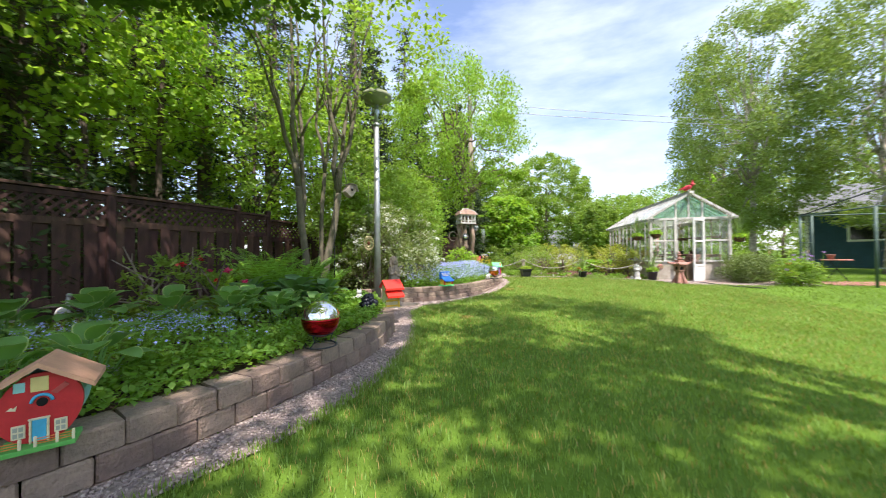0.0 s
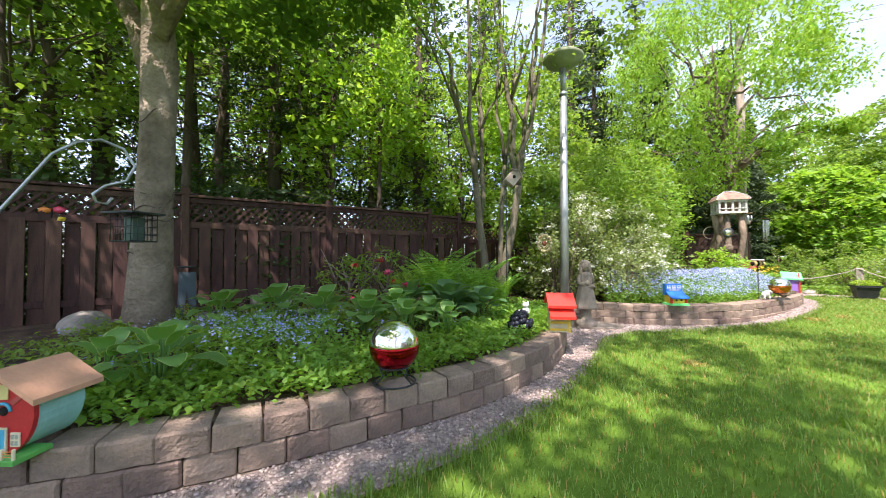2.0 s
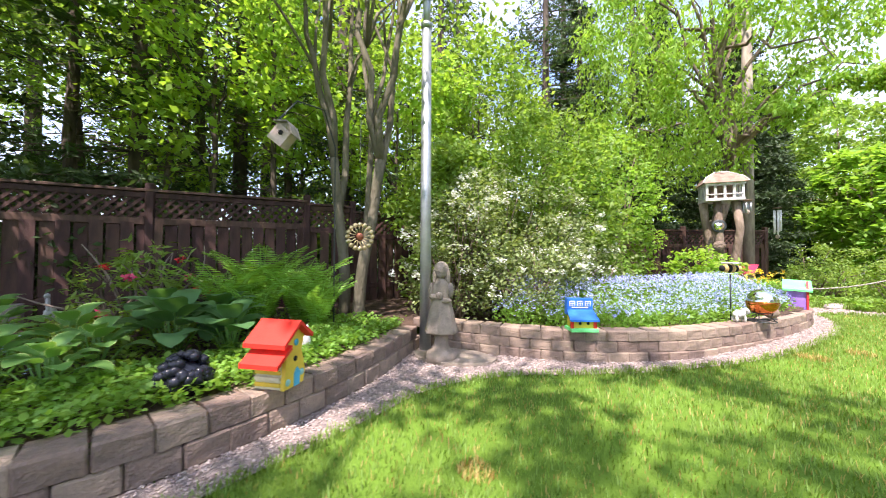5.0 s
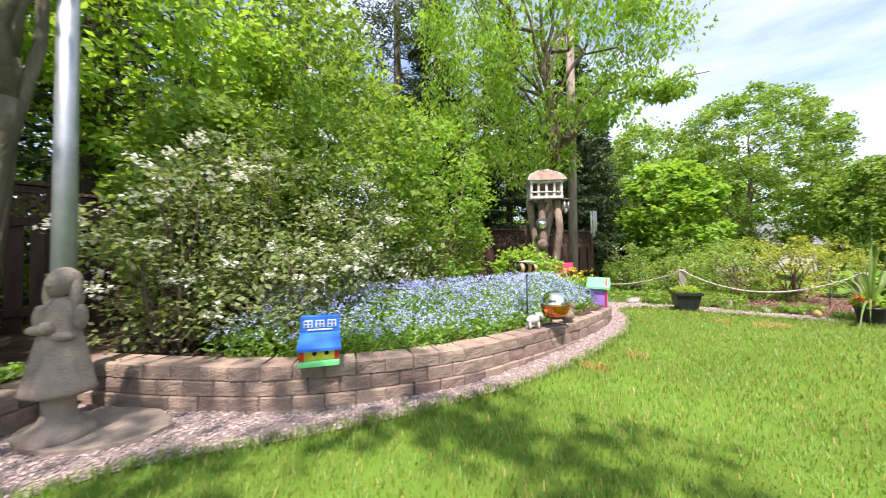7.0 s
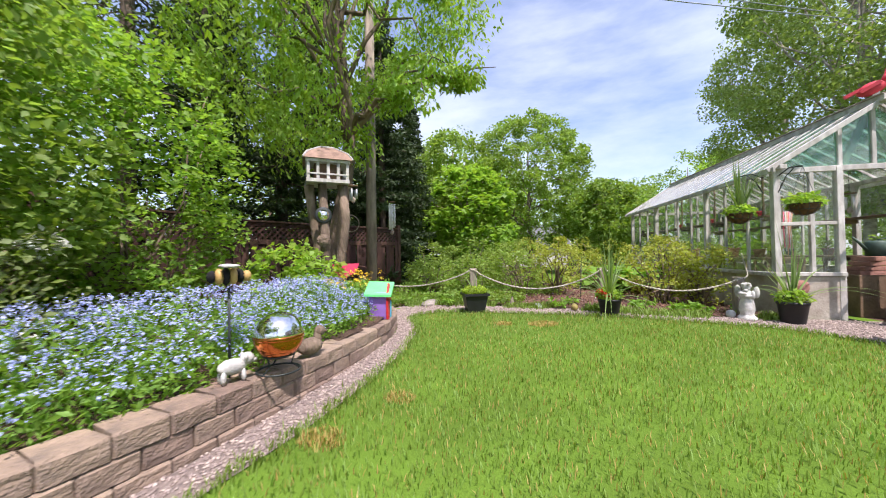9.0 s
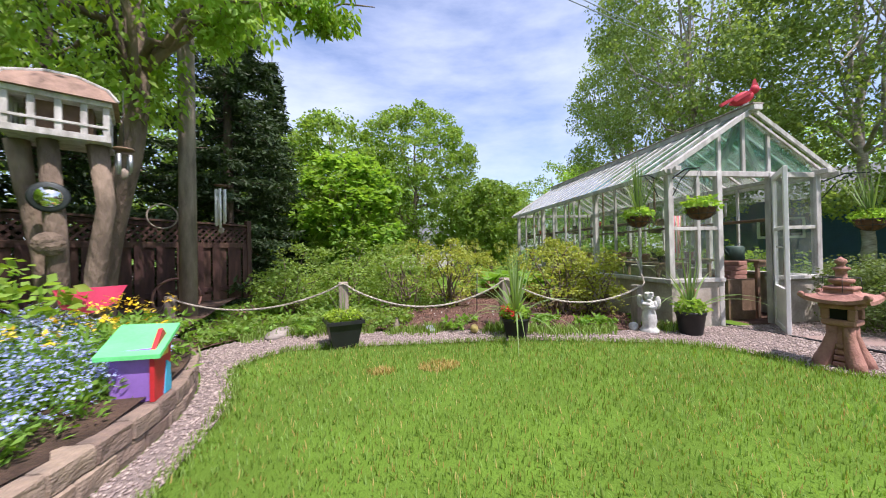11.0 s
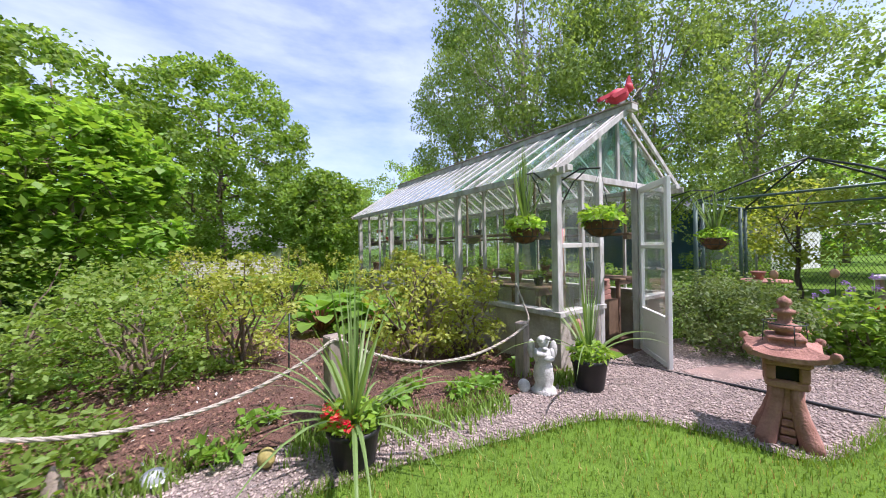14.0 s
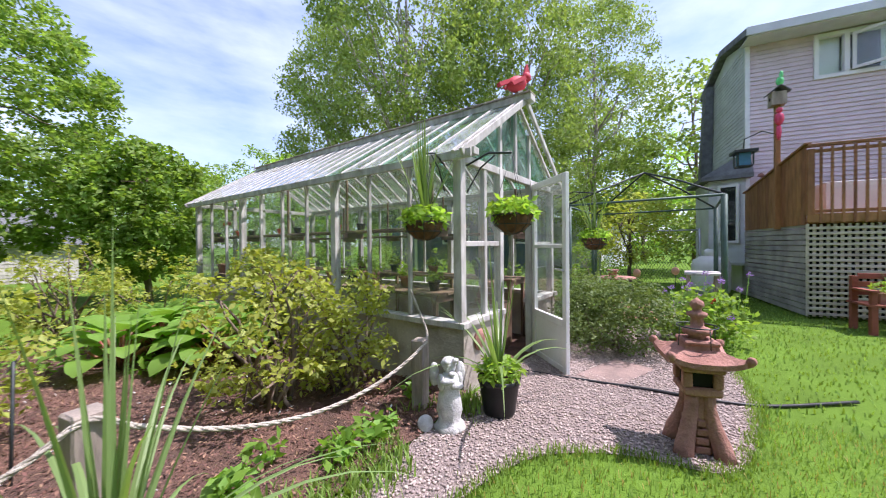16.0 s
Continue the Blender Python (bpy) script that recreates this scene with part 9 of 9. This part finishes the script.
def block_mesh(seed, L=0.2, D=0.2, H=0.108):
    """A split-faced block: chamfered front corners, rough face, narrower at the back."""
    ch, nx_ = 0.010, 5
    top = 0.010
    xs = [-L / 2] + list(np.linspace(-L / 2 + ch, L / 2 - ch, nx_)) + [L / 2]
    zs = [0.004, H * 0.35, H * 0.68, H - top]
    vs, fs = [], []
    for z_ in zs:
        for i_, x_ in enumerate(xs):
            y_ = ch if i_ in (0, len(xs) - 1) else 0.0
            k_ = noise.noise(Vector((x_ * 16, z_ * 16, seed * 3.7)))
            vs.append((x_, y_ + (0.009 * k_ if y_ == 0 else 0.004 * k_), z_))
    n_ = len(xs)
    for r_ in range(len(zs) - 1):
        fs += [(r_ * n_ + c_, r_ * n_ + c_ + 1, (r_ + 1) * n_ + c_ + 1, (r_ + 1) * n_ + c_) for c_ in range(n_ - 1)]
    last = (len(zs) - 1) * n_
    o = len(vs)
    for i_, x_ in enumerate(xs):
        k_ = noise.noise(Vector((x_ * 14, seed * 2.3, 4)))
        vs.append((x_ * 0.96, (ch if i_ in (0, n_ - 1) else 0.0) + top + 0.004 * k_, H + 0.0015 * k_))
    fs += [(last + c_, last + c_ + 1, o + c_ + 1, o + c_) for c_ in range(n_ - 1)]
    b_ = len(vs)
    wb = 0.43 * L
    vs += [(-wb, D, H), (wb, D, H), (-wb, D, 0.004), (wb, D, 0.004)]
    fs.append(tuple(range(o, o + n_)) + (b_ + 1, b_))
    fs.append((b_, b_ + 1, b_ + 3, b_ + 2))
    fs.append((0, last, o, b_, b_ + 2))
    fs.append((b_ + 3, b_ + 1, o + n_ - 1, last + n_ - 1, n_ - 1))
    fs.append(tuple(range(n_ - 1, -1, -1)) + (b_ + 2, b_ + 3))
    me = bpy.data.meshes.new("block")
    me.from_pydata(vs, [], fs)
    me.materials.append(BLOCK)
    return me


BM = [block_mesh(s) for s in range(5)]
CAPM = [block_mesh(s + 9, 0.2, 0.2, 0.108) for s in range(4)]


def block_wall(name, line, top, courses, label, pitch=0.113):
    wl_ = empty(name, label, "wall", kind="structure")
    dense = spline([tuple(p) for p in line[::4]] + [tuple(line[-1])], 900)
    s = np.r_[0, np.cumsum(np.linalg.norm(np.diff(dense, axis=0), axis=1))]
    for c in range(courses):
        zt = top - pitch * c
        q = 0.1 if c % 2 else 0.0
        k = 0
        while q < s[-1]:
            i = min(len(dense) - 2, int(np.searchsorted(s, q)))
            t_ = dense[i + 1] - dense[i]
            a = math.degrees(math.atan2(t_[1], t_[0]))
            nrm = np.array([-t_[1], t_[0]]) / np.linalg.norm(t_)
            p = dense[i] + nrm * (0.012 * (courses - c - 1) + (-0.012 if c == 0 else 0.0) + 0.004 * math.sin(k * 5.1 + c))
            part("block", (CAPM if c == 0 else BM)[(k * 3 + c) % (4 if c == 0 else 5)], None, wl_, m=pose(p[0], p[1], zt - pitch + 0.001, 0.6 * math.sin(k * 3.3), 0.5 * math.sin(k * 1.7), a + 1.2 * math.sin(k * 2.3)) @ Matrix.Diagonal((1, 1, (pitch - 0.003) / 0.108, 1)))
            q += 0.203
            k += 1
    return wl_


block_wall("retaining_wall_near", W1, 0.25, 3, "low curved retaining wall of tan concrete blocks", 0.122)
block_wall("retaining_wall_far", W2, 0.30, 3, "low curved retaining wall of tan concrete blocks", 0.1)
